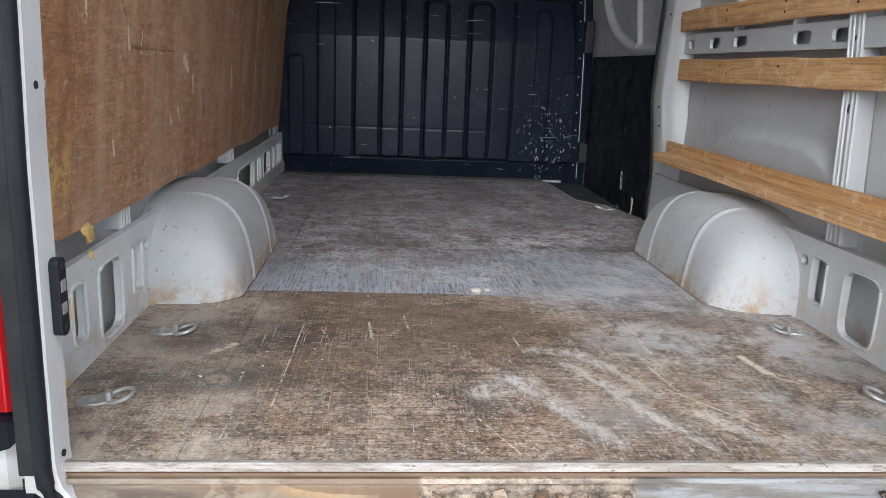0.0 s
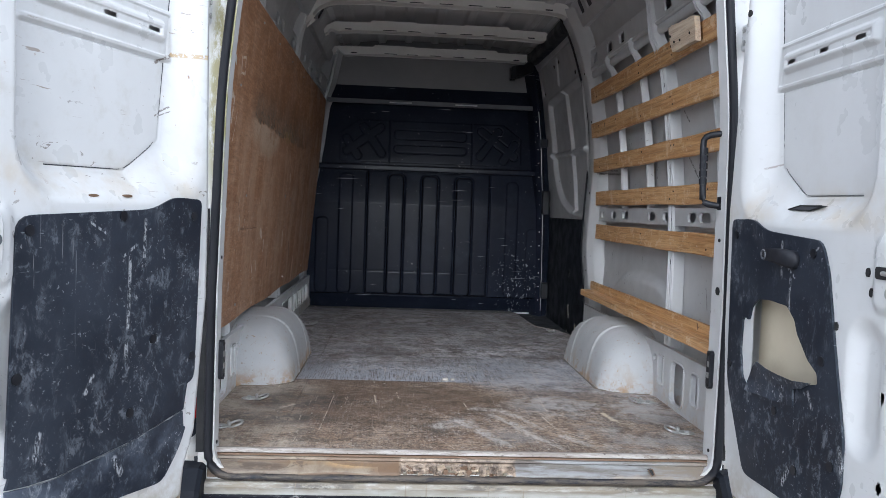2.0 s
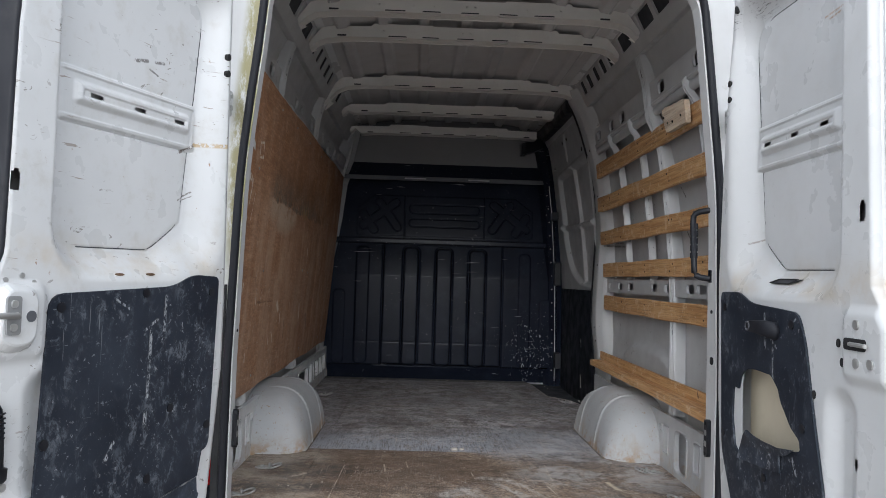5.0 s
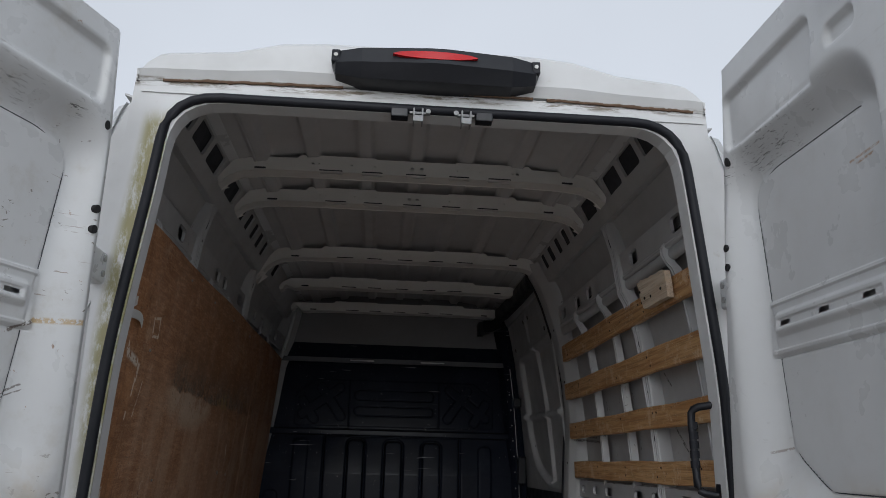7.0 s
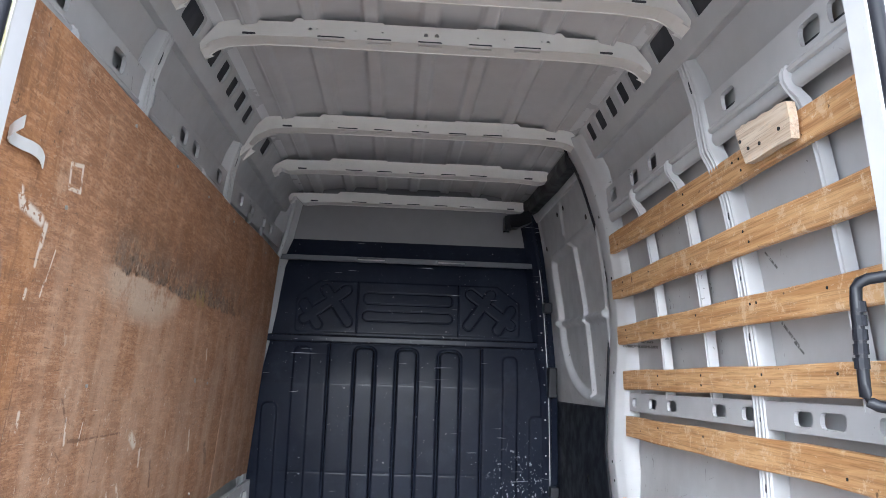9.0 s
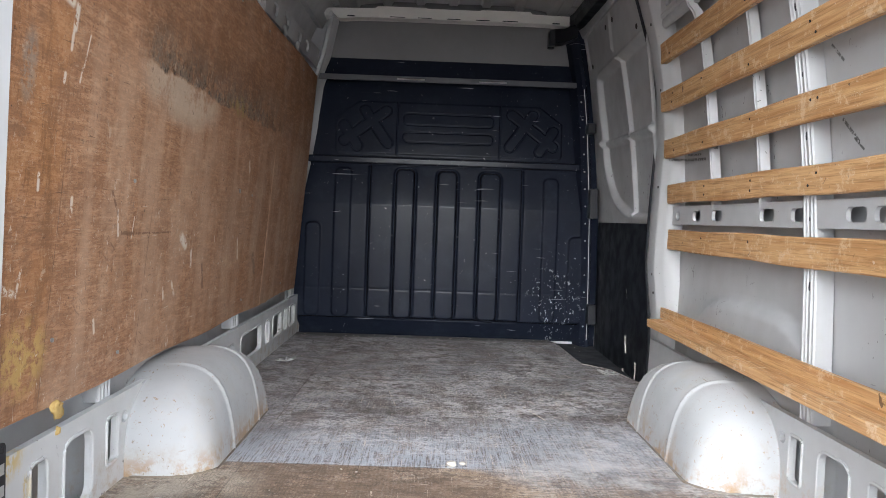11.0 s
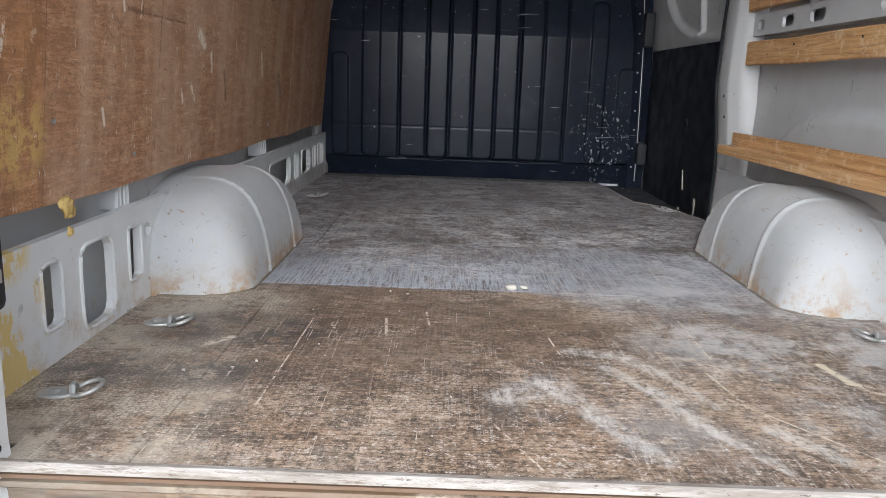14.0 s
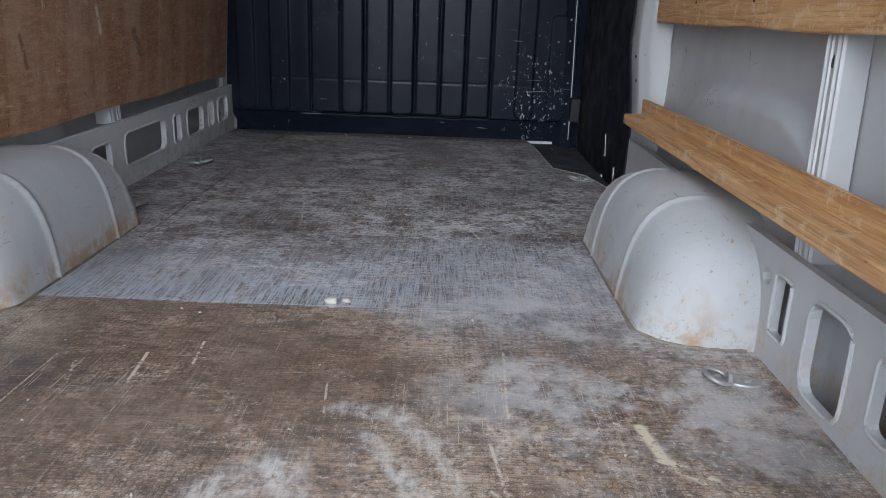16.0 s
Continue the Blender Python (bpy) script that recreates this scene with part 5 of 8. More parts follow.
def build_wheel_arch(s):
    """A domed arch whose inner face slopes towards the floor, with two pressed ridges over it."""
    xs = [(0.95, 1.0, 1.0), (0.88, 1.0, 1.0), (0.84, 1.0, 1.0), (0.815, 0.997, 0.992), (0.79, 0.99, 0.975), (0.765, 0.978, 0.94), (0.742, 0.96, 0.885), (0.722, 0.935, 0.81), (0.706, 0.905, 0.715),
          (0.693, 0.875, 0.60), (0.683, 0.845, 0.47), (0.675, 0.815, 0.32), (0.669, 0.79, 0.16), (0.666, 0.775, -0.02)]
    rings = []
    for x, ky, kz in xs:
        ring = []
        for t in np.linspace(0, math.pi, 240):
            c, n = math.cos(t), math.sin(t)
            yy = math.copysign(abs(c) ** 0.80, c) * 0.425 * ky
            zz = abs(n) ** 0.60 * 0.270 * kz
            e = sum(0.0060 * math.exp(-((yy / 0.425 - q) / w) ** 2) for q, w in ((0.36, 0.02), (-0.42, 0.014), (-0.72, 0.014))) * (1 if x < 0.87 else 0)
            ring.append((s * (x - e * 0.8), 1.255 - yy * (1 + e * 0.4), FLOOR_Z - 0.004 + zz + e * 0.8 * (1 if zz > 0.05 else 0)))
        rings.append(ring)
    bm = bmesh.new()
    loft(bm, rings, False)
    ob = part("wheel_arch", bm, ARCH, None, smooth=True)
    bm = bmesh.new()
    foot = [(r[0][0], r[0][1], FLOOR_Z + 0.001) for r in rings[1:]] + [(r[-1][0], r[-1][1], FLOOR_Z + 0.001) for r in rings[:0:-1]]
    pts = [Vector(p).lerp(Vector(q), k) for p, q in zip(foot, foot[1:]) for k in (0, 0.25, 0.5, 0.75)]
    tube(bm, pts, [0.004 + 0.003 * noise.noise(p * 40) for p in pts], 6)
    part("sealant_bead", bm, CREAM, ob, "brown cracked sealant bead", True)
    tagged(ob, "white painted steel wheel arch with rust stains", "wheel arch", "wheel arches")


for side in (-1, 1):
    build_wheel_arch(side)


# ---- rear frame, sill and bumper ----
def build_rear_frame():
    fr = thing("door_frame", 0, 0, 0.7, label="white painted rear door frame with dirty seams", category="door frame", kind="structure")
    opening = rounded([(-0.782, 0.638), (0.795, 0.638), (0.798, 1.2), (0.786, 1.8), (0.766, 2.0), (0.742, 2.25), (0.712, 2.524), (-0.697, 2.524), (-0.718, 2.25), (-0.746, 2.0), (-0.764, 1.8), (-0.780, 1.2)], [0.085, 0.085, 0, 0.1, 0.1, 0.1, 0.15, 0.15, 0.1, 0.1, 0.1, 0], 6)
    outer = [(-0.83, 0.60), (0.83, 0.60), (0.83, 1.4), (0.84, 2.0), (0.81, 2.59), (-0.81, 2.59), (-0.84, 2.0), (-0.83, 1.4)]
    bm = bmesh.new()
    plate(bm, outer, [opening], lambda a, c, d: (a, d, c), -0.03, 0.028)
    part("jamb", bm, JAMB, fr)
    for hx, hz, hr in ((0.797, 1.243, 0.013), (0.794, 1.406, 0.006), (0.796, 0.722, 0.006), (-0.782, 0.722, 0.006), (-0.779, 1.30, 0.006)):
        bm = bmesh.new()
        disc(bm, (hx * 1.001, 0.0, hz), (-hx, 0, 0), hr, 0.004, 12)
        part("jamb_hole", bm, DARK, fr)
    # side cheeks out to the body sides
    for s in (-1, 1):
        bm = bmesh.new()
        loft(bm, [[(s * x, y, z) for x, y in ((0.80, 0.03), (0.80, 0.055), (corner_x(z), 0.055), (corner_x(z), -0.01), (0.865 if z < 2 else 0.80, -0.01))] for z in np.linspace(0.42, 2.578, 14)])
        part("cheek", bm, JAMB, fr)
    # rubber seal round the opening
    cx = [(a * 1.022, c + (0.014 if c > 1.6 else -0.014) * min(1, abs(c - 1.6) / 0.5)) for a, c in opening]
    bm = bmesh.new()
    tube(bm, [(a, -0.034, c) for a, c in cx], 0.0135, 10, True)
    part("door_seal", bm, SEAL, fr, "black rubber door seal", True)
    # header with its raised middle
    bm = bmesh.new()
    prof = [(-0.804, 2.576, 2.590), (-0.796, 2.577, 2.622), (-0.78, 2.578, 2.648), (-0.752, 2.58, 2.670), (-0.72, 2.58, 2.676), (-0.55, 2.585, 2.69), (-0.42, 2.595, 2.725), (-0.3, 2.595, 2.735), (0.3, 2.595, 2.735), (0.42, 2.595, 2.725), (0.55, 2.585, 2.69), (0.72, 2.58, 2.676), (0.752, 2.58, 2.670), (0.78, 2.578, 2.648), (0.796, 2.577, 2.622), (0.804, 2.576, 2.590)]
    loft(bm, [[(x, -0.036, b), (x, -0.050, b + 0.03), (x, -0.045, t - 0.02), (x, -0.02, t), (x, 0.10, t + 0.03), (x, 0.10, b)] for x, b, t in prof])
    part("header", bm, JAMB, fr, "white roof edge over the doors")
    for a, b in ((-0.735, -0.24), (0.10, 0.30), (0.34, 0.77)):
        pts = [(x, -0.0375, 2.578 + 0.014 * (1 - (x / 0.8) ** 2) + 0.003 * noise.noise((x * 30, 0, 0))) for x in np.linspace(a, b, 50)]
        bm = bmesh.new()
        tube(bm, pts, [0.0035 + 0.004 * abs(noise.noise((p[0] * 55, 4, 1))) for p in pts], 6)
        part("rust_line", bm, RUST, fr, "crumbling rust and dirt in the roof seam")
    bm = bmesh.new()
    plate(bm, [(-0.79, 2.545), (0.80, 2.545), (0.81, 2.583), (-0.80, 2.583)], [], lambda a, c, d: (a, d, c), -0.034, -0.031)
    part("channel", bm, JAMB, fr, "dirty white drip channel over the doors")
    for hx in (-0.35, 0.42):
        bm = bmesh.new()
        disc(bm, (hx, -0.03, 2.5365), (0, -1, 0), 0.006, 0.003, 12)
        part("jamb_hole", bm, DARK, fr)


build_rear_frame()


def build_sill():
    s = thing("door_sill", 0, -0.02, 0.66, label="worn painted rear door sill, cracked filler and rust", category="sill", kind="structure")
    bm = bmesh.new()
    loft(bm, [[(x, 0.006, 0.7065), (x, -0.004, 0.707), (x, -0.009, 0.703), (x, -0.010, 0.694), (x, 0.006, 0.692)] for x in np.linspace(-0.79, 0.79, 12)])
    part("edge_strip", bm, ALU, s, "weathered aluminium floor edge strip")
    bm = bmesh.new()
    loft(bm, [[(x, 0.004, 0.691), (x, -0.008, 0.690), (x, -0.009, 0.685), (x, 0.004, 0.6845)] for x in (-0.79, 0.79)])
    part("gap_strip", bm, RUST, s, "dirt-filled gap strip")
    bm = bmesh.new()
    loft(bm, [[(x, 0.0, 0.684), (x, -0.014, 0.683), (x, -0.017, 0.676), (x, -0.010, 0.671), (x, 0.0, 0.671)] for x in np.linspace(-0.79, 0.79, 12)])
    part("grey_strip", bm, CREAM, s, "dirty lower edge strip")
    X, T = np.meshgrid(np.linspace(-0.80, 0.80, 260), np.linspace(0, 1, 22))
    Y = -0.008 - 0.030 * step(T, 0.0, 0.7)
    Z = 0.672 - 0.048 * T
    rough = np.array([[noise.noise((float(x) * 9, float(t) * 1.2, 3.0)) + 0.5 * noise.noise((float(x) * 30, float(t) * 3, 7.0)) for x in X[0]] for t in T[:, 0]])
    Y = Y + 0.003 * rough
    raw = step(X, -0.21, -0.20) * step(0.16 - X, 0, 0.01)
    crumbs = np.array([[noise.noise((float(x) * 60, float(t) * 5, 11.0)) for x in X[0]] for t in T[:, 0]])
    Y = Y + raw * (0.016 + 0.008 * crumbs) * np.sin(np.pi * np.clip(T, 0, 1))
    relief("sill_face", np.stack([X, Y, Z], -1), None, CREAM, s, flip=True)
    bm = bmesh.new()
    loft(bm, [[(x, -0.028, 0.616), (x, -0.050, 0.613), (x, -0.058, 0.600), (x, -0.058, 0.578), (x, -0.03, 0.57)] for x in np.linspace(-0.83, 0.83, 10)])
    part("lower_lip", bm, LIP, s)


build_sill()


def build_bumper():
    b = thing("rear_bumper", 0, -0.1, 0.4, label="dark grey plastic rear bumper step", category="bumper")
    bm = bmesh.new()
    loft(bm, [[(x, -0.045, 0.578), (x, -0.075, 0.577), (x, -0.10, 0.568), (x, -0.112, 0.545), (x, -0.118, 0.525), (x, -0.165, 0.515 + k), (x, -0.33, 0.512), (x, -0.345, 0.50), (x, -0.35, 0.40), (x, -0.045, 0.36)]
              for x, k in ((-0.83, 0.0), (-0.6, 0.001), (-0.4, 0.006), (-0.2, 0.008), (0.2, 0.008), (0.4, 0.006), (0.6, 0.001), (0.83, 0.0))])
    part("step_cover", bm, TREAD, b)


build_bumper()


# ---- rear doors ----
def door_frame_of(p0, d, n):
    def put(u, v, e):
        return np.stack([p0[0] + d[0] * u + n[0] * e, p0[1] + d[1] * u + n[1] * e, v + 0 * u], -1)
    return put


free_u = curve_at([(0.62, 0.80), (1.2, 0.80), (1.42, 0.79), (1.52, 0.752), (2.0, 0.745), (2.4, 0.715), (2.61, 0.69)])
hinge_u = curve_at([(0.62, 0.085), (0.747, 0.066), (0.834, 0.024), (1.0, 0.004), (1.1, -0.008), (1.2, -0.020), (1.4, -0.022), (2.3, -0.005), (2.61, 0.02)])


free_u_r = curve_at([(0.62, 0.805), (1.3, 0.812), (1.41, 0.81), (1.50, 0.745), (2.0, 0.728), (2.4, 0.715), (2.61, 0.69)])
hinge_u_r = curve_at([(0.62, 0.06), (0.72, 0.0), (0.80, -0.034), (0.96, -0.055), (1.15, -0.075), (1.5, -0.085), (1.8, -0.065), (2.1, -0.035), (2.35, 0.0), (2.61, 0.03)])


def door_fields(U, V):
    """Signed distances to the deep recess and to the flat panel in it; the hinge side of the panel slopes."""
    s = sd_box(U, V, -0.002, 0.635, 1.455, 2.39, 0.13)
    lean = (2.22 - V) * 0.115 * np.clip((0.6 - U) / 0.5, 0, 1)
    flat = sd_box(U - lean, V, 0.066, 0.575, 1.54, 2.285, 0.075)
    flat = np.maximum(flat, -0.56 * (U - 0.143) - 0.83 * (V - 1.618))
    return s, flat


def door_relief(name, put, parent, hinge_u, free_u, du, dv, holes, cut=None):
    rows = np.unique(np.concatenate([np.linspace(0.625, 2.60, 300), np.arange(1.815, 1.99, 0.0022), np.arange(1.45, 1.56, 0.004)]).round(4))
    S, V = np.meshgrid(np.linspace(0, 1, 190), rows)
    U = hinge_u(V) + (free_u(V) - hinge_u(V)) * S
    E = 0 * U
    full, U = U, U - du
    # deep window-shaped recess with sloping sides, and the flat panel in it
    s, flat = door_fields(U, V)
    deep = np.clip(-s, 0, 1) / (np.clip(-s, 0, 1) + np.clip(flat, 0, 1) + 1e-6)
    E = E - 0.06 * step(deep, 0.0, 1.0)
    E = E - 0.003 * np.exp(-(flat / 0.003) ** 2) * (U < 0.5)
    # pressed cross bar between two fine ridges
    across = step(np.minimum(U - 0.085, 0.575 - U), 0, 0.015)
    for c, w, h in ((1.962, 0.0065, 0.007), (1.846, 0.0065, 0.007), (1.834, 0.003, -0.005)):
        E = E + across * h * step(w - np.abs(V - c), -0.002, 0.004)
    E = E + across * 0.004 * step(0.055 - np.abs(V - 1.904), -0.004, 0.006)
    bar = sd_box(U, V, 0.115, 0.535, 1.880, 1.940, 0.012)
    E = E + 0.013 * step(-bar, -0.002, 0.014)
    E = E - 0.004 * step(-sd_box(U, V, 0.135, 0.515, 1.897, 1.921, 0.006), 0, 0.005)
    # shallow fields at the top
    W = V - dv
    tri = np.maximum(sd_box(U, W, 0.04, 0.455, 2.385, 2.545, 0.03), (U - 0.44) + (2.42 - W) * 0.35)
    E = E - 0.016 * step(-tri, 0.0, 0.014)
    E = E - 0.014 * step(-sd_box(U, W, 0.495, 0.60, 2.425, 2.477, 0.02), 0.0, 0.012)
    U = full
    # pressed field round the latch and a hollow below it
    E = E + 0.012 * step(-sd_box(U, V, 0.635, 0.95, 1.29, 1.455, 0.03), -0.01, 0.02) * step(free_u(V) - U, 0.0, 0.03)
    E = E - 0.022 * step(-sd_box(U, V, 0.555, 0.68, 0.97, 1.27, 0.06), -0.01, 0.05)
    # rolled outer edges and the bottom fold with its groove
    rim = np.minimum(U - hinge_u(V), free_u(V) - U)
    E = E - np.where(free_u(V) - U < U - hinge_u(V), 0.018, 0.007) * step(0.016 - rim, 0, 0.016)
    E = E - 0.020 * step(0.672 - V, 0, 0.018) - 0.006 * np.exp(-((V - 0.652) / 0.004) ** 2)
    keep = np.ones((len(rows) - 1, 189), bool)
    Uc, Vc = (U[1:, 1:] + U[:-1, :-1]) / 2, (V[1:, 1:] + V[:-1, :-1]) / 2
    for u, v, a, b in holes:
        keep &= sd_box(Uc, Vc, u - a, u + a, v - b, v + b, min(a, b)) > 0
    for u in (0.165, 0.320, 0.470):
        keep &= sd_box(Uc, Vc, u + du - 0.019, u + du + 0.019, 1.9035, 1.9145, 0.003) > 0
    if cut is not None:
        keep &= cut(Uc, Vc) > 0
    relief(name, put(U, V, E), keep, DOOR, parent)


def build_rear_door(name, p0, d, n, label, flip, hinge_u, free_u, du, dv, thick, holes):
    door = thing(name, p0[0], p0[1], 0.63, label=label, category="van door", kind="structure")
    put = door_frame_of(p0, d, n)
    cut = (lambda U, V: sd_box(U, V, 0.118, 0.47, 1.0, 1.272, 0.05)) if flip else None
    door_relief("inner_panel", put, door, hinge_u, free_u, du, dv, holes, cut)
    # outer skin and edges
    bm = bmesh.new()
    vs = np.linspace(0.625, 2.60, 170)
    rings = []
    for v in vs:
        a, b = float(hinge_u(v)), float(free_u(v))
        rings.append([Vector(put(np.array(u), np.array(v), np.array(e)).tolist()) for u, e in ((a, -0.007), (a, -0.068), (0.55, -0.068), (b + 0.006, -thick), (b + 0.006, -thick + 0.012), (b, -0.018 - (thick - 0.018) * 0.4), (b, -0.018))])
    made = [[bm.verts.new(p) for p in r] for r in rings]
    for r, q in zip(made, made[1:]):
        for i in range(6):
            bm.faces.new((r[i], r[i + 1], q[i + 1], q[i]))
    bm.faces.new(made[0])
    bm.faces.new(made[-1])
    part("outer_skin", bm, DOOR, door)
    return door, lambda u, v, e: Vector(put(np.array(float(u)), np.array(float(v)), np.array(float(e))).tolist())


left_door, at_left = build_rear_door("door_1", (-0.774, -0.224), (-0.361, -0.933), (0.933, -0.361), "open white rear van door with scuffed black lower panel", False,
                                      hinge_u, free_u, 0.0, 0.0, 0.058, ((0.728, 1.67, 0.011, 0.024), (0.655, 2.44, 0.010, 0.022), (0.705, 0.89, 0.008, 0.012)))
right_door, at_right = build_rear_door("door_2", (0.765, -0.20), (0.0087, -0.99996), (-0.99996, -0.0087), "open white rear van door, black lower panel torn open", True,
                                        hinge_u_r, free_u_r, -0.015, -0.02, 0.038, ((0.697, 1.664, 0.011, 0.024), (0.70, 2.39, 0.010, 0.022), (0.68, 1.116, 0.009, 0.014), (0.69, 0.93, 0.008, 0.012)))


# ---- things inside ----
def build_plywood():
    panel = thing("plywood_panel", -0.86, 1.7, 0.98, label="large scuffed red-brown plywood lining on the side wall", category="plywood panel")
    x = lambda z: -0.905 + 0.082 * (z - 0.98)
    for y0, y1, lift in ((0.045, 2.44, 0.0), (2.442, 3.37, 0.0005)):
        ys = np.linspace(y0, y1, 16)
        edge = [(y, 0.987 + 0.005 * math.sin(y * 7) + 0.002 * math.sin(y * 41)) for y in ys] + [(y, 2.255 + 0.004 * math.sin(y * 5) + 0.0015 * math.sin(y * 53)) for y in ys[::-1]]
        bm = bmesh.new()
        plate(bm, edge, [], lambda a, c, d: (x(c) + lift + d, a, c), -0.012, 0.0)
        part("sheet", bm, PLY, panel)
    for y, z in ((0.42, 1.14), (0.12, 1.2), (0.47, 1.9), (0.78, 2.2), (0.78, 1.5), (0.78, 1.05), (1.18, 2.2), (1.6, 2.2), (2.06, 2.2), (2.06, 1.5), (2.06, 1.05), (2.9, 2.2), (2.9, 1.05), (1.85, 1.512)):
        bm = bmesh.new()
        disc(bm, (x(z) + 0.001, y, z), (1, 0, 0), 0.009 if z == 1.512 else 0.005, 0.004, 10)
        part("screw", bm, STEEL, panel)


build_plywood()


def build_slats():
    for z0, z1, x, y0, y1 in ((2.122, 2.206, 0.868, 0.06, 2.12), (1.921, 2.006, 0.888, 0.06, 2.085), (1.722, 1.801, 0.902, 0.06, 2.055), (1.529, 1.608, 0.912, 0.06, 2.01), (1.333, 1.417, 0.914, 0.06, 1.985)):
        bm = bmesh.new()
        lean = (float(frame_x(z0)) - float(frame_x(z1))) / (z1 - z0)
        n = 24
        rings = []
        for y in np.linspace(y0, y1, n):
            w = 0.002 * math.sin(y * 9 + z0 * 40)
            rings.append([(x + dx - lean * (z - z0) * 1.0 + lean * 0.04, y, z + w) for dx, z in ((0.003, z0), (0.0, z0 + 0.004), (0.0, z1 - 0.004), (0.003, z1), (0.02, z1), (0.02, z0))])
        loft(bm, rings)
        ob = part("wall_batten", bm, PINE)
        tagged(ob, "varnished orange pine batten screwed across the side wall", "batten", "wall battens")
        for y in (0.40, 0.75, 0.79, 1.17, 1.58, 1.93):
            for k in (0.3, 0.7):
                if random.random() < 0.6:
                    bm = bmesh.new()
                    zz = z0 + (z1 - z0) * k
                    disc(bm, (x - lean * (zz - z0) + lean * 0.04 + 0.001, y + random.uniform(-0.01, 0.01), zz), (-1, 0, -lean), 0.004, 0.0025, 8)
                    part("screw", bm, DARK, ob)
    rail = thing("timber_rail", 0.88, 1.0, 1.0, label="pine rail of two boards above the wheel arch", category="rail")
    bm = bmesh.new()
    box(bm, 0.835, 0.915, 0.07, 1.96, 1.008, 1.04, 0.003)
    part("flat_board", bm, PINE, rail)
    bm = bmesh.new()
    box(bm, 0.902, 0.918, 0.07, 2.0, 1.04, 1.085, 0.002)
    part("upright_board", bm, PINE, rail)


build_slats()


def sd_shape(a, b, pts):
    """Signed distance to a closed outline, negative inside."""
    gap, inside = np.full(a.shape, 9.0), np.zeros(a.shape, bool)
    for (p, q), (r, t) in zip(pts, pts[1:] + pts[:1]):
        gap = np.minimum(gap, sd_line(a, b, p, q, r, t))
        if abs(t - q) > 1e-9:
            inside ^= ((b > q) != (b > t)) & (a < p + (b - q) * (r - p) / (t - q))
    return np.where(inside, -gap, gap)


def build_sliding_door():
    door = thing("door_3", 0.93, 2.8, 0.7, label="closed white sliding side door with a black lower lining", category="sliding door", kind="structure")
    Y, Z = np.meshgrid(np.linspace(2.16, 3.50, 200), np.linspace(0.60, 2.60, 260))
    X = np.interp(Z, [0.6, 1.0, 1.45, 1.7, 2.0, 2.3, 2.6], [0.935, 0.945, 0.935, 0.915, 0.885, 0.845, 0.795])
    pane = rounded([(2.22, 2.30), (3.24, 2.275), (3.20, 1.90), (3.205, 1.80), (3.13, 1.655), (3.0, 1.56), (2.74, 1.487), (2.22, 1.462)], [0.04, 0.05, 0.1, 0.1, 0.1, 0.1, 0.1, 0.04], 4)
    field = sd_shape(Y, Z, pane)
    X = X + 0.030 * step(-field, -0.004, 0.020)
    X = X - 0.007 * np.exp(-((field - 0.014) / 0.010) ** 2)
    for a, b, c, d in ((2.735, 2.28, 2.667, 1.915), (2.664, 1.86, 2.645, 1.50)):
        X = X - 0.022 * step(0.026 - sd_line(Y, Z, a, b, c, d), 0, 0.016)
    X = X - 0.022 * step(0.026 - sd_line(Y, Z, 3.21, 1.895, 2.20, 1.872), 0, 0.018)
    X = X - 0.012 * step(0.02 - sd_line(Y, Z, 2.81, 2.53, 2.823, 2.36), 0, 0.012)
    X = X - 0.012 * step(0.02 - sd_line(Y, Z, 3.40, 2.54, 3.36, 2.36), 0, 0.012)
    relief("inner_panel", np.stack([X, Y, Z], -1), None, WALL, door)
    relief("outer_skin", np.stack([X * 0 + 0.03 + skin_x(Z), Y, Z], -1), None, WHITE, door, flip=True)
    bm = bmesh.new()
    plate(bm, rect(2.22, 3.38, 0.62, 1.44, 0.01), [], lambda a, c, d: (0.922 + d + max(0, 1.0 - c) * 0.02, a, c), 0.0, 0.006)
    lining = part("lower_lining", bm, LINING, door, "black hardboard lining")
    for name, outline, mat in (("tear", [(2.432, 0.758), (2.452, 0.765), (2.458, 0.735), (2.447, 0.715), (2.462, 0.69), (2.470, 0.672), (2.446, 0.672), (2.436, 0.72)], GRIT), ("tear", [(2.668, 0.690), (2.690, 0.686), (2.694, 0.664), (2.660, 0.664)], GRIT),
                               ("tear", [(2.646, 0.866), (2.651, 0.862), (2.639, 0.776), (2.630, 0.776)], GRIT), ("slit", [(2.655, 1.106), (2.672, 1.080), (2.648, 1.052), (2.634, 1.078)], DARK)):
        bm = bmesh.new()
        plate(bm, outline, [], lambda a, c, d: (0.922 + d + max(0, 1.0 - c) * 0.02, a, c), -0.002, 0.001)
        part(name, bm, mat, lining, "pale torn hardboard" if mat is GRIT else "")
    for k, (y, z) in enumerate(((2.35, 2.358), (2.763, 2.495), (2.913, 2.491), (3.31, 2.36))):
        bm = bmesh.new()
        x = float(np.interp(z, [2.0, 2.3, 2.6], [0.885, 0.845, 0.795]))
        disc(bm, (x + 0.004, y, z), (-1, 0, -0.15), 0.014, 0.006, 12)
        part("grommet", bm, DARK, door)
    # the rail that guides the door and its arm
    track = thing("door_track", 0.72, 2.8, 2.6, label="black steel sliding door track under the roof", category="door track")
    bm = bmesh.new()
    loft(bm, [[(0.715 + k, y, 2.565), (0.765 + k, y, 2.565), (0.77 + k, y, 2.63), (0.75 + k, y, 2.645), (0.70 + k, y, 2.64), (0.70 + k, y, 2.60)] for y, k in ((2.22, 0.0), (2.7, 0.0), (3.2, -0.01), (3.46, -0.05))])
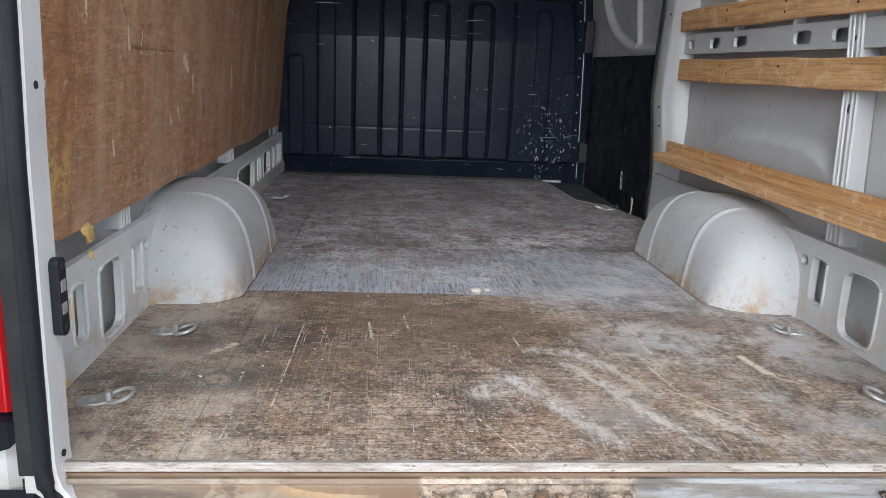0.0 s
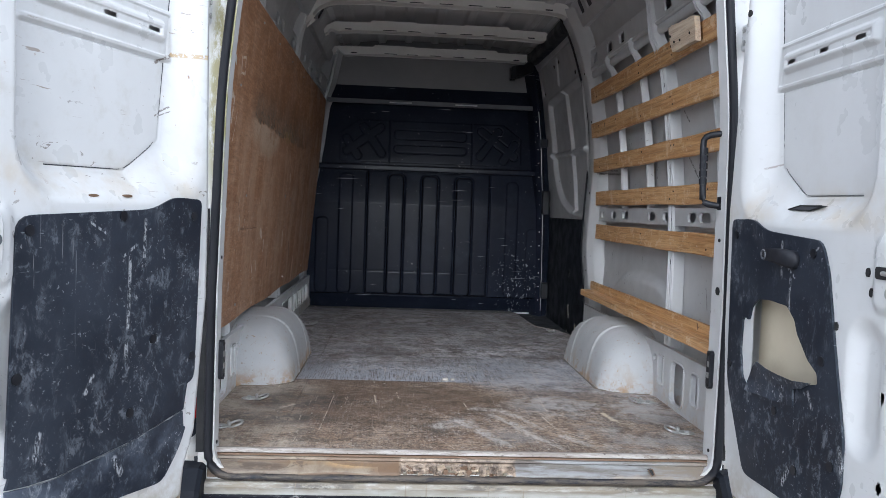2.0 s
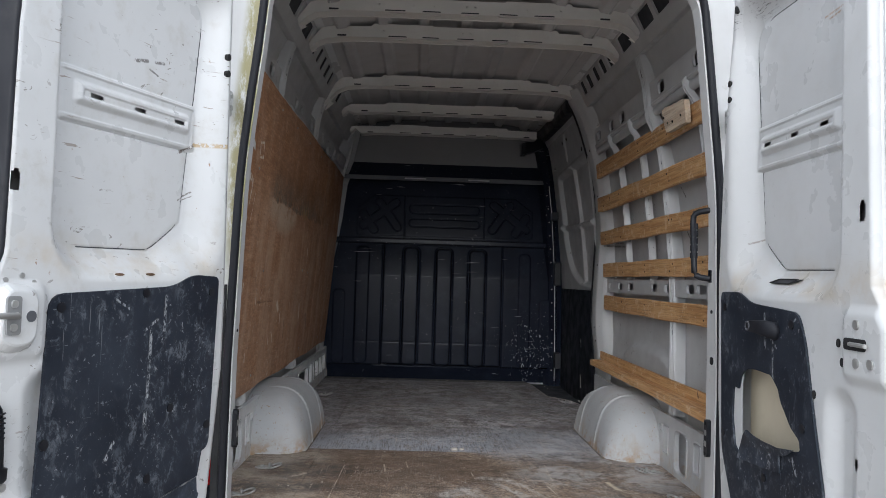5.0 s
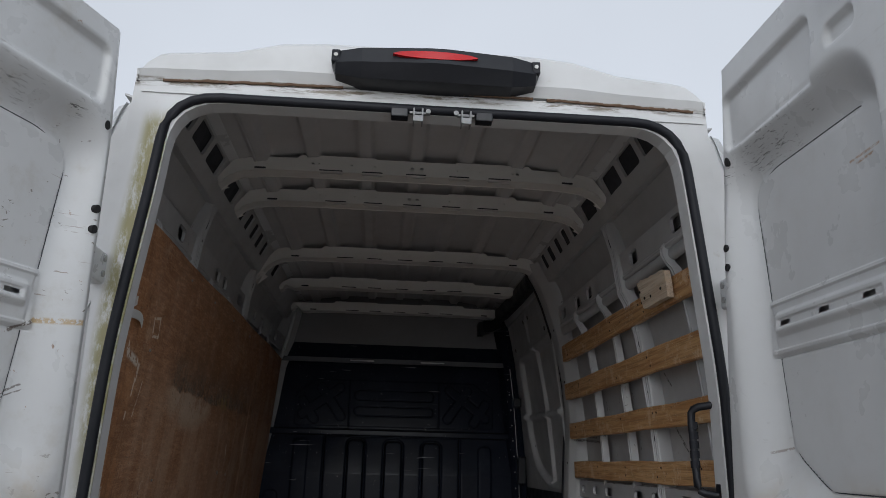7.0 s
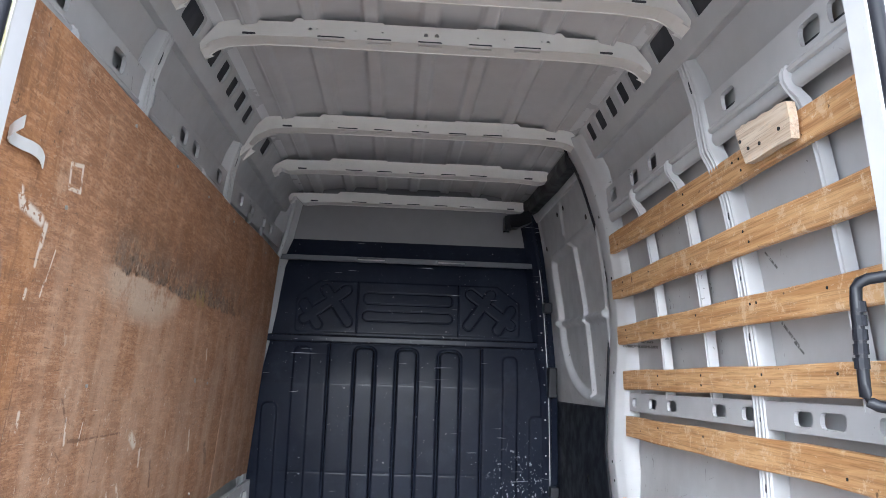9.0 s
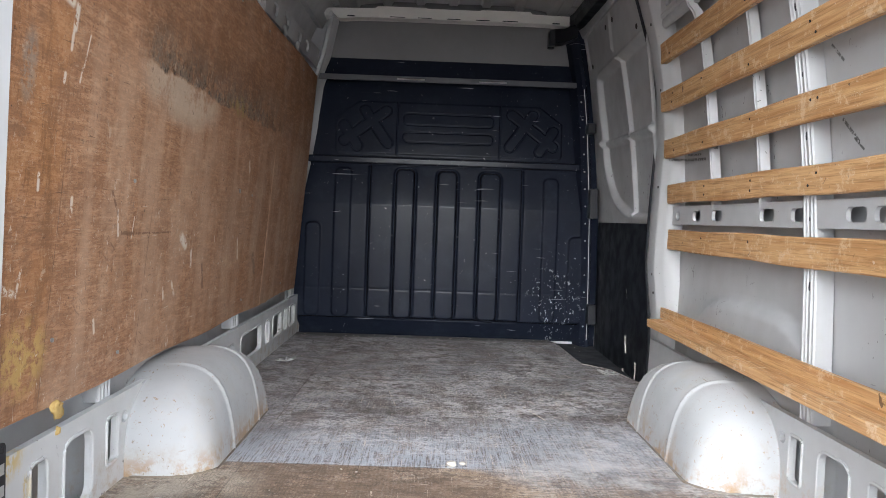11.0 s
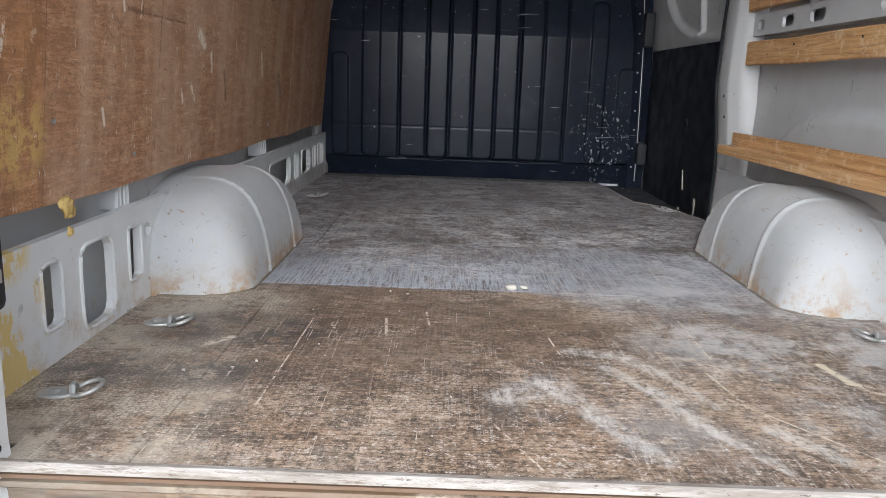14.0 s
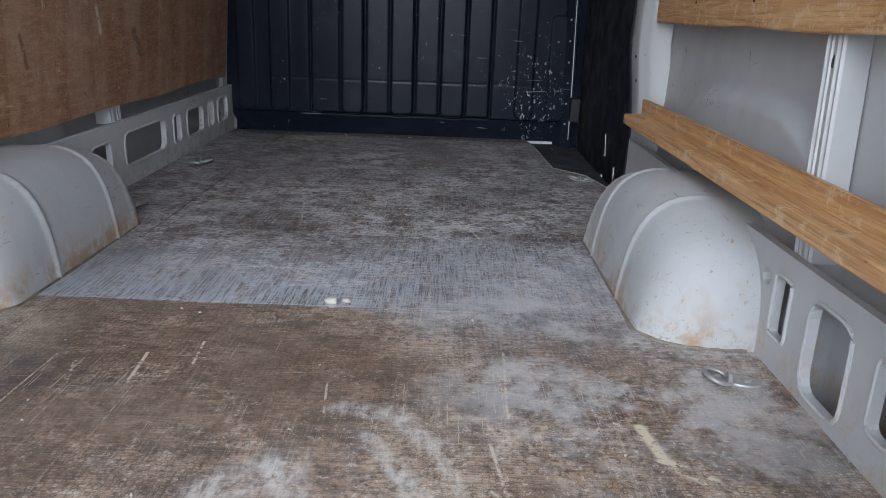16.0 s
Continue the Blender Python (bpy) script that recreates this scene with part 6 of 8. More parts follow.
    part("rail", bm, PLASTIC, track)
    bm = bmesh.new()
    loft(bm, [[(x, 3.16 + e, 2.455 + k), (x, 3.25 + e, 2.455 + k), (x, 3.25 + e, 2.535 + k), (x, 3.16 + e, 2.535 + k)] for x, e, k in ((0.55, 0.0, -0.01), (0.58, 0.0, 0.0), (0.64, 0.02, 0.01), (0.72, 0.05, 0.05))])
    part("arm", bm, PLASTIC, track)
    for y in (3.17, 3.24):
        bm = bmesh.new()
        disc(bm, (0.57, y, 2.44), (0, 0, 1), 0.02, 0.03, 14)
        part("roller", bm, PLASTIC, track)


build_sliding_door()


def build_pillars():
    px = curve_at([(0.6, 0.905), (0.95, 0.915), (1.10, 0.90), (1.25, 0.882), (1.45, 0.888), (1.80, 0.905), (2.05, 0.885), (2.255, 0.845), (2.45, 0.785), (2.55, 0.745), (2.64, 0.69)])
    pil = thing("side_pillar", 0.92, 2.1, 0.7, label="white painted steel pillar behind the sliding door", category="pillar", kind="structure")
    zz = np.linspace(0.6, 2.66, 44)
    bm = bmesh.new()
    sect = [(0.09, 1.99), (0.03, 2.0), (0.026, 2.03), (0.004, 2.05), (0.0, 2.07), (0.0, 2.15), (0.006, 2.19), (0.03, 2.21), (0.09, 2.23)]
    loft(bm, [[(float(px(z)) + d, y, z) for d, y in sect] for z in zz], False)
    part("pillar_skin", bm, WALL, pil, smooth=True)
    bm = bmesh.new()
    tube(bm, [(float(px(z)) + 0.012, 2.212, z) for z in zz], 0.012, 8)
    part("pillar_seal", bm, RUBBER, pil, "black rubber door seal", True)
    for z in (0.75, 1.0, 1.14, 1.22, 1.6, 2.02, 2.3):
        bm = bmesh.new()
        disc(bm, (float(px(z)) + 0.002, 2.09, z), (-1, 0, 0), 0.006, 0.004, 10)
        part("plug", bm, DARK, pil)
    front = thing("front_pillar_right", 0.88, 3.44, 0.7, label="dark steel door pillar with rivets beside the bulkhead", category="pillar", kind="structure")
    fx = curve_at([(0.6, 0.875), (1.0, 0.872), (1.5, 0.86), (2.0, 0.825), (2.3, 0.79), (2.66, 0.72)])
    bm = bmesh.new()
    loft(bm, [[(float(fx(z)) + d, y, z) for d, y in ((-0.06, 3.50), (-0.03, 3.425), (0.0, 3.40), (0.02, 3.40), (0.03, 3.43), (0.10, 3.45))] for z in np.linspace(0.6, 2.66, 24)], False)
    part("pillar_skin", bm, BLACK, front)
    bm = bmesh.new()
    loft(bm, [[(float(fx(z)) + d, 3.396, z) for d in (0.006, 0.011)] for z in np.linspace(0.72, 2.24, 16)], False)
    part("metal_edge", bm, STEEL, front, "bare steel edge strip")
    for z in np.arange(0.8, 2.2, 0.105):
        bm = bmesh.new()
        disc(bm, (float(fx(z)) - 0.012, 3.408, z), (-0.6, -1, 0), 0.005, 0.004, 8)
        part("rivet", bm, STEEL, front)
    for z, h in ((0.88, 0.06), (1.55, 0.09), (2.0, 0.03)):
        bm = bmesh.new()
        x = float(fx(z))
        box(bm, x + 0.0, x + 0.05, 3.33, 3.41, z - h, z + h, 0.006)
        part("bracket", bm, PLASTIC, front)
    left = thing("front_pillar_left", -0.9, 3.44, 0.7, label="white steel pillar between bulkhead and side wall", category="pillar", kind="structure")
    gx = curve_at([(0.6, 0.945), (1.0, 0.935), (1.5, 0.902), (2.0, 0.858), (2.22, 0.83), (2.34, 0.785), (2.66, 0.72)])
    bm = bmesh.new()
    loft(bm, [[(-float(gx(z)) - d, y, z) for d, y in ((-0.05, 3.50), (-0.012, 3.43), (-0.008, 3.40), (0.01, 3.395), (0.02, 3.42), (0.12, 3.44))] for z in np.linspace(0.6, 2.66, 24)], False)
    part("pillar_skin", bm, WALL, left)
    # cab wall that closes the body behind the bulkhead
    bm = bmesh.new()
    box(bm, -1.0, 1.0, 3.54, 3.58, 0.42, 2.74)
    tagged(part("cab_wall", bm, WHITE), "plain white steel wall of the cab", "wall", kind="structure")
    for s in (-1, 1):
        bm = bmesh.new()
        loft(bm, [[(s * (float(skin_x(z)) + 0.03), 3.42, z), (s * (float(skin_x(z)) + 0.03), 3.58, z)] for z in np.linspace(0.42, 2.72, 20)], False)
        tagged(part("body_side", bm, WHITE), "white painted steel body side", "wall", kind="structure")
    # the step of the side door below the cut floor corner
    bm = bmesh.new()
    box(bm, 0.70, 0.94, 2.18, 3.46, 0.60, 0.625)
    tagged(part("side_step", bm, DARK), "dark plastic step in the side door well", "step", kind="structure")


build_pillars()


def build_left_front_rail():
    wall = bpy.data.objects["wall_left"]
    holes = [rect(y - 0.044, y + 0.044, 2.334, 2.388, 0.02) for y in (2.32, 2.55, 2.85, 3.05)]
    bm = bmesh.new()
    plate(bm, rect(2.0, 3.40, 2.31, 2.41), holes, lambda a, b, d: (-(0.85 - (b - 2.31) * 0.12 - (a - 2.0) * 0.03 + d), a, b), 0.0, 0.012)
    part("front_rail", bm, WALL, wall, "white steel rail with slots")
    for y in (2.45, 2.78):
        bm = bmesh.new()
        tube(bm, [(-0.85, y, 2.20), (-0.842, y, 2.26), (-0.825, y + 0.016, 2.285), (-0.815, y + 0.022, 2.325)], 0.016, 8)
        part("slim_post", bm, WALL, wall, smooth=True)


build_left_front_rail()


# ---- small things inside ----
def build_tie_ring(x, y, turn, flush=False):
    """An oval base plate with a bolt, and a round steel ring that lies on the floor."""
    r = thing("tie_down_ring", x, y, FLOOR_Z, label="galvanised tie-down ring bolted to the floor", category="tie-down ring", group="floor rings")
    m = Matrix.Translation((x, y, FLOOR_Z + 0.001)) @ Matrix.Rotation(turn, 4, "Z") @ Matrix.Diagonal((0.72, 0.78, 0.9, 1))
    bm = bmesh.new()
    pts = [m @ Vector((-0.03 + 0.045 * math.cos(t), 0.028 * math.sin(t), 0)) for t in np.linspace(0, 2 * math.pi, 25)[:-1]]
    loft(bm, [pts, [p + Vector((0, 0, 0.003)) for p in pts], [p * 0.97 + (m @ Vector((-0.03, 0, 0))) * 0.03 + Vector((0, 0, 0.0045)) for p in pts]])
    base = part("base_plate", bm, STEEL, r, "dirty galvanised base plate")
    bm = bmesh.new()
    disc(bm, m @ Vector((-0.035, 0, 0.005)), (0, 0, 1), 0.010, 0.006, 6)
    part("bolt", bm, STEEL, base)
    bm = bmesh.new()
    tube(bm, [m @ Vector((0.036 + 0.034 * math.cos(t), 0.036 * math.sin(t), 0.009 + (0 if flush else 0.008) * math.cos(t))) for t in np.linspace(0, 2 * math.pi, 29)[:-1]], 0.0042, 8, True)
    part("ring", bm, STEEL, r, "round steel ring", True)
    bm = bmesh.new()
    tube(bm, [m @ Vector((0.008, -0.02, 0.004)), m @ Vector((0.006, -0.008, 0.015)), m @ Vector((0.006, 0.008, 0.015)), m @ Vector((0.008, 0.02, 0.004))], 0.006, 8)
    part("eye", bm, STEEL, base)


for ring_x, ring_y, ring_turn in ((-0.80, 0.24, 0.25), (-0.775, 0.622, 0.05), (-0.775, 1.785, 0.0), (-0.785, 2.53, 0.0), (0.80, 0.27, 2.7), (0.80, 0.69, 3.0), (0.80, 2.46, 3.1)):
    build_tie_ring(ring_x, ring_y, ring_turn)


def build_clip():
    """A bent sheet-metal bracket screwed to the plywood."""
    bm = bmesh.new()
    path = [(0.160, 1.998, 0.034), (0.162, 1.986, 0.016), (0.167, 1.978, 0.006), (0.180, 1.974, 0.003), (0.200, 1.973, 0.003), (0.225, 1.973, 0.006), (0.250, 1.974, 0.010), (0.272, 1.973, 0.012), (0.288, 1.970, 0.012), (0.296, 1.964, 0.013), (0.300, 1.956, 0.015)]
    rings = []
    for y, z, d in path:
        x = -0.905 + 0.082 * (z - 0.98) + d
        rings.append([(x, y, z - 0.013), (x, y + 0.003, z + 0.013), (x + 0.0022, y + 0.003, z + 0.013), (x + 0.0022, y, z - 0.013)])
    loft(bm, rings)
    tagged(part("metal_bracket", bm, BRIGHT), "bent light metal bracket on the plywood panel", "bracket")


build_clip()


def build_wood_block():
    bm = bmesh.new()
    lean = 0.105
    pts = [(0.412, 2.222), (0.409, 2.18), (0.414, 2.132), (0.50, 2.135), (0.60, 2.133), (0.648, 2.136), (0.664, 2.172), (0.682, 2.238), (0.655, 2.237), (0.64, 2.241), (0.618, 2.236), (0.60, 2.237), (0.565, 2.231), (0.53, 2.233), (0.49, 2.227), (0.45, 2.229)]
    plate(bm, pts, [], lambda a, c, d: (0.862 - (c - 2.13) * lean - d, a, c), 0.002, 0.024)
    block = part("wood_block", bm, PALE)
    tagged(block, "pale offcut of softwood screwed over the top batten", "wood block")
    for y, z in ((0.46, 2.17), (0.56, 2.165), (0.62, 2.17), (0.66, 2.20)):
        bm = bmesh.new()
        disc(bm, (0.838 - (z - 2.13) * lean, y, z), (-1, 0, -0.1), 0.005, 0.003, 8)
        part("nail", bm, DARK, block)


build_wood_block()


def build_grab_handle():
    h = thing("grab_handle", 0.78, 0.07, 1.63, label="black ribbed plastic grab handle on the door frame", category="grab handle")
    bm = bmesh.new()
    tube(bm, [(0.80, 0.012, 1.748), (0.786, 0.022, 1.748), (0.762, 0.040, 1.744), (0.750, 0.048, 1.738), (0.745, 0.051, 1.728), (0.744, 0.052, 1.70), (0.747, 0.052, 1.64), (0.750, 0.052, 1.56), (0.7505, 0.051, 1.538), (0.755, 0.047, 1.528), (0.766, 0.039, 1.521), (0.788, 0.022, 1.517), (0.803, 0.012, 1.520)], 0.0105, 10)
    bow = part("bow", bm, PLASTIC, h, smooth=True)
    for k in range(5):
        z = 1.585 + k * 0.025
        bm = bmesh.new()
        tube(bm, [(0.7485, 0.0518, z), (0.748, 0.052, z + 0.019)], 0.0128, 10)
        part("grip_rib", bm, RUBBER, bow)
    bm = bmesh.new()
    tube(bm, [(0.802, 0.012, 1.525), (0.800, 0.012, 1.742)], 0.009, 8)
    part("back_bar", bm, PLASTIC, h)
    for z in (1.525, 1.745):
        bm = bmesh.new()
        box(bm, 0.789, 0.806, 0.0, 0.03, z - 0.022, z + 0.022, 0.004)
        part("foot", bm, PLASTIC, h)


build_grab_handle()


def build_striker(s, z):
    """A long black plate on the inside of the jamb with two metal inserts."""
    e = 0.0 if s > 0 else -0.017
    p = thing("striker_plate", s * (0.79 + e), 0.01, z, label="black oval striker plate on the door jamb", category="striker plate", group="striker plates")
    bm = bmesh.new()
    outline = rect(-0.032, -0.004, z - 0.062, z + 0.062, 0.013, 5)
    plate(bm, outline, [], lambda a, c, d: (s * (0.797 + e - d), a + 0.03, c), 0.0, 0.014)
    face = part("plate", bm, PLASTIC, p)
    for k in (-0.018, 0.018):
        bm = bmesh.new()
        box(bm, s * (0.784 + e) - 0.002, s * (0.784 + e) + 0.002, 0.004, 0.02, z + k - 0.009, z + k + 0.009)
        part("insert", bm, STEEL, face, "tarnished metal insert")
    for k in (-0.05, 0.05):
        bm = bmesh.new()
        disc(bm, (s * (0.784 + e), 0.012, z + k), (-s, 0, 0), 0.006, 0.003, 8)
        part("screw", bm, DARK, face)


build_striker(-1, 0.98)
build_striker(1, 0.985)


def build_header_latch(x, s):
    """A catch under the roof edge: black block, bright hook and its bolted ear."""
    c = thing("header_catch", x, 0.0, 2.52, label="worn metal door catch with black block on the header", category="door catch", group="header catches")
    bm = bmesh.new()
    box(bm, x - s * 0.052 - 0.024, x - s * 0.052 + 0.024, -0.046, -0.012, 2.509, 2.537, 0.003)
    part("block", bm, PLASTIC, c)
    bm = bmesh.new()
    for k in (-0.012, 0.012):
        box(bm, x + k - 0.0022, x + k + 0.0022, -0.058, -0.014, 2.494, 2.532, 0.001)
    box(bm, x - 0.014, x + 0.014, -0.058, -0.054, 2.492, 2.510, 0.001)
    part("hook", bm, RIM, c)
    bm = bmesh.new()
    box(bm, x - 0.024, x + 0.034 * s if s > 0 else x + 0.024, -0.042, -0.030, 2.521, 2.534, 0.001)
    disc(bm, (x + s * 0.028, -0.048, 2.528), (0, 1, 0), 0.007, 0.006, 12)
    part("ear", bm, RIM, c)


build_header_latch(-0.027, 1)
build_header_latch(0.108, -1)


def build_brake_light():
    b = thing("high_brake_light", 0.02, -0.09, 2.64, label="black roof-edge brake light housing with a red lens", category="brake light")
    bm = bmesh.new()
    prof = [(-0.275, 2.645, 2.69, 0.02), (-0.262, 2.608, 2.702, 0.035), (-0.19, 2.59, 2.712, 0.06), (0.0, 2.587, 2.718, 0.075), (0.05, 2.587, 2.718, 0.075), (0.23, 2.59, 2.712, 0.06), (0.30, 2.608, 2.702, 0.035), (0.313, 2.645, 2.69, 0.02)]
    loft(bm, [[(x, -0.03, z0), (x, -0.05 - d * 0.7, z0 + 0.004), (x, -0.055 - d, z0 + (z1 - z0) * 0.35), (x, -0.05 - d * 0.9, z0 + (z1 - z0) * 0.75), (x, -0.03, z1)] for x, z0, z1, d in prof])
    body = part("housing", bm, PLASTIC, b)
    bm = bmesh.new()
    n = 14
    rings = []
    for k in range(n + 1):
        t = k / n
        x = -0.105 + 0.235 * t
        h = 0.002 + 0.012 * math.sin(math.pi * t) ** 0.6
        rings.append([(x, -0.105, 2.658 - h), (x, -0.128, 2.658 - h * 0.8), (x, -0.124, 2.658 + h), (x, -0.10, 2.658 + h)])
    loft(bm, rings)
    part("lens", bm, RED, b, "red lens")
    for x in (-0.262, 0.30):
        bm = bmesh.new()
        box(bm, x - 0.012, x + 0.012, -0.092, -0.07, 2.642, 2.68, 0.004)
        pocket = part("screw_pocket", bm, RUBBER, b)
        bm = bmesh.new()
        disc(bm, (x, -0.095, 2.662), (0, 1, 0), 0.006, 0.004, 8)
        part("screw", bm, STEEL, pocket)


build_brake_light()


def build_tail_light(s):
    """An upright lamp cluster: red rim and lenses round a clear lens, wider towards its foot."""
    t = thing("tail_light", s * 0.92, -0.02, 0.9, label="red and clear upright tail light on the body corner", category="tail light", group="tail lights")
    inset_x = -0.004 if s < 0 else 0.034
    inner = curve_at([(0.80, 0.846 + inset_x), (0.93, 0.846 + inset_x), (1.05, 0.852 + inset_x), (1.18, 0.866 + inset_x), (1.29, 0.885 + inset_x)])

    def lens(z0, z1, inset, front):
        bm = bmesh.new()
        rings = []
        for z in np.linspace(z0, z1, 8):
            a, b = float(inner(z)) + inset, 0.99
            rings.append([(s * a, 0.03, z), (s * a, front + 0.010, z), (s * (a + 0.010), front, z), (s * (b - 0.02), front + 0.004, z), (s * b, front + 0.03, z), (s * b, 0.03, z)])
        return loft(bm, rings)
    part("housing", lens(0.80, 1.29, 0.0, -0.018), RED, t)
    for name, z0, z1, mat in (("lower_lens", 0.806, 0.882, RED), ("clear_lens", 0.886, 1.045, CLEAR), ("upper_lens", 1.049, 1.28, RED)):
        glass = part(name, lens(z0, z1, 0.016 if mat == CLEAR else 0.012, -0.026), mat, t)
        if mat == CLEAR:
            clear = glass
    for k in range(5):
        bm = bmesh.new()
        z = 0.905 + k * 0.03
        box(bm, min(s * 0.90, s * 0.97), max(s * 0.90, s * 0.97), -0.030, -0.026, z, z + 0.004)
        part("lens_rib", bm, ALU, clear)
    bm = bmesh.new()
    loft(bm, [[(s * x, 0.03, z0), (s * x, -0.04 + d, z0), (s * x, -0.045 + d, z1), (s * x, 0.03, z1)] for x, z0, z1, d in ((0.825, 0.768, 0.785, 0.015), (0.845, 0.748, 0.795, 0.004), (0.87, 0.742, 0.798, 0.0), (0.985, 0.742, 0.798, 0.0))])
    tagged(part("corner_cap", bm, BUMPER), "black plastic cap under the tail light", "corner cap", "corner caps")
    # dark channel between the seal and the lamp
    bm = bmesh.new()
    box(bm, min(s * 0.831, s * 0.89), max(s * 0.831, s * 0.90), -0.006, 0.03, 0.79, 1.45)
    lip = 0.808 if s < 0 else 0.826
    box(bm, min(s * lip, s * 0.836), max(s * lip, s * 0.836), -0.0345, -0.004, 0.70, 1.45)
    channel = part("hinge_channel", bm, DARK)
    tagged(channel, "dark channel between door seal and tail light", "channel", "hinge channels")
    bm = bmesh.new()
    box(bm, min(s * 0.832, s * 0.846), max(s * 0.832, s * 0.846), -0.03, -0.006, 1.19, 1.23, 0.003)
    part("clip", bm, BUMPER, channel)


for side in (-1, 1):
    build_tail_light(side)


def build_hinge(s, z):
    fr = bpy.data.objects["door_frame"]
    bm = bmesh.new()
    box(bm, min(s * 0.815, s * 0.85), max(s * 0.815, s * 0.85), -0.12, -0.02, z - 0.04, z + 0.04, 0.006)
    leaf = part("hinge", bm, WHITE, fr, "white painted steel door hinge")
    bm = bmesh.new()
    tube(bm, [(s * 0.838, -0.10, z - 0.05), (s * 0.838, -0.10, z + 0.05)], 0.012, 10)
    part("pin", bm, WHITE, leaf)
    for k in (-0.018, 0.022):
        bm = bmesh.new()
        disc(bm, (s * 0.816, -0.05, z + k), (-s, 0, 0), 0.009, 0.006, 6)
        part("bolt", bm, STEEL, leaf)


for side in (-1, 1):
    for hinge_z in (2.04,):
        build_hinge(side, hinge_z)


# ---- fittings of the rear doors ----
def oval(bm, at, u, v, a, b, e0, e1, n=18):
    plate(bm, [(u + a * math.cos(t), v + b * math.sin(t)) for t in np.linspace(0, 2 * math.pi, n + 1)[:-1]], [], at, e0, e1)


def dot(door, at, u, v, a, b, material, name="plug", e0=-0.001, e1=0.002):
    bm = bmesh.new()
    oval(bm, at, u, v, a, b, e0, e1)
    return part(name, bm, material, door)


# left door: linings, latch, pull, seal
bm = bmesh.new()
crack = [(0.653, 0.876), (0.60, 0.868), (0.52, 0.862), (0.44, 0.868), (0.358, 0.872), (0.30, 0.875), (0.22, 0.887), (0.15, 0.898), (0.09, 0.905)]
upper = rounded([(0.654, 0.90), (0.63, 1.43), (0.22, 1.447), (0.14, 1.48), (0.025, 1.475), (0.045, 0.98)], [0.01, 0.04, 0.04, 0.03, 0.02, 0.03]) + [(u, v + 0.003) for u, v in reversed(crack)]
plate(bm, upper, [], at_left, 0.001, 0.007)
left_lining = part("lower_lining", bm, PAD, left_door, "scuffed black hardboard lining")
bm = bmesh.new()
lower = [(u, v - 0.001) for u, v in crack] + rounded([(0.075, 0.86), (0.10, 0.81), (0.17, 0.735), (0.50, 0.765), (0.56, 0.81), (0.67, 0.838)], [0.01, 0.03, 0.03, 0.02, 0.03, 0.02])
plate(bm, lower, [], at_left, 0.001, 0.005)
part("broken_lining", bm, PAD_SMEARED, left_door, "cracked-off lower piece of black hardboard")
bm = bmesh.new()
edge = [Vector(at_left(u0 + (u1 - u0) * k, v0 + (v1 - v0) * k + 0.003 * noise.noise((u0 * 90 + k * 9, 2, 5)), 0.0065)) for (u0, v0), (u1, v1) in zip(crack[1:], crack[2:]) for k in (0, 0.2, 0.4, 0.6, 0.8)]
tube(bm, edge, [0.0003 + 0.0024 * max(0.0, noise.noise(p * 45)) for p in edge], 6)
part("crack_edge", bm, RIM, left_lining, "pale broken edge of the hardboard")
for u, v in ((0.60, 1.40), (0.33, 1.43), (0.06, 1.43), (0.63, 1.10), (0.06, 1.05), (0.30, 0.95), (0.22, 1.12)):
    dot(left_lining, at_left, u, v, 0.012, 0.012, PLASTIC, "clip", 0.006, 0.010)
bm = bmesh.new()
loft(bm, [[at_left(float(free_u(v)) + du, v, e) for du, e in ((-0.014, -0.012), (-0.011, -0.004), (-0.004, -0.001), (0.001, -0.008), (0.003, -0.026), (0.007, -0.034), (0.008, -0.050), (0.004, -0.060), (-0.004, -0.0585))] for v in np.linspace(0.63, 2.595, 90)])
part("edge_seal", bm, RUBBER, left_door, "thick black rubber edge seal", True)
bm = bmesh.new()
base = rounded([(0.672, 1.315), (0.668, 1.445), (0.765, 1.458), (0.785, 1.33), (0.74, 1.305)], 0.03)
loft(bm, [[at_left(0.728 + (u - 0.728) * k, 1.385 + (v - 1.385) * k, e) for u, v in base] for k, e in ((1.0, 0.010), (0.97, 0.016), (0.80, 0.030), (0.74, 0.032))])
latch = part("latch_housing", bm, DOOR, left_door, smooth=False)
bm = bmesh.new()
plate(bm, rect(0.728, 0.762, 1.348, 1.428, 0.008), [], at_left, 0.031, 0.037)
part("striker_base", bm, RIM, latch, "pale metal striker plate")
bm = bmesh.new()
tube(bm, [at_left(0.738, 1.388, 0.036), at_left(0.745, 1.388, 0.046), at_left(0.80, 1.390, 0.050), at_left(0.806, 1.390, 0.050)], 0.007, 10)
part("striker_bolt", bm, STEEL, latch, "bare steel bolt", True)
for u, v in ((0.747, 1.364), (0.747, 1.412)):
    dot(latch, at_left, u, v, 0.008, 0.008, STEEL, "screw", 0.036, 0.041)
dot(latch, at_left, 0.70, 1.385, 0.012, 0.012, RAIL, "plug", 0.02, 0.034)
for u, v in ((0.67, 1.455), (0.74, 1.46), (0.755, 1.30), (0.72, 1.31), (0.70, 1.47)):
    dot(left_door, at_left, u, v, 0.006, 0.006, STEEL, "rivet", 0, 0.003)
for u, v in ((0.748, 1.03), (0.722, 1.03)):
    dot(left_door, at_left, u, v, 0.008, 0.009, STEEL, "rivet", 0, 0.003)
bm = bmesh.new()
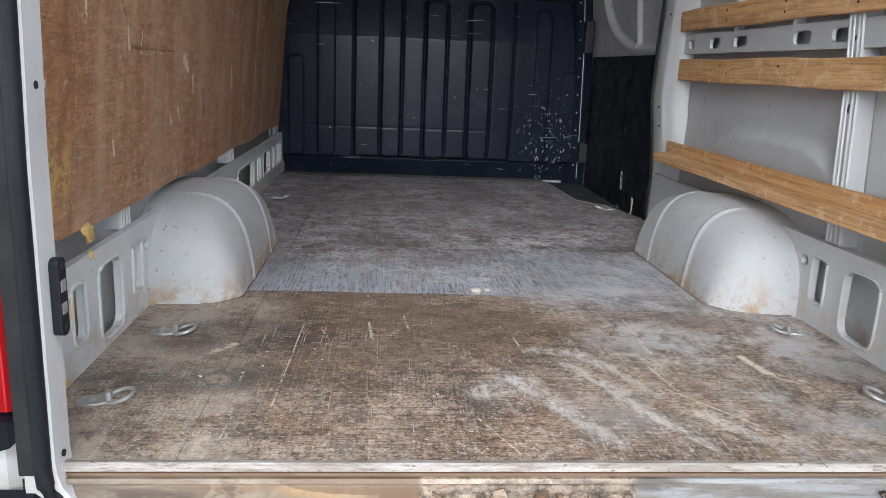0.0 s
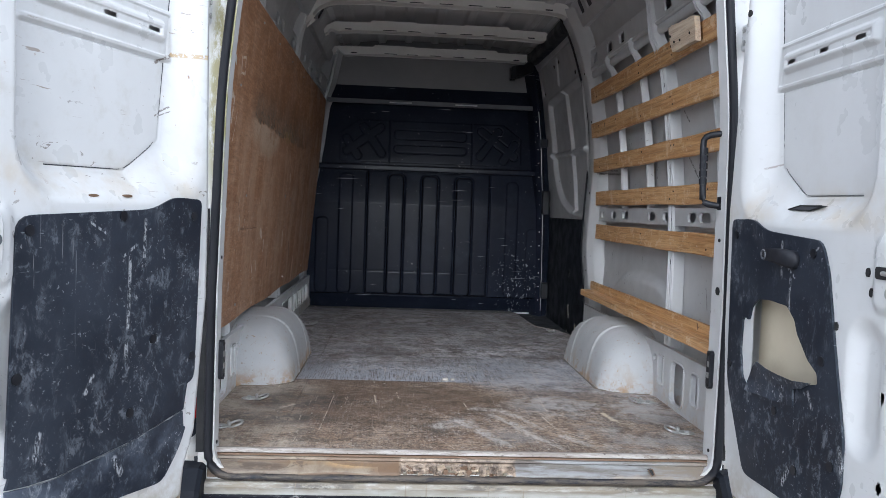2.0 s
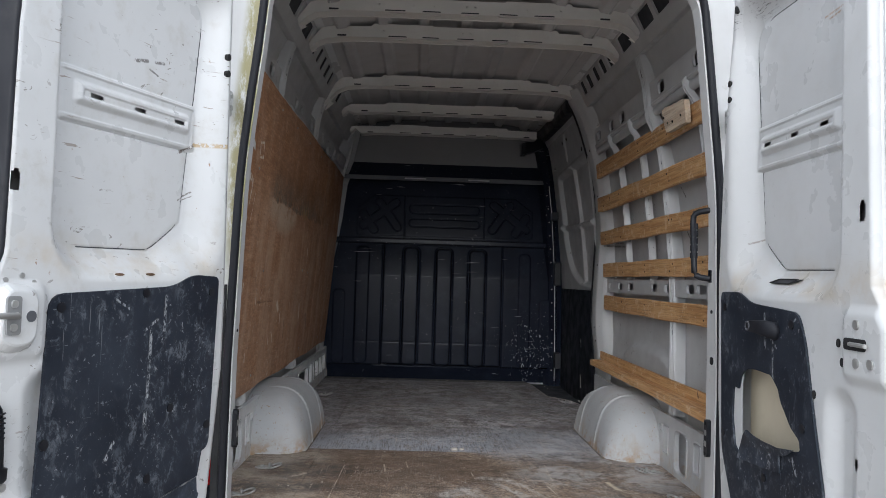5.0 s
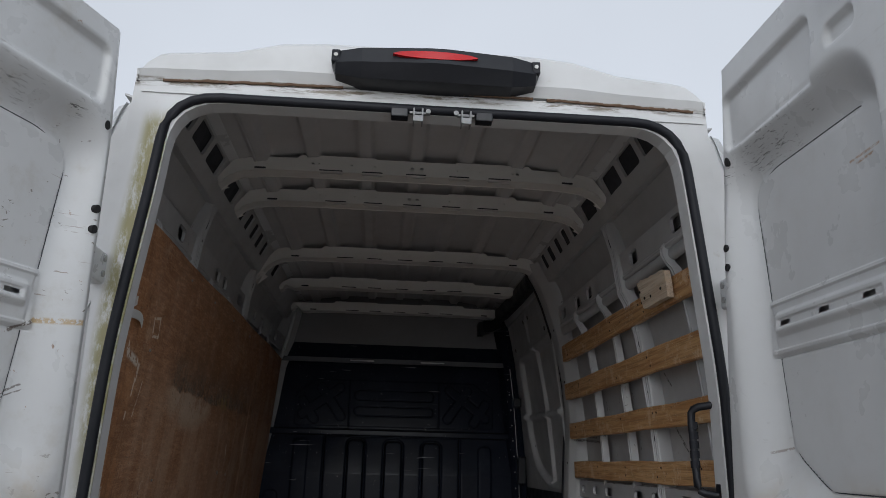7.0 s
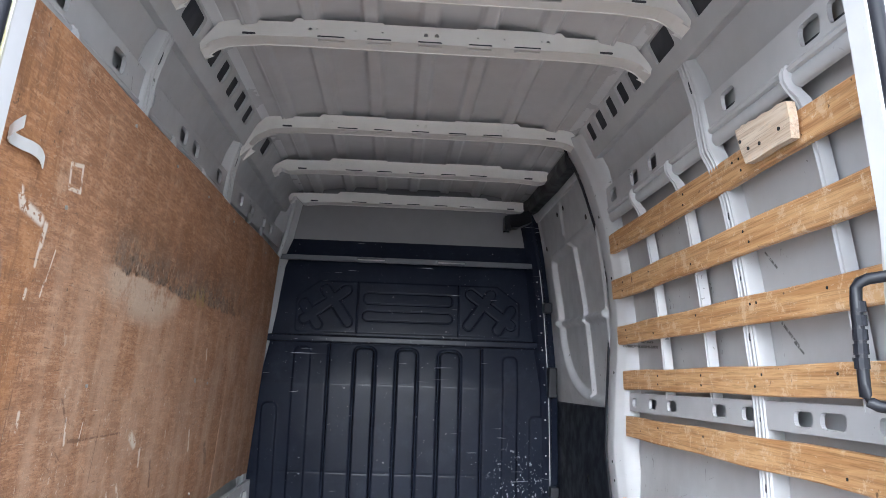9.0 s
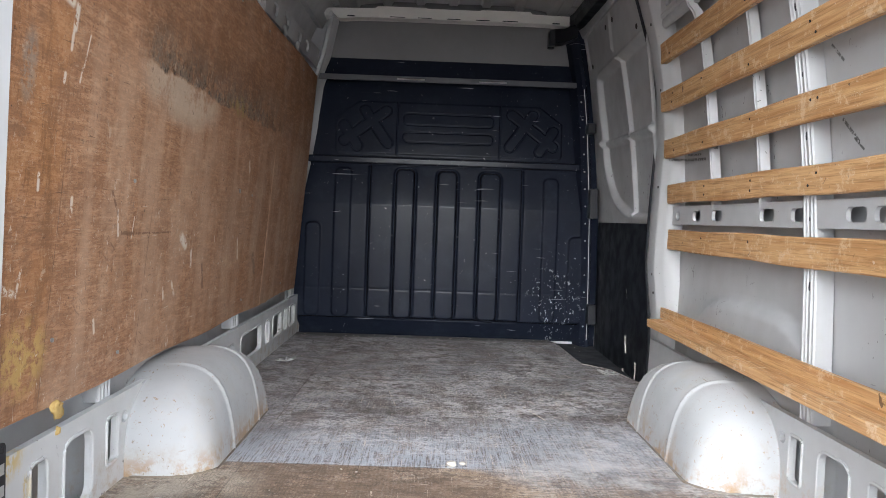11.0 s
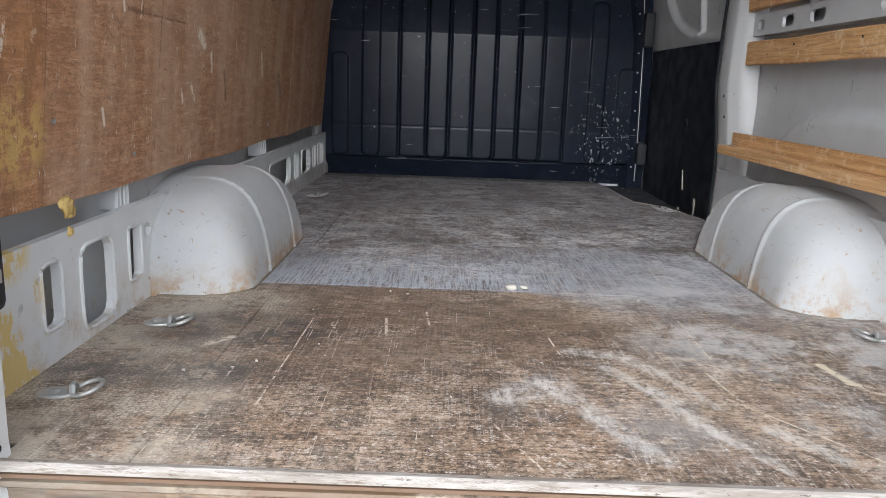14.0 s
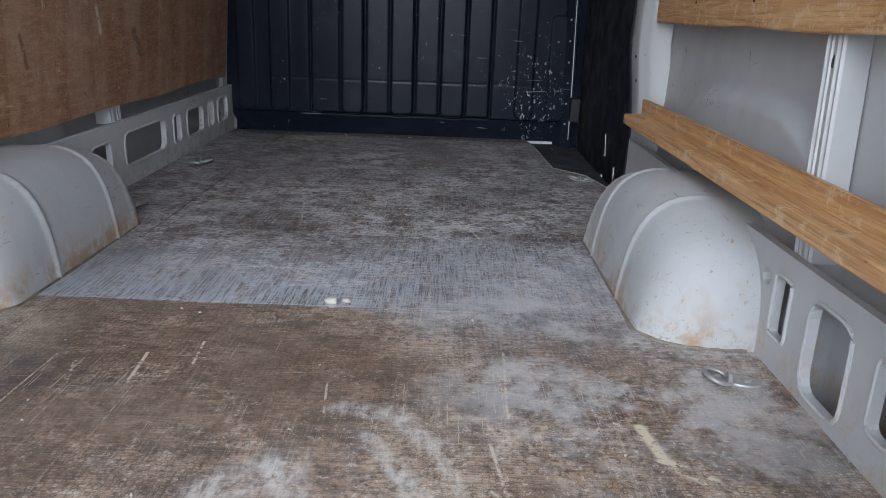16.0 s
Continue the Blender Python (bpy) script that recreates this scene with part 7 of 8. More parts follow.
loft(bm, [[at_left(u + w * math.cos(k), v, h * max(0.0, math.sin(k)) ** 0.7) for k in np.linspace(0, math.pi, 13)] for u, v, w, h in
          ((0.766, 1.213, 0.010, 0.012), (0.766, 1.209, 0.018, 0.022), (0.766, 1.198, 0.023, 0.030), (0.765, 1.17, 0.025, 0.034), (0.763, 1.135, 0.023, 0.036), (0.759, 1.11, 0.019, 0.036), (0.756, 1.088, 0.018, 0.033), (0.754, 1.078, 0.022, 0.028), (0.748, 1.072, 0.029, 0.024), (0.747, 1.048, 0.030, 0.018), (0.747, 1.041, 0.028, 0.008))])
pull = part("pull_handle", bm, PLASTIC, left_door, "black moulded pull handle", True)
bm = bmesh.new()
plate(bm, rounded([(0.772, 1.045), (0.806, 1.048), (0.802, 1.078), (0.775, 1.088)], 0.008), [], at_left, 0.001, 0.006)
part("pull_bracket", bm, STEEL, left_door, "bare metal end of the pull handle")
dot(left_door, at_left, 0.763, 1.022, 0.006, 0.009, DARK, "plug", 0, 0.002)
for k in range(6):
    bm = bmesh.new()
    tube(bm, [at_left(0.748, 1.140 + k * 0.010, 0.029), at_left(0.764, 1.140 + k * 0.010, 0.036), at_left(0.780, 1.140 + k * 0.010, 0.029)], 0.0022, 6)
    part("grip_rib", bm, RUBBER, pull)
for v in (2.085, 2.135):
    dot(left_door, at_left, 0.012, v, 0.009, 0.010, DARK, "hinge_hole", -0.010, 0.002)
    dot(right_door, at_right, -0.012, v - 0.01, 0.009, 0.010, DARK, "hinge_hole", -0.010, 0.002)
dot(left_door, at_left, 0.022, 2.345, 0.008, 0.012, DARK, "hinge_hole", -0.010, 0.002)
dot(right_door, at_right, 0.03, 2.345, 0.008, 0.012, DARK, "hinge_hole", -0.010, 0.002)
for u, v in ((0.30, 1.478), (0.41, 1.476)):
    dot(left_door, at_left, u, v, 0.014, 0.0035, RUST, "drain_slot", -0.012, -0.005)
# thin dark seam round the flat panel of each door, broken by the cross bar
for owner, at, du in ((left_door, at_left, 0.0), (right_door, at_right, -0.015)):
    for run, r in (([(0.535, 2.262), (0.505, 2.285), (0.14, 2.285), (0.066, 2.235), (0.092, 1.972)], 0.07), ([(0.111, 1.832), (0.128, 1.68), (0.143, 1.618), (0.254, 1.543), (0.50, 1.540)], 0.03)):
        curve = [run[0], *rounded(run, r, 8)[9:-9], run[-1]]
        bm = bmesh.new()
        tube(bm, [at(u + du, v, -0.0618) for u, v in curve], 0.0014, 6)
        part("panel_seam", bm, HOLLOW, owner, "dark seam round the flat panel")

# right door: torn lining, hole, latch, knob
bm = bmesh.new()
outline = rounded([(0.115, 0.76), (-0.015, 1.0), (-0.035, 1.475), (0.095, 1.478), (0.165, 1.448), (0.44, 1.432), (0.475, 1.36), (0.514, 1.198), (0.57, 0.99), (0.572, 0.88), (0.52, 0.75), (0.42, 0.77)], [0.03, 0.04, 0.02, 0.03, 0.04, 0.03, 0.02, 0.04, 0.02, 0.03, 0.02, 0.04])
tear = rounded([(0.114, 1.234), (0.15, 1.258), (0.21, 1.263), (0.30, 1.259), (0.34, 1.229), (0.355, 1.197), (0.41, 1.141), (0.452, 1.118), (0.458, 1.092), (0.36, 1.07), (0.115, 1.0), (0.078, 1.028), (0.06, 1.105), (0.064, 1.193), (0.08, 1.20), (0.10, 1.192)], 0.008)
plate(bm, outline, [tear], at_right, 0.001, 0.007)
right_lining = part("lower_lining", bm, PAD, right_door, "black hardboard lining with a torn hole")
bm = bmesh.new()
flap = [(0.108, 0.996), (0.135, 1.043), (0.16, 1.072), (0.188, 1.092), (0.23, 1.083), (0.285, 1.08), (0.36, 1.08), (0.455, 1.094), (0.40, 1.068), (0.366, 1.06), (0.365, 1.015), (0.25, 1.006)]
plate(bm, flap, [], lambda u, v, e: at_right(u, v, e + max(0, v - 1.05) * 0.25), 0.009, 0.013)
part("torn_flap", bm, PAD_WORN, right_lining, "bent torn flap of black hardboard")
bm = bmesh.new()
plate(bm, rect(0.06, 0.54, 0.95, 1.33), [], at_right, -0.054, -0.05)
part("door_cavity", bm, CAVITY, right_door, "beige inside of the outer door skin")
for u, v in ((0.0, 1.43), (0.41, 1.40), (0.47, 1.15), (0.0, 1.05), (0.53, 0.92), (0.27, 0.98), (0.38, 0.86)):
    dot(right_lining, at_right, u, v, 0.012, 0.012, PLASTIC, "clip", 0.006, 0.010)
bm = bmesh.new()
loft(bm, [[at_right(u + 0.016 * math.cos(t) * k, v + 0.016 * math.sin(t) * k, e) for t in np.linspace(0, 2 * math.pi, 13)[:-1]] for u, v, k, e in ((0.325, 1.378, 1.5, 0.006), (0.322, 1.380, 1.45, 0.018), (0.31, 1.384, 1.35, 0.032), (0.28, 1.386, 1.15, 0.040), (0.237, 1.386, 0.95, 0.042), (0.232, 1.386, 0.7, 0.042))])
knob = part("release_knob", bm, RUBBER, right_door, "black plastic release knob", True)
bm = bmesh.new()
part("end_ring", tube(bm, [at_right(0.233 + 0.0115 * math.cos(k), 1.386 + 0.0115 * math.sin(k), 0.043) for k in np.linspace(0, 2 * math.pi, 15)[:-1]], 0.0025, 6, True), RAIL, knob)
bm = bmesh.new()
slit = rounded([(0.205, 1.507), (0.265, 1.517), (0.365, 1.516), (0.31, 1.504)], 0.003)
plate(bm, slit, [], at_right, -0.050, -0.0335)
slot = part("ledge_slot", bm, RAIL, right_door)
bm = bmesh.new()
tube(bm, [at_right(u, v, -0.0325) for u, v in slit], 0.0018, 6, True)
part("rim", bm, DARK, slot)
bm = bmesh.new()
plate(bm, rect(0.655, 0.735, 1.362, 1.388, 0.008), [], at_right, 0.010, 0.015)
mouth = part("latch_mouth", bm, DARK, right_door)
bm = bmesh.new()
tube(bm, [at_right(0.68, 1.375, 0.016), at_right(0.745, 1.375, 0.02)], 0.005, 8)
part("latch_claw", bm, STEEL, mouth)
for u, v in ((0.70, 1.418), (0.70, 1.335), (0.752, 1.338)):
    dot(right_door, at_right, u, v, 0.010, 0.011, STEEL, "rivet", 0.01, 0.016)
for u, v, e in ((0.612, 1.372, 0), (0.628, 1.33, 0.0), (0.49, 1.235, 0), (0.51, 1.24, 0)):
    dot(right_door, at_right, u, v, 0.007, 0.010, DARK, "plug", e, e + 0.003)
bm = bmesh.new()
for u0, u1, v0, v1, e in ((0.535, 0.57, 2.50, 2.575, 0.03), (0.595, 0.63, 2.51, 2.58, 0.03), (0.535, 0.63, 2.545, 2.575, 0.012)):
    plate(bm, rect(u0, u1, v0, v1, 0.01), [], at_right, 0.0, e)
top_latch = part("top_latch", bm, STEEL, right_door, "galvanised top latch")
bm = bmesh.new()
plate(bm, rect(0.60, 0.623, 2.47, 2.52, 0.004), [], at_right, 0.0, 0.012)
part("latch_tongue", bm, PLASTIC, top_latch)


# ---- sill rubble, foam and chips ----
def lumps(name, count, zone, size, material, label, category, parent=None):
    """Small broken lumps in a zone, joined."""
    rng = random.Random(len(name) + count)
    bm = bmesh.new()
    for _ in range(count):
        p = [rng.uniform(a, b) for a, b in zone]
        r = rng.uniform(*size)
        made = bmesh.ops.create_icosphere(bm, subdivisions=1, radius=r)["verts"]
        for v in made:
            v.co *= rng.uniform(0.6, 1.25)
        bmesh.ops.scale(bm, vec=(rng.uniform(0.8, 1.9), 1.0, rng.uniform(0.45, 0.9)), verts=made)
        bmesh.ops.rotate(bm, matrix=Matrix.Rotation(rng.uniform(0, 6), 3, "Z"), verts=made)
        bmesh.ops.translate(bm, vec=p, verts=made)
    ob = part(name, bm, material, parent)
    return ob if parent else tagged(ob, label, category, kind="stuff")


sill = bpy.data.objects["door_sill"]
rng = random.Random(8)
for k in range(60):
    bm = bmesh.new()
    w, h, d = rng.uniform(0.003, 0.011), rng.uniform(0.0015, 0.006), rng.uniform(0.002, 0.005)
    box(bm, -w, w, -d, d, -h, h, 0.001)
    for v in bm.verts:
        v.co += Vector((rng.uniform(-0.003, 0.003), rng.uniform(-0.002, 0.002), rng.uniform(-0.0025, 0.0025)))
    turn = Matrix.Rotation(rng.gauss(0, 0.22), 4, "Y") @ Matrix.Rotation(rng.gauss(0, 0.3), 4, "X")
    bmesh.ops.transform(bm, matrix=Matrix.Translation((rng.uniform(-0.195, 0.145), rng.uniform(-0.032, -0.022), rng.uniform(0.634, 0.663))) @ turn, verts=bm.verts[:])
    part("broken_piece", bm, rng.choice((CREAM, CREAM, CREAM, CREAM, PALE_DIRTY, RUST, RUST, LIP)), sill, "splintered filler")
for x0, x1, z0, z1 in ((-0.165, -0.125, 0.652, 0.667), (0.045, 0.063, 0.630, 0.668), (-0.098, -0.092, 0.632, 0.668), (0.10, 0.125, 0.648, 0.662)):
    bm = bmesh.new()
    box(bm, x0, x1, -0.038, -0.028, z0, z1, 0.002)
    bmesh.ops.subdivide_edges(bm, edges=bm.edges[:], cuts=2)
    for v in bm.verts:
        v.co += Vector((noise.noise(v.co * 150) * 0.005, noise.noise(v.co * 170 + Vector((3, 1, 2))) * 0.004, noise.noise(v.co * 160 + Vector((7, 5, 1))) * 0.005))
    part("filler_bridge", bm, CREAM, sill)
for x0 in (-0.062, 0.012):
    bm = bmesh.new()
    disc(bm, (x0, -0.034, 0.650), (0, -1, 0), 0.009, 0.006, 6)
    part("bolt", bm, RUST, sill, "rusty bolt head")
bm = bmesh.new()
plate(bm, rounded([(0.585, 0.666), (0.600, 0.668), (0.606, 0.653), (0.596, 0.649)], 0.004), [], lambda a, c, d: (a, -0.030 - (0.668 - c) * 0.55 + d, c), -0.0045, 0.006)
part("rust_hole", bm, DARK, sill, "rusted hole in the painted sill")
bm = bmesh.new()
tube(bm, [(a, -0.0345 - (0.668 - c) * 0.55, c) for a, c in ((0.586, 0.666), (0.600, 0.668), (0.606, 0.653), (0.596, 0.649))], 0.0022, 6, True)
part("rust_rim", bm, RUST, sill)
lumps("debris", 44, ((-0.85, 0.70), (3.33, 3.42), (FLOOR_Z + 0.002, FLOOR_Z + 0.005)), (0.0015, 0.006), GRIT, "pale wood chips and dirt along the bulkhead", "debris")
lumps("floor_grit", 110, ((-0.85, 0.85), (0.1, 3.2), (FLOOR_Z + 0.003, FLOOR_Z + 0.005)), (0.001, 0.0035), GRIT, "scattered pale grit and crumbs on the floor", "grit")
for cx, cy, cr in ((0.0, 1.008, 0.017), (0.032, 1.012, 0.011)):
    bm = bmesh.new()
    made = bmesh.ops.create_icosphere(bm, subdivisions=2, radius=cr)["verts"]
    for v in made:
        v.co *= 1 + 0.3 * noise.noise(v.co * 90)
        v.co.z *= 0.45
    bmesh.ops.translate(bm, vec=(cx, cy, FLOOR_Z + 0.007), verts=made)
    tagged(part("filler_chip", bm, GRIT), "white chip of filler lying on the floor", "chip", "floor chips")
for fx0, fy0, fz0, fr in ((-0.897, 0.46, 0.982, 0.017), (-0.90, 0.475, 0.970, 0.013), (-0.895, 0.46, 0.932, 0.009)):
    bm = bmesh.new()
    made = bmesh.ops.create_icosphere(bm, subdivisions=3, radius=fr)["verts"]
    for v in made:
        v.co *= 1 + 0.9 * noise.noise(v.co * 90) + 0.4 * noise.noise(v.co * 260)
        v.co.x *= 0.5
    bmesh.ops.translate(bm, vec=(fx0, fy0, fz0), verts=made)
    tagged(part("foam_blob", bm, FOAM, smooth=True), "yellow hardened foam blob under the plywood", "foam", "foam blobs")


# ---- bumper tread ----
def build_tread():
    bumper = bpy.data.objects["rear_bumper"]
    bm = bmesh.new()
    plate(bm, [(0.0155 * math.cos(t + math.pi / 6), 0.0105 * math.sin(t + math.pi / 6)) for t in np.linspace(0, 2 * math.pi, 7)[:-1]], [], lambda a, b, d: (a, b, 0.512 + d), 0.0, 0.005)
    first = part("tread_pad", bm, TREAD, bumper)
    for row in range(5):
        for k in range(44):
            x = -0.76 + k * 0.035 + (0.0175 if row % 2 else 0)
            y = -0.195 - row * 0.021
            if any(abs(x - q) < 0.05 for q in (-0.45, 0.0, 0.45)) or abs(x) > 0.74:
                continue
            ob = first
            if first.matrix_basis.translation.length > 0:
                ob = new("tread_pad", first.data)
                ob.parent, ob.matrix_parent_inverse = bumper, bumper.matrix_basis.inverted()
            ob.matrix_basis = Matrix.Translation((x, y, 0))
    for s in (-1, 1):
        bm = bmesh.new()
        prof = [(-0.02, 0.668), (-0.075, 0.665), (-0.12, 0.61), (-0.16, 0.50), (-0.14, 0.38), (-0.02, 0.36)]
        loft(bm, [[(s * (0.828 + dx), y * k, 0.49 + (z - 0.49) * k) for y, z in prof] for dx, k in ((-0.025, 0.94), (-0.012, 1.0), (0.08, 1.0), (0.12, 0.92), (0.14, 0.7))])
        part("corner", bm, BUMPER, bumper)


build_tread()


# ---- outside: the yard, leaning a little against the van ----
RISE = math.tan(radians(1.9))
TILT = Matrix.Rotation(radians(-1.9), 4, "Y")
LEVEL_X = -1.5


def yard_z(x):
    return RISE * max(x, LEVEL_X) + 0.0175 * max(0.0, LEVEL_X - x)


def lay(ob):
    """Sets a top-level thing on the rising part of the yard."""
    ob.matrix_basis = TILT @ ob.matrix_basis
    return ob


def lay_far(ob):
    """Sets a top-level thing on the far side of the yard, which rises gently away from the van."""
    ob.matrix_basis = Matrix.Translation((LEVEL_X, 0, yard_z(LEVEL_X))) @ Matrix.Rotation(math.atan(0.0175), 4, "Y") @ Matrix.Translation((-LEVEL_X, 0, 0)) @ ob.matrix_basis
    return ob


def build_wheel(x, y, z, r, w, label, group):
    """A wheel whose axle lies along y."""
    wh = thing("wheel", x, y, z, label=label, category="wheel", group=group)

    def ring(rad, yy):
        return [(x + rad * math.cos(t), y + yy, z + rad * math.sin(t)) for t in np.linspace(0, 2 * math.pi, 41)[:-1]]
    bm = bmesh.new()
    loft(bm, [ring(r * 0.60, -w / 2), ring(r * 0.66, -w / 2), ring(r * 0.94, -w / 2), ring(r, -w * 0.38), ring(r, w * 0.38), ring(r * 0.94, w / 2), ring(r * 0.6, w / 2)], True, False)
    part("tyre", bm, TYRE, wh)
    bm = bmesh.new()
    loft(bm, [ring(r * 0.61, -w * 0.48), ring(r * 0.57, -w * 0.52), ring(r * 0.53, -w * 0.40), ring(r * 0.36, -w * 0.22), ring(r * 0.30, -w * 0.30), ring(r * 0.2, -w * 0.5), ring(r * 0.17, -w * 0.56)])
    rim = part("rim", bm, RIM, wh)
    bm = bmesh.new()
    disc(bm, (x, y - w * 0.5, z), (0, 1, 0), r * 0.24, w * 0.25, 20)
    part("hub", bm, TYRE, rim)
    for t in np.linspace(0, 2 * math.pi, 11)[:-1]:
        bm = bmesh.new()
        disc(bm, (x + r * 0.27 * math.cos(t), y - w * 0.42, z + r * 0.27 * math.sin(t)), (0, 1, 0), r * 0.028, w * 0.12, 6)
        part("nut", bm, STEEL, rim)
    return wh


def build_trailer():
    """A box trailer parked askew: built along x with its rear at 0, then turned into place."""
    spot = Matrix.Translation((9.2, 12.0, 0)) @ Matrix.Rotation(math.atan2(-0.9, 0.434), 4, "Z")
    t = thing("lorry_trailer", 0, 0, 0, label="white box trailer of a lorry parked in the yard", category="trailer")
    bm = bmesh.new()
    box(bm, -12, 0, 0, 2.5, 1.5, 3.2, 0.03)
    part("box_body", bm, LORRY, t)
    bm = bmesh.new()
    box(bm, -12, 0.012, -0.012, 2.5, 3.2, 3.40, 0.01)
    part("top_rail", bm, LORRY, t)
    bm = bmesh.new()
    box(bm, -12, 0.012, -0.014, 2.5, 1.46, 1.53, 0.01)
    part("bottom_rail", bm, LORRY, t)
    for k in range(3):
        bm = bmesh.new()
        box(bm, -11.8, -0.1, 0.5 + k * 0.75, 0.62 + k * 0.75, 1.15, 1.46)
        part("chassis_rail", bm, PLASTIC, t, "dark grey chassis rail")
    for x in (-0.5, -1.9, -3.3):
        bm = bmesh.new()
        loft(bm, [[(x + r * math.cos(a), y, 0.58 + r * math.sin(a)) for a in np.linspace(0.05, math.pi - 0.05, 18)] for r, y in ((0.70, 0.0), (0.72, 0.02), (0.72, 0.55), (0.70, 0.55))], False)
        part("mudguard", bm, BUMPER, t, "black plastic mudguard")
    bm = bmesh.new()
    box(bm, -0.95, -0.75, -0.01, 0.02, 1.30, 1.45, 0.01)
    part("side_marker", bm, RUST, t, "amber side marker")
    t.matrix_basis = TILT @ spot
    for x in (-0.5, -1.9, -3.3):
        w = build_wheel(0, 0, 0, 0.56, 0.36, "dusty lorry wheel with steel rim under the trailer", "lorry wheels")
        w.matrix_basis = TILT @ spot @ Matrix.Translation((x, 0.2, 0.56))


build_trailer()


def build_canopy():
    c = thing("loading_canopy", 20, 28, 0, label="grey steel loading canopy of a warehouse", category="canopy")
    bm = bmesh.new()
    box(bm, 16.3, 46, 8, 52, 9.0, 9.7, 0.02)
    part("roof", bm, CANOPY, c)
    for k in range(10):
        bm = bmesh.new()
        box(bm, 16.6, 46, 9 + k * 4.2, 9.3 + k * 4.2, 8.3, 9.0)
        part("beam", bm, CANOPY, c)
    for k in range(4):
        bm = bmesh.new()
        box(bm, 18.5 + k * 5, 18.7 + k * 5, 8, 52, 8.55, 8.75)
        part("purlin", bm, LORRY, c)
    for y in (9, 17.5, 34, 42.5, 51):
        bm = bmesh.new()
        box(bm, 16.7, 17.0, y, y + 0.3, 0, 9.0)
        part("post", bm, CANOPY, c)
    bm = bmesh.new()
    box(bm, 30, 30.4, 8, 52, 0, 9.0)
    part("wall", bm, LORRY, c, "pale warehouse wall")
    for k in range(8):
        bm = bmesh.new()
        box(bm, 29.9, 30.0, 10 + k * 5, 13.6 + k * 5, 4.6, 6.4)
        part("window", bm, PLASTIC, c)
    for y in (14.0, 24.6, 36):
        bm = bmesh.new()
        tube(bm, [(16.5, y, 9.7), (16.5, y, 11.2)], 0.13, 8)
        part("mast", bm, LORRY, c)
        bm = bmesh.new()
        tube(bm, [(16.5, y, 11.1), (16.5, y - 5, 9.75)], 0.035, 6)
        tube(bm, [(16.5, y, 11.1), (16.5, y + 5, 9.75)], 0.035, 6)
        part("stay_cable", bm, LORRY, c)
    lay(c)


build_canopy()


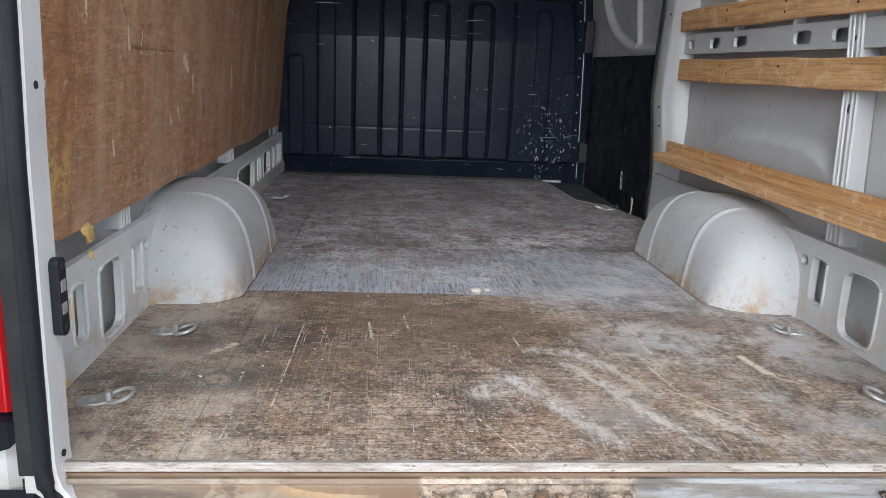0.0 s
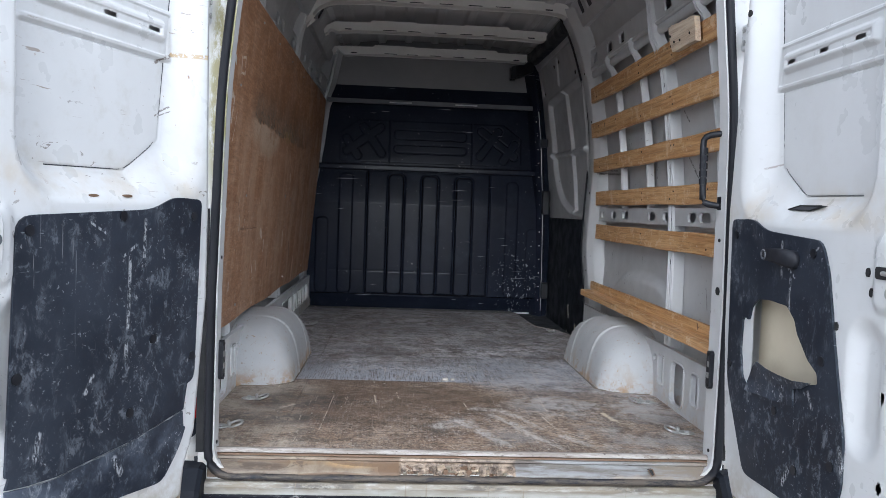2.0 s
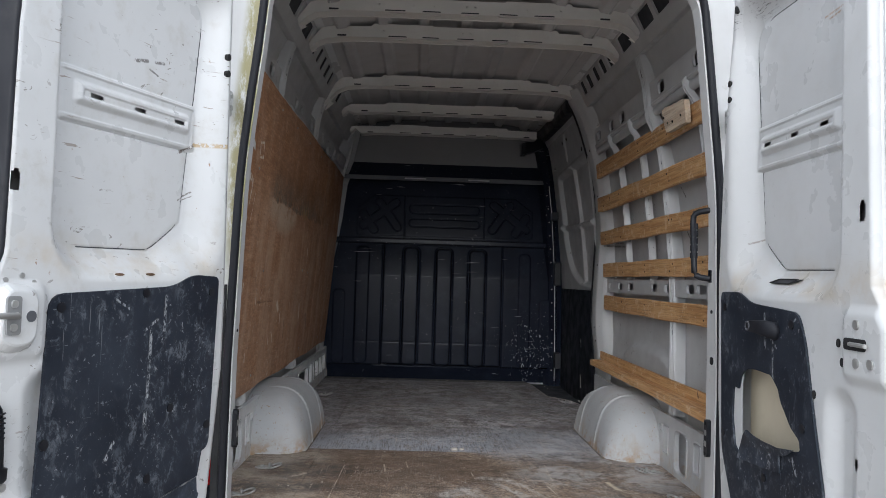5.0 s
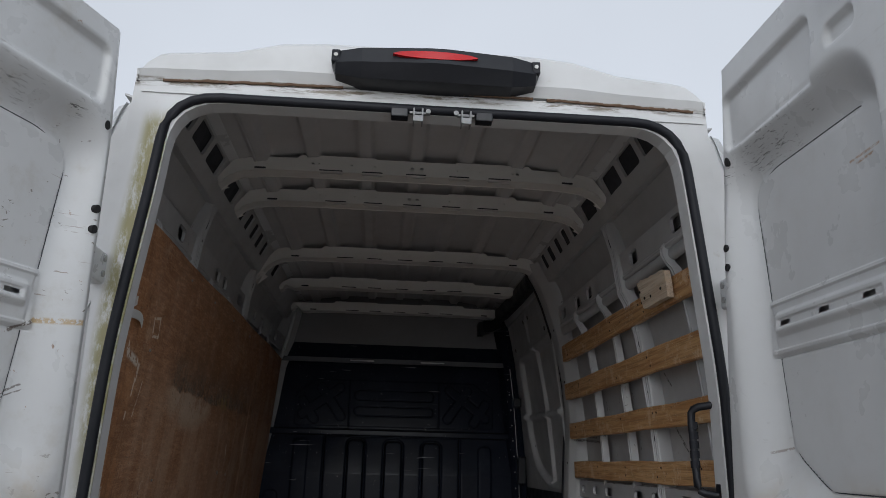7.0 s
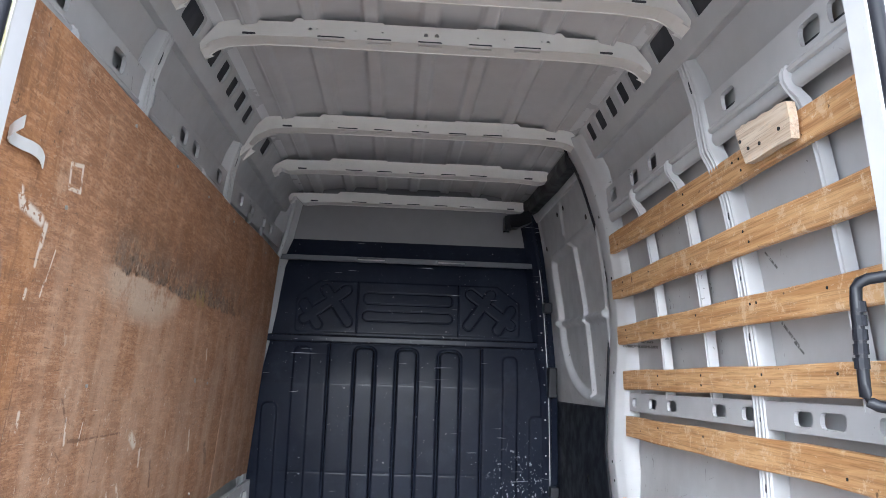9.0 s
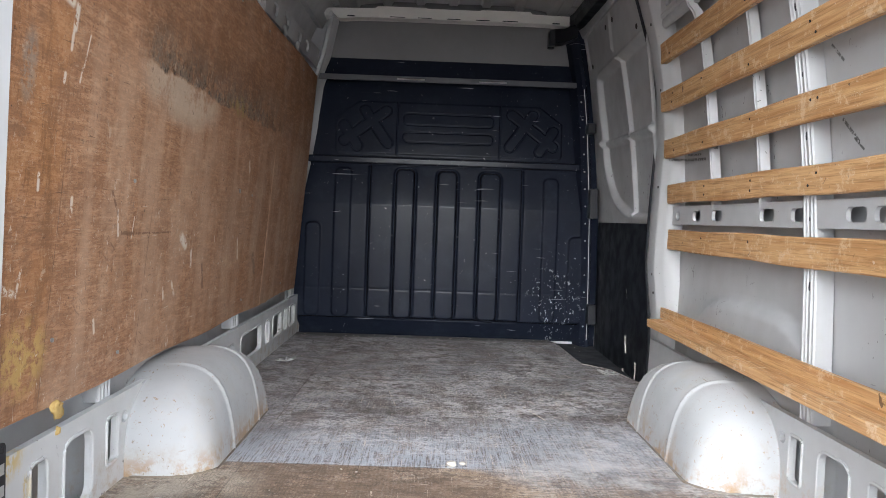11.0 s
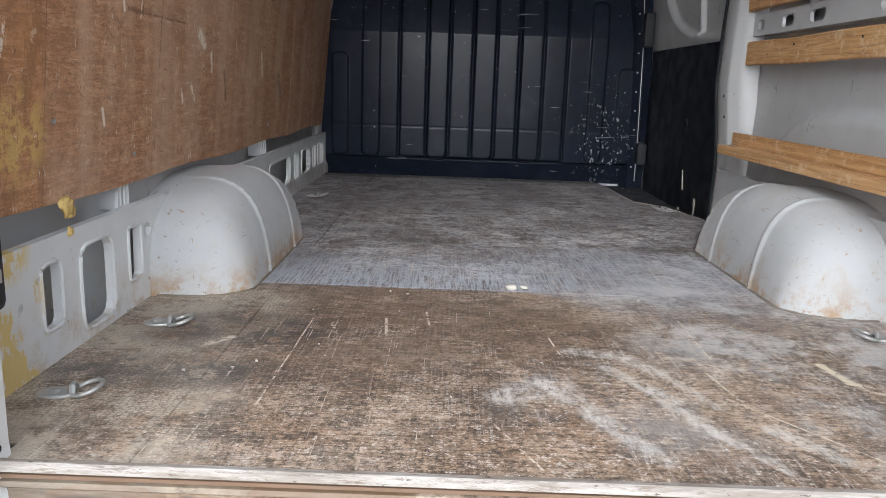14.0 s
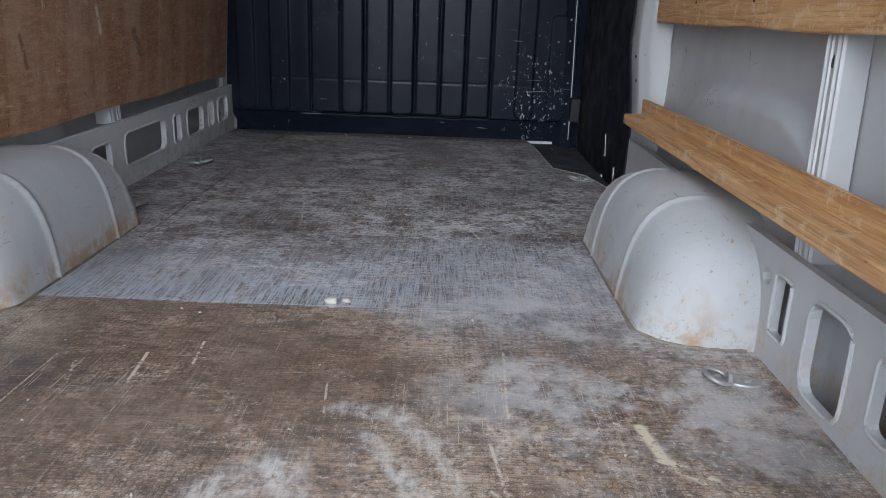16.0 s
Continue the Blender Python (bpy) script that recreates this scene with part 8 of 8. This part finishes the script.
def build_fence():
    f = thing("picket_fence", -26, 44, 0, label="white picket fence at the edge of the yard", category="fence")
    mesh = None
    for k in range(70):
        x = -36 + k * 0.3
        if mesh is None:
            bm = bmesh.new()
            plate(bm, [(-0.06, 0), (0.06, 0), (0.06, 1.8), (0, 1.92), (-0.06, 1.8)], [], lambda a, c, d: (a, d, c), 0, 0.03)
            first = part("picket", bm, LORRY, f)
            mesh = first.data
            ob = first
        else:
            ob = new("picket", mesh)
            ob.parent = f
            ob.matrix_parent_inverse = f.matrix_basis.inverted()
        ob.matrix_basis = Matrix.Translation((x, 44, 0))
    for z in (0.5, 1.4):
        bm = bmesh.new()
        box(bm, -36, -15, 44.03, 44.08, z, z + 0.1)
        part("fence_rail", bm, LORRY, f)
    lay_far(f)
    g = thing("green_container", -31, 47, 0, label="green steel shipping container behind the fence", category="container")
    bm = bmesh.new()
    box(bm, -37.05, -27.25, 46, 48.4, 0, 2.75, 0.03)
    part("box_body", bm, GREEN, g)
    for k in range(16):
        bm = bmesh.new()
        box(bm, -36.85 + k * 0.6, -36.55 + k * 0.6, 45.96, 46.0, 0.2, 2.6)
        part("rib", bm, GREEN, g)
    lay_far(g)
    v = thing("parked_van", -25.6, 47.5, 0, label="white delivery van parked nose-on behind the fence", category="van")
    bm = bmesh.new()
    loft(bm, [[(-25.6 + w * a, y, z) for a, z in ((-1, z0), (1, z0), (1.0, z1 - 0.25), (0.88, z1 - 0.06), (0.6, z1), (-0.6, z1), (-0.88, z1 - 0.06), (-1.0, z1 - 0.25))] for y, w, z0, z1 in
              ((46.9, 0.90, 0.4, 1.15), (47.1, 0.98, 0.3, 1.28), (47.7, 1.0, 0.3, 1.50), (48.4, 1.0, 0.3, 2.35), (48.9, 1.0, 0.3, 2.62), (52.4, 1.0, 0.3, 2.65))])
    part("body", bm, LORRY, v)
    bm = bmesh.new()
    loft(bm, [[(-25.6 + w, 47.74 + k, 1.53 + h) for w, k, h in ((-0.84, -0.03, 0), (0.84, -0.03, 0), (0.74, 0.52, 0.66), (-0.74, 0.52, 0.66))], [(-25.6 + w, 47.76 + k, 1.50 + h) for w, k, h in ((-0.84, -0.03, 0), (0.84, -0.03, 0), (0.74, 0.52, 0.66), (-0.74, 0.52, 0.66))]])
    part("windscreen", bm, PLASTIC, v, "dark windscreen")
    bm = bmesh.new()
    box(bm, -26.2, -25.0, 46.86, 46.92, 0.72, 0.92, 0.02)
    part("grille", bm, PLASTIC, v)
    for q in (-1, 1):
        bm = bmesh.new()
        box(bm, -25.6 + q * 0.76 - 0.14, -25.6 + q * 0.76 + 0.14, 46.90, 47.0, 0.86, 1.08, 0.04)
        part("headlight", bm, CLEAR, v)
        bm = bmesh.new()
        box(bm, -25.6 + q * 1.18 - 0.10, -25.6 + q * 1.18 + 0.10, 47.9, 48.0, 1.55, 1.95, 0.03)
        part("wing_mirror", bm, PLASTIC, v)
    lay_far(v)
    for q in (-1, 1):
        w = build_wheel(0, 0, 0, 0.34, 0.22, "black tyre and rim of the parked van", "far van wheels")
        w.matrix_basis = Matrix.Translation((-25.6 + q * 0.88, 47.5, 0.34)) @ Matrix.Rotation(radians(90 * q), 4, "Z")
        lay_far(w)
    h = thing("yard_building", -30, 62, 0, label="low pale flat-roofed building beyond the fence", category="building")
    bm = bmesh.new()
    box(bm, -48, -29.2, 60, 70, 0, 5.0, 0.02)
    part("wall", bm, CANOPY, h)
    bm = bmesh.new()
    box(bm, -48.2, -29.0, 59.7, 70.2, 5.0, 5.5, 0.02)
    part("roof_fascia", bm, LORRY, h, "white roof fascia")
    lay_far(h)
    g = thing("gate_post", -16.6, 30, 0, label="white steel gate post of the yard fence", category="gate post")
    bm = bmesh.new()
    box(bm, -16.73, -16.47, 29.9, 30.1, 0.0, 2.3, 0.02)
    part("post", bm, LORRY, g)
    bm = bmesh.new()
    box(bm, -16.76, -16.44, 29.87, 30.13, 2.3, 2.36, 0.01)
    part("cap", bm, LORRY, g)
    lay_far(g)


build_fence()


def build_paving():
    """Rows of paving blocks where the yard is seen, a little uneven."""
    rng = np.random.default_rng(4)
    verts, faces = [], []

    def field(x0, x1, y0, y1, a, b):
        for j, y in enumerate(np.arange(y0, y1, b)):
            for x in np.arange(x0, x1, a):
                px, dz = x + (a / 2 if j % 2 else 0), rng.uniform(0, 0.008)
                k = len(verts)
                for q in (0.0, 1.0):
                    i = 0.004 + 0.006 * q
                    z = -0.03 + q * (0.032 + dz)
                    z += yard_z(px)
                    verts.extend([(px + i, y + i, z), (px + a - i, y + i, z), (px + a - i, y + b - i, z), (px + i, y + b - i, z)])
                faces.extend([(k + 4, k + 5, k + 6, k + 7), (k, k + 1, k + 5, k + 4), (k + 1, k + 2, k + 6, k + 5), (k + 2, k + 3, k + 7, k + 6), (k + 3, k, k + 4, k + 7)])
    field(-14.0, 10.0, -5.0, 15.0, 0.28, 0.18)
    mesh = bpy.data.meshes.new("paving_blocks")
    mesh.from_pydata(verts, [], faces)
    ob = link_mesh("paving_blocks", mesh, BLOCKS)
    tagged(ob, "uneven grey-beige paving blocks of the yard", "paving", kind="stuff")


def block_material():
    m = Nodes("paving_block", 0.8)
    island = m.nodes.new("ShaderNodeNewGeometry").outputs["Random Per Island"]
    c = m.mix(island, (0.27, 0.245, 0.215), (0.46, 0.42, 0.37))
    c = m.mix(times(m, m.ramp(m.noise(1.1, 5, 0.7), 0.42, 0.68), 0.6), c, (0.28, 0.26, 0.235))
    c = m.mix(times(m, m.ramp(m.noise(30, 4, 0.7), 0.5, 0.7), 0.4), c, (0.15, 0.14, 0.13))
    m.bump(m.noise(60, 4), 0.3, 0.003)
    return m.done(c, 0.8)


BLOCKS = block_material()
build_paving()

bm = bmesh.new()
plate(bm, rounded([(4.3, 6.0), (4.9, 7.3), (5.6, 7.0), (6.6, 6.3), (6.9, 4.7), (5.5, 4.3), (4.7, 4.7), (4.35, 5.4)], 0.5, 5), [], lambda a, b, d: (a, b, d), 0.008, 0.012)
puddle = part("puddle", bm, Nodes("puddle_water", 0.03).done((0.05, 0.048, 0.045)))
tagged(puddle, "shallow rain puddle on the paving", "puddle", kind="structure")
lay(puddle)

# the van's own wheels
for wx in (-0.86, 0.86):
    for wy in (1.25,):
        wheel = build_wheel(0, 0, 0, 0.35, 0.22, "black tyre and steel rim of the van", "van wheels")
        wheel.matrix_basis = Matrix.Translation((wx, wy, 0.35 + wx * 0.033)) @ Matrix.Rotation(radians(90 if wx > 0 else -90), 4, "Z")
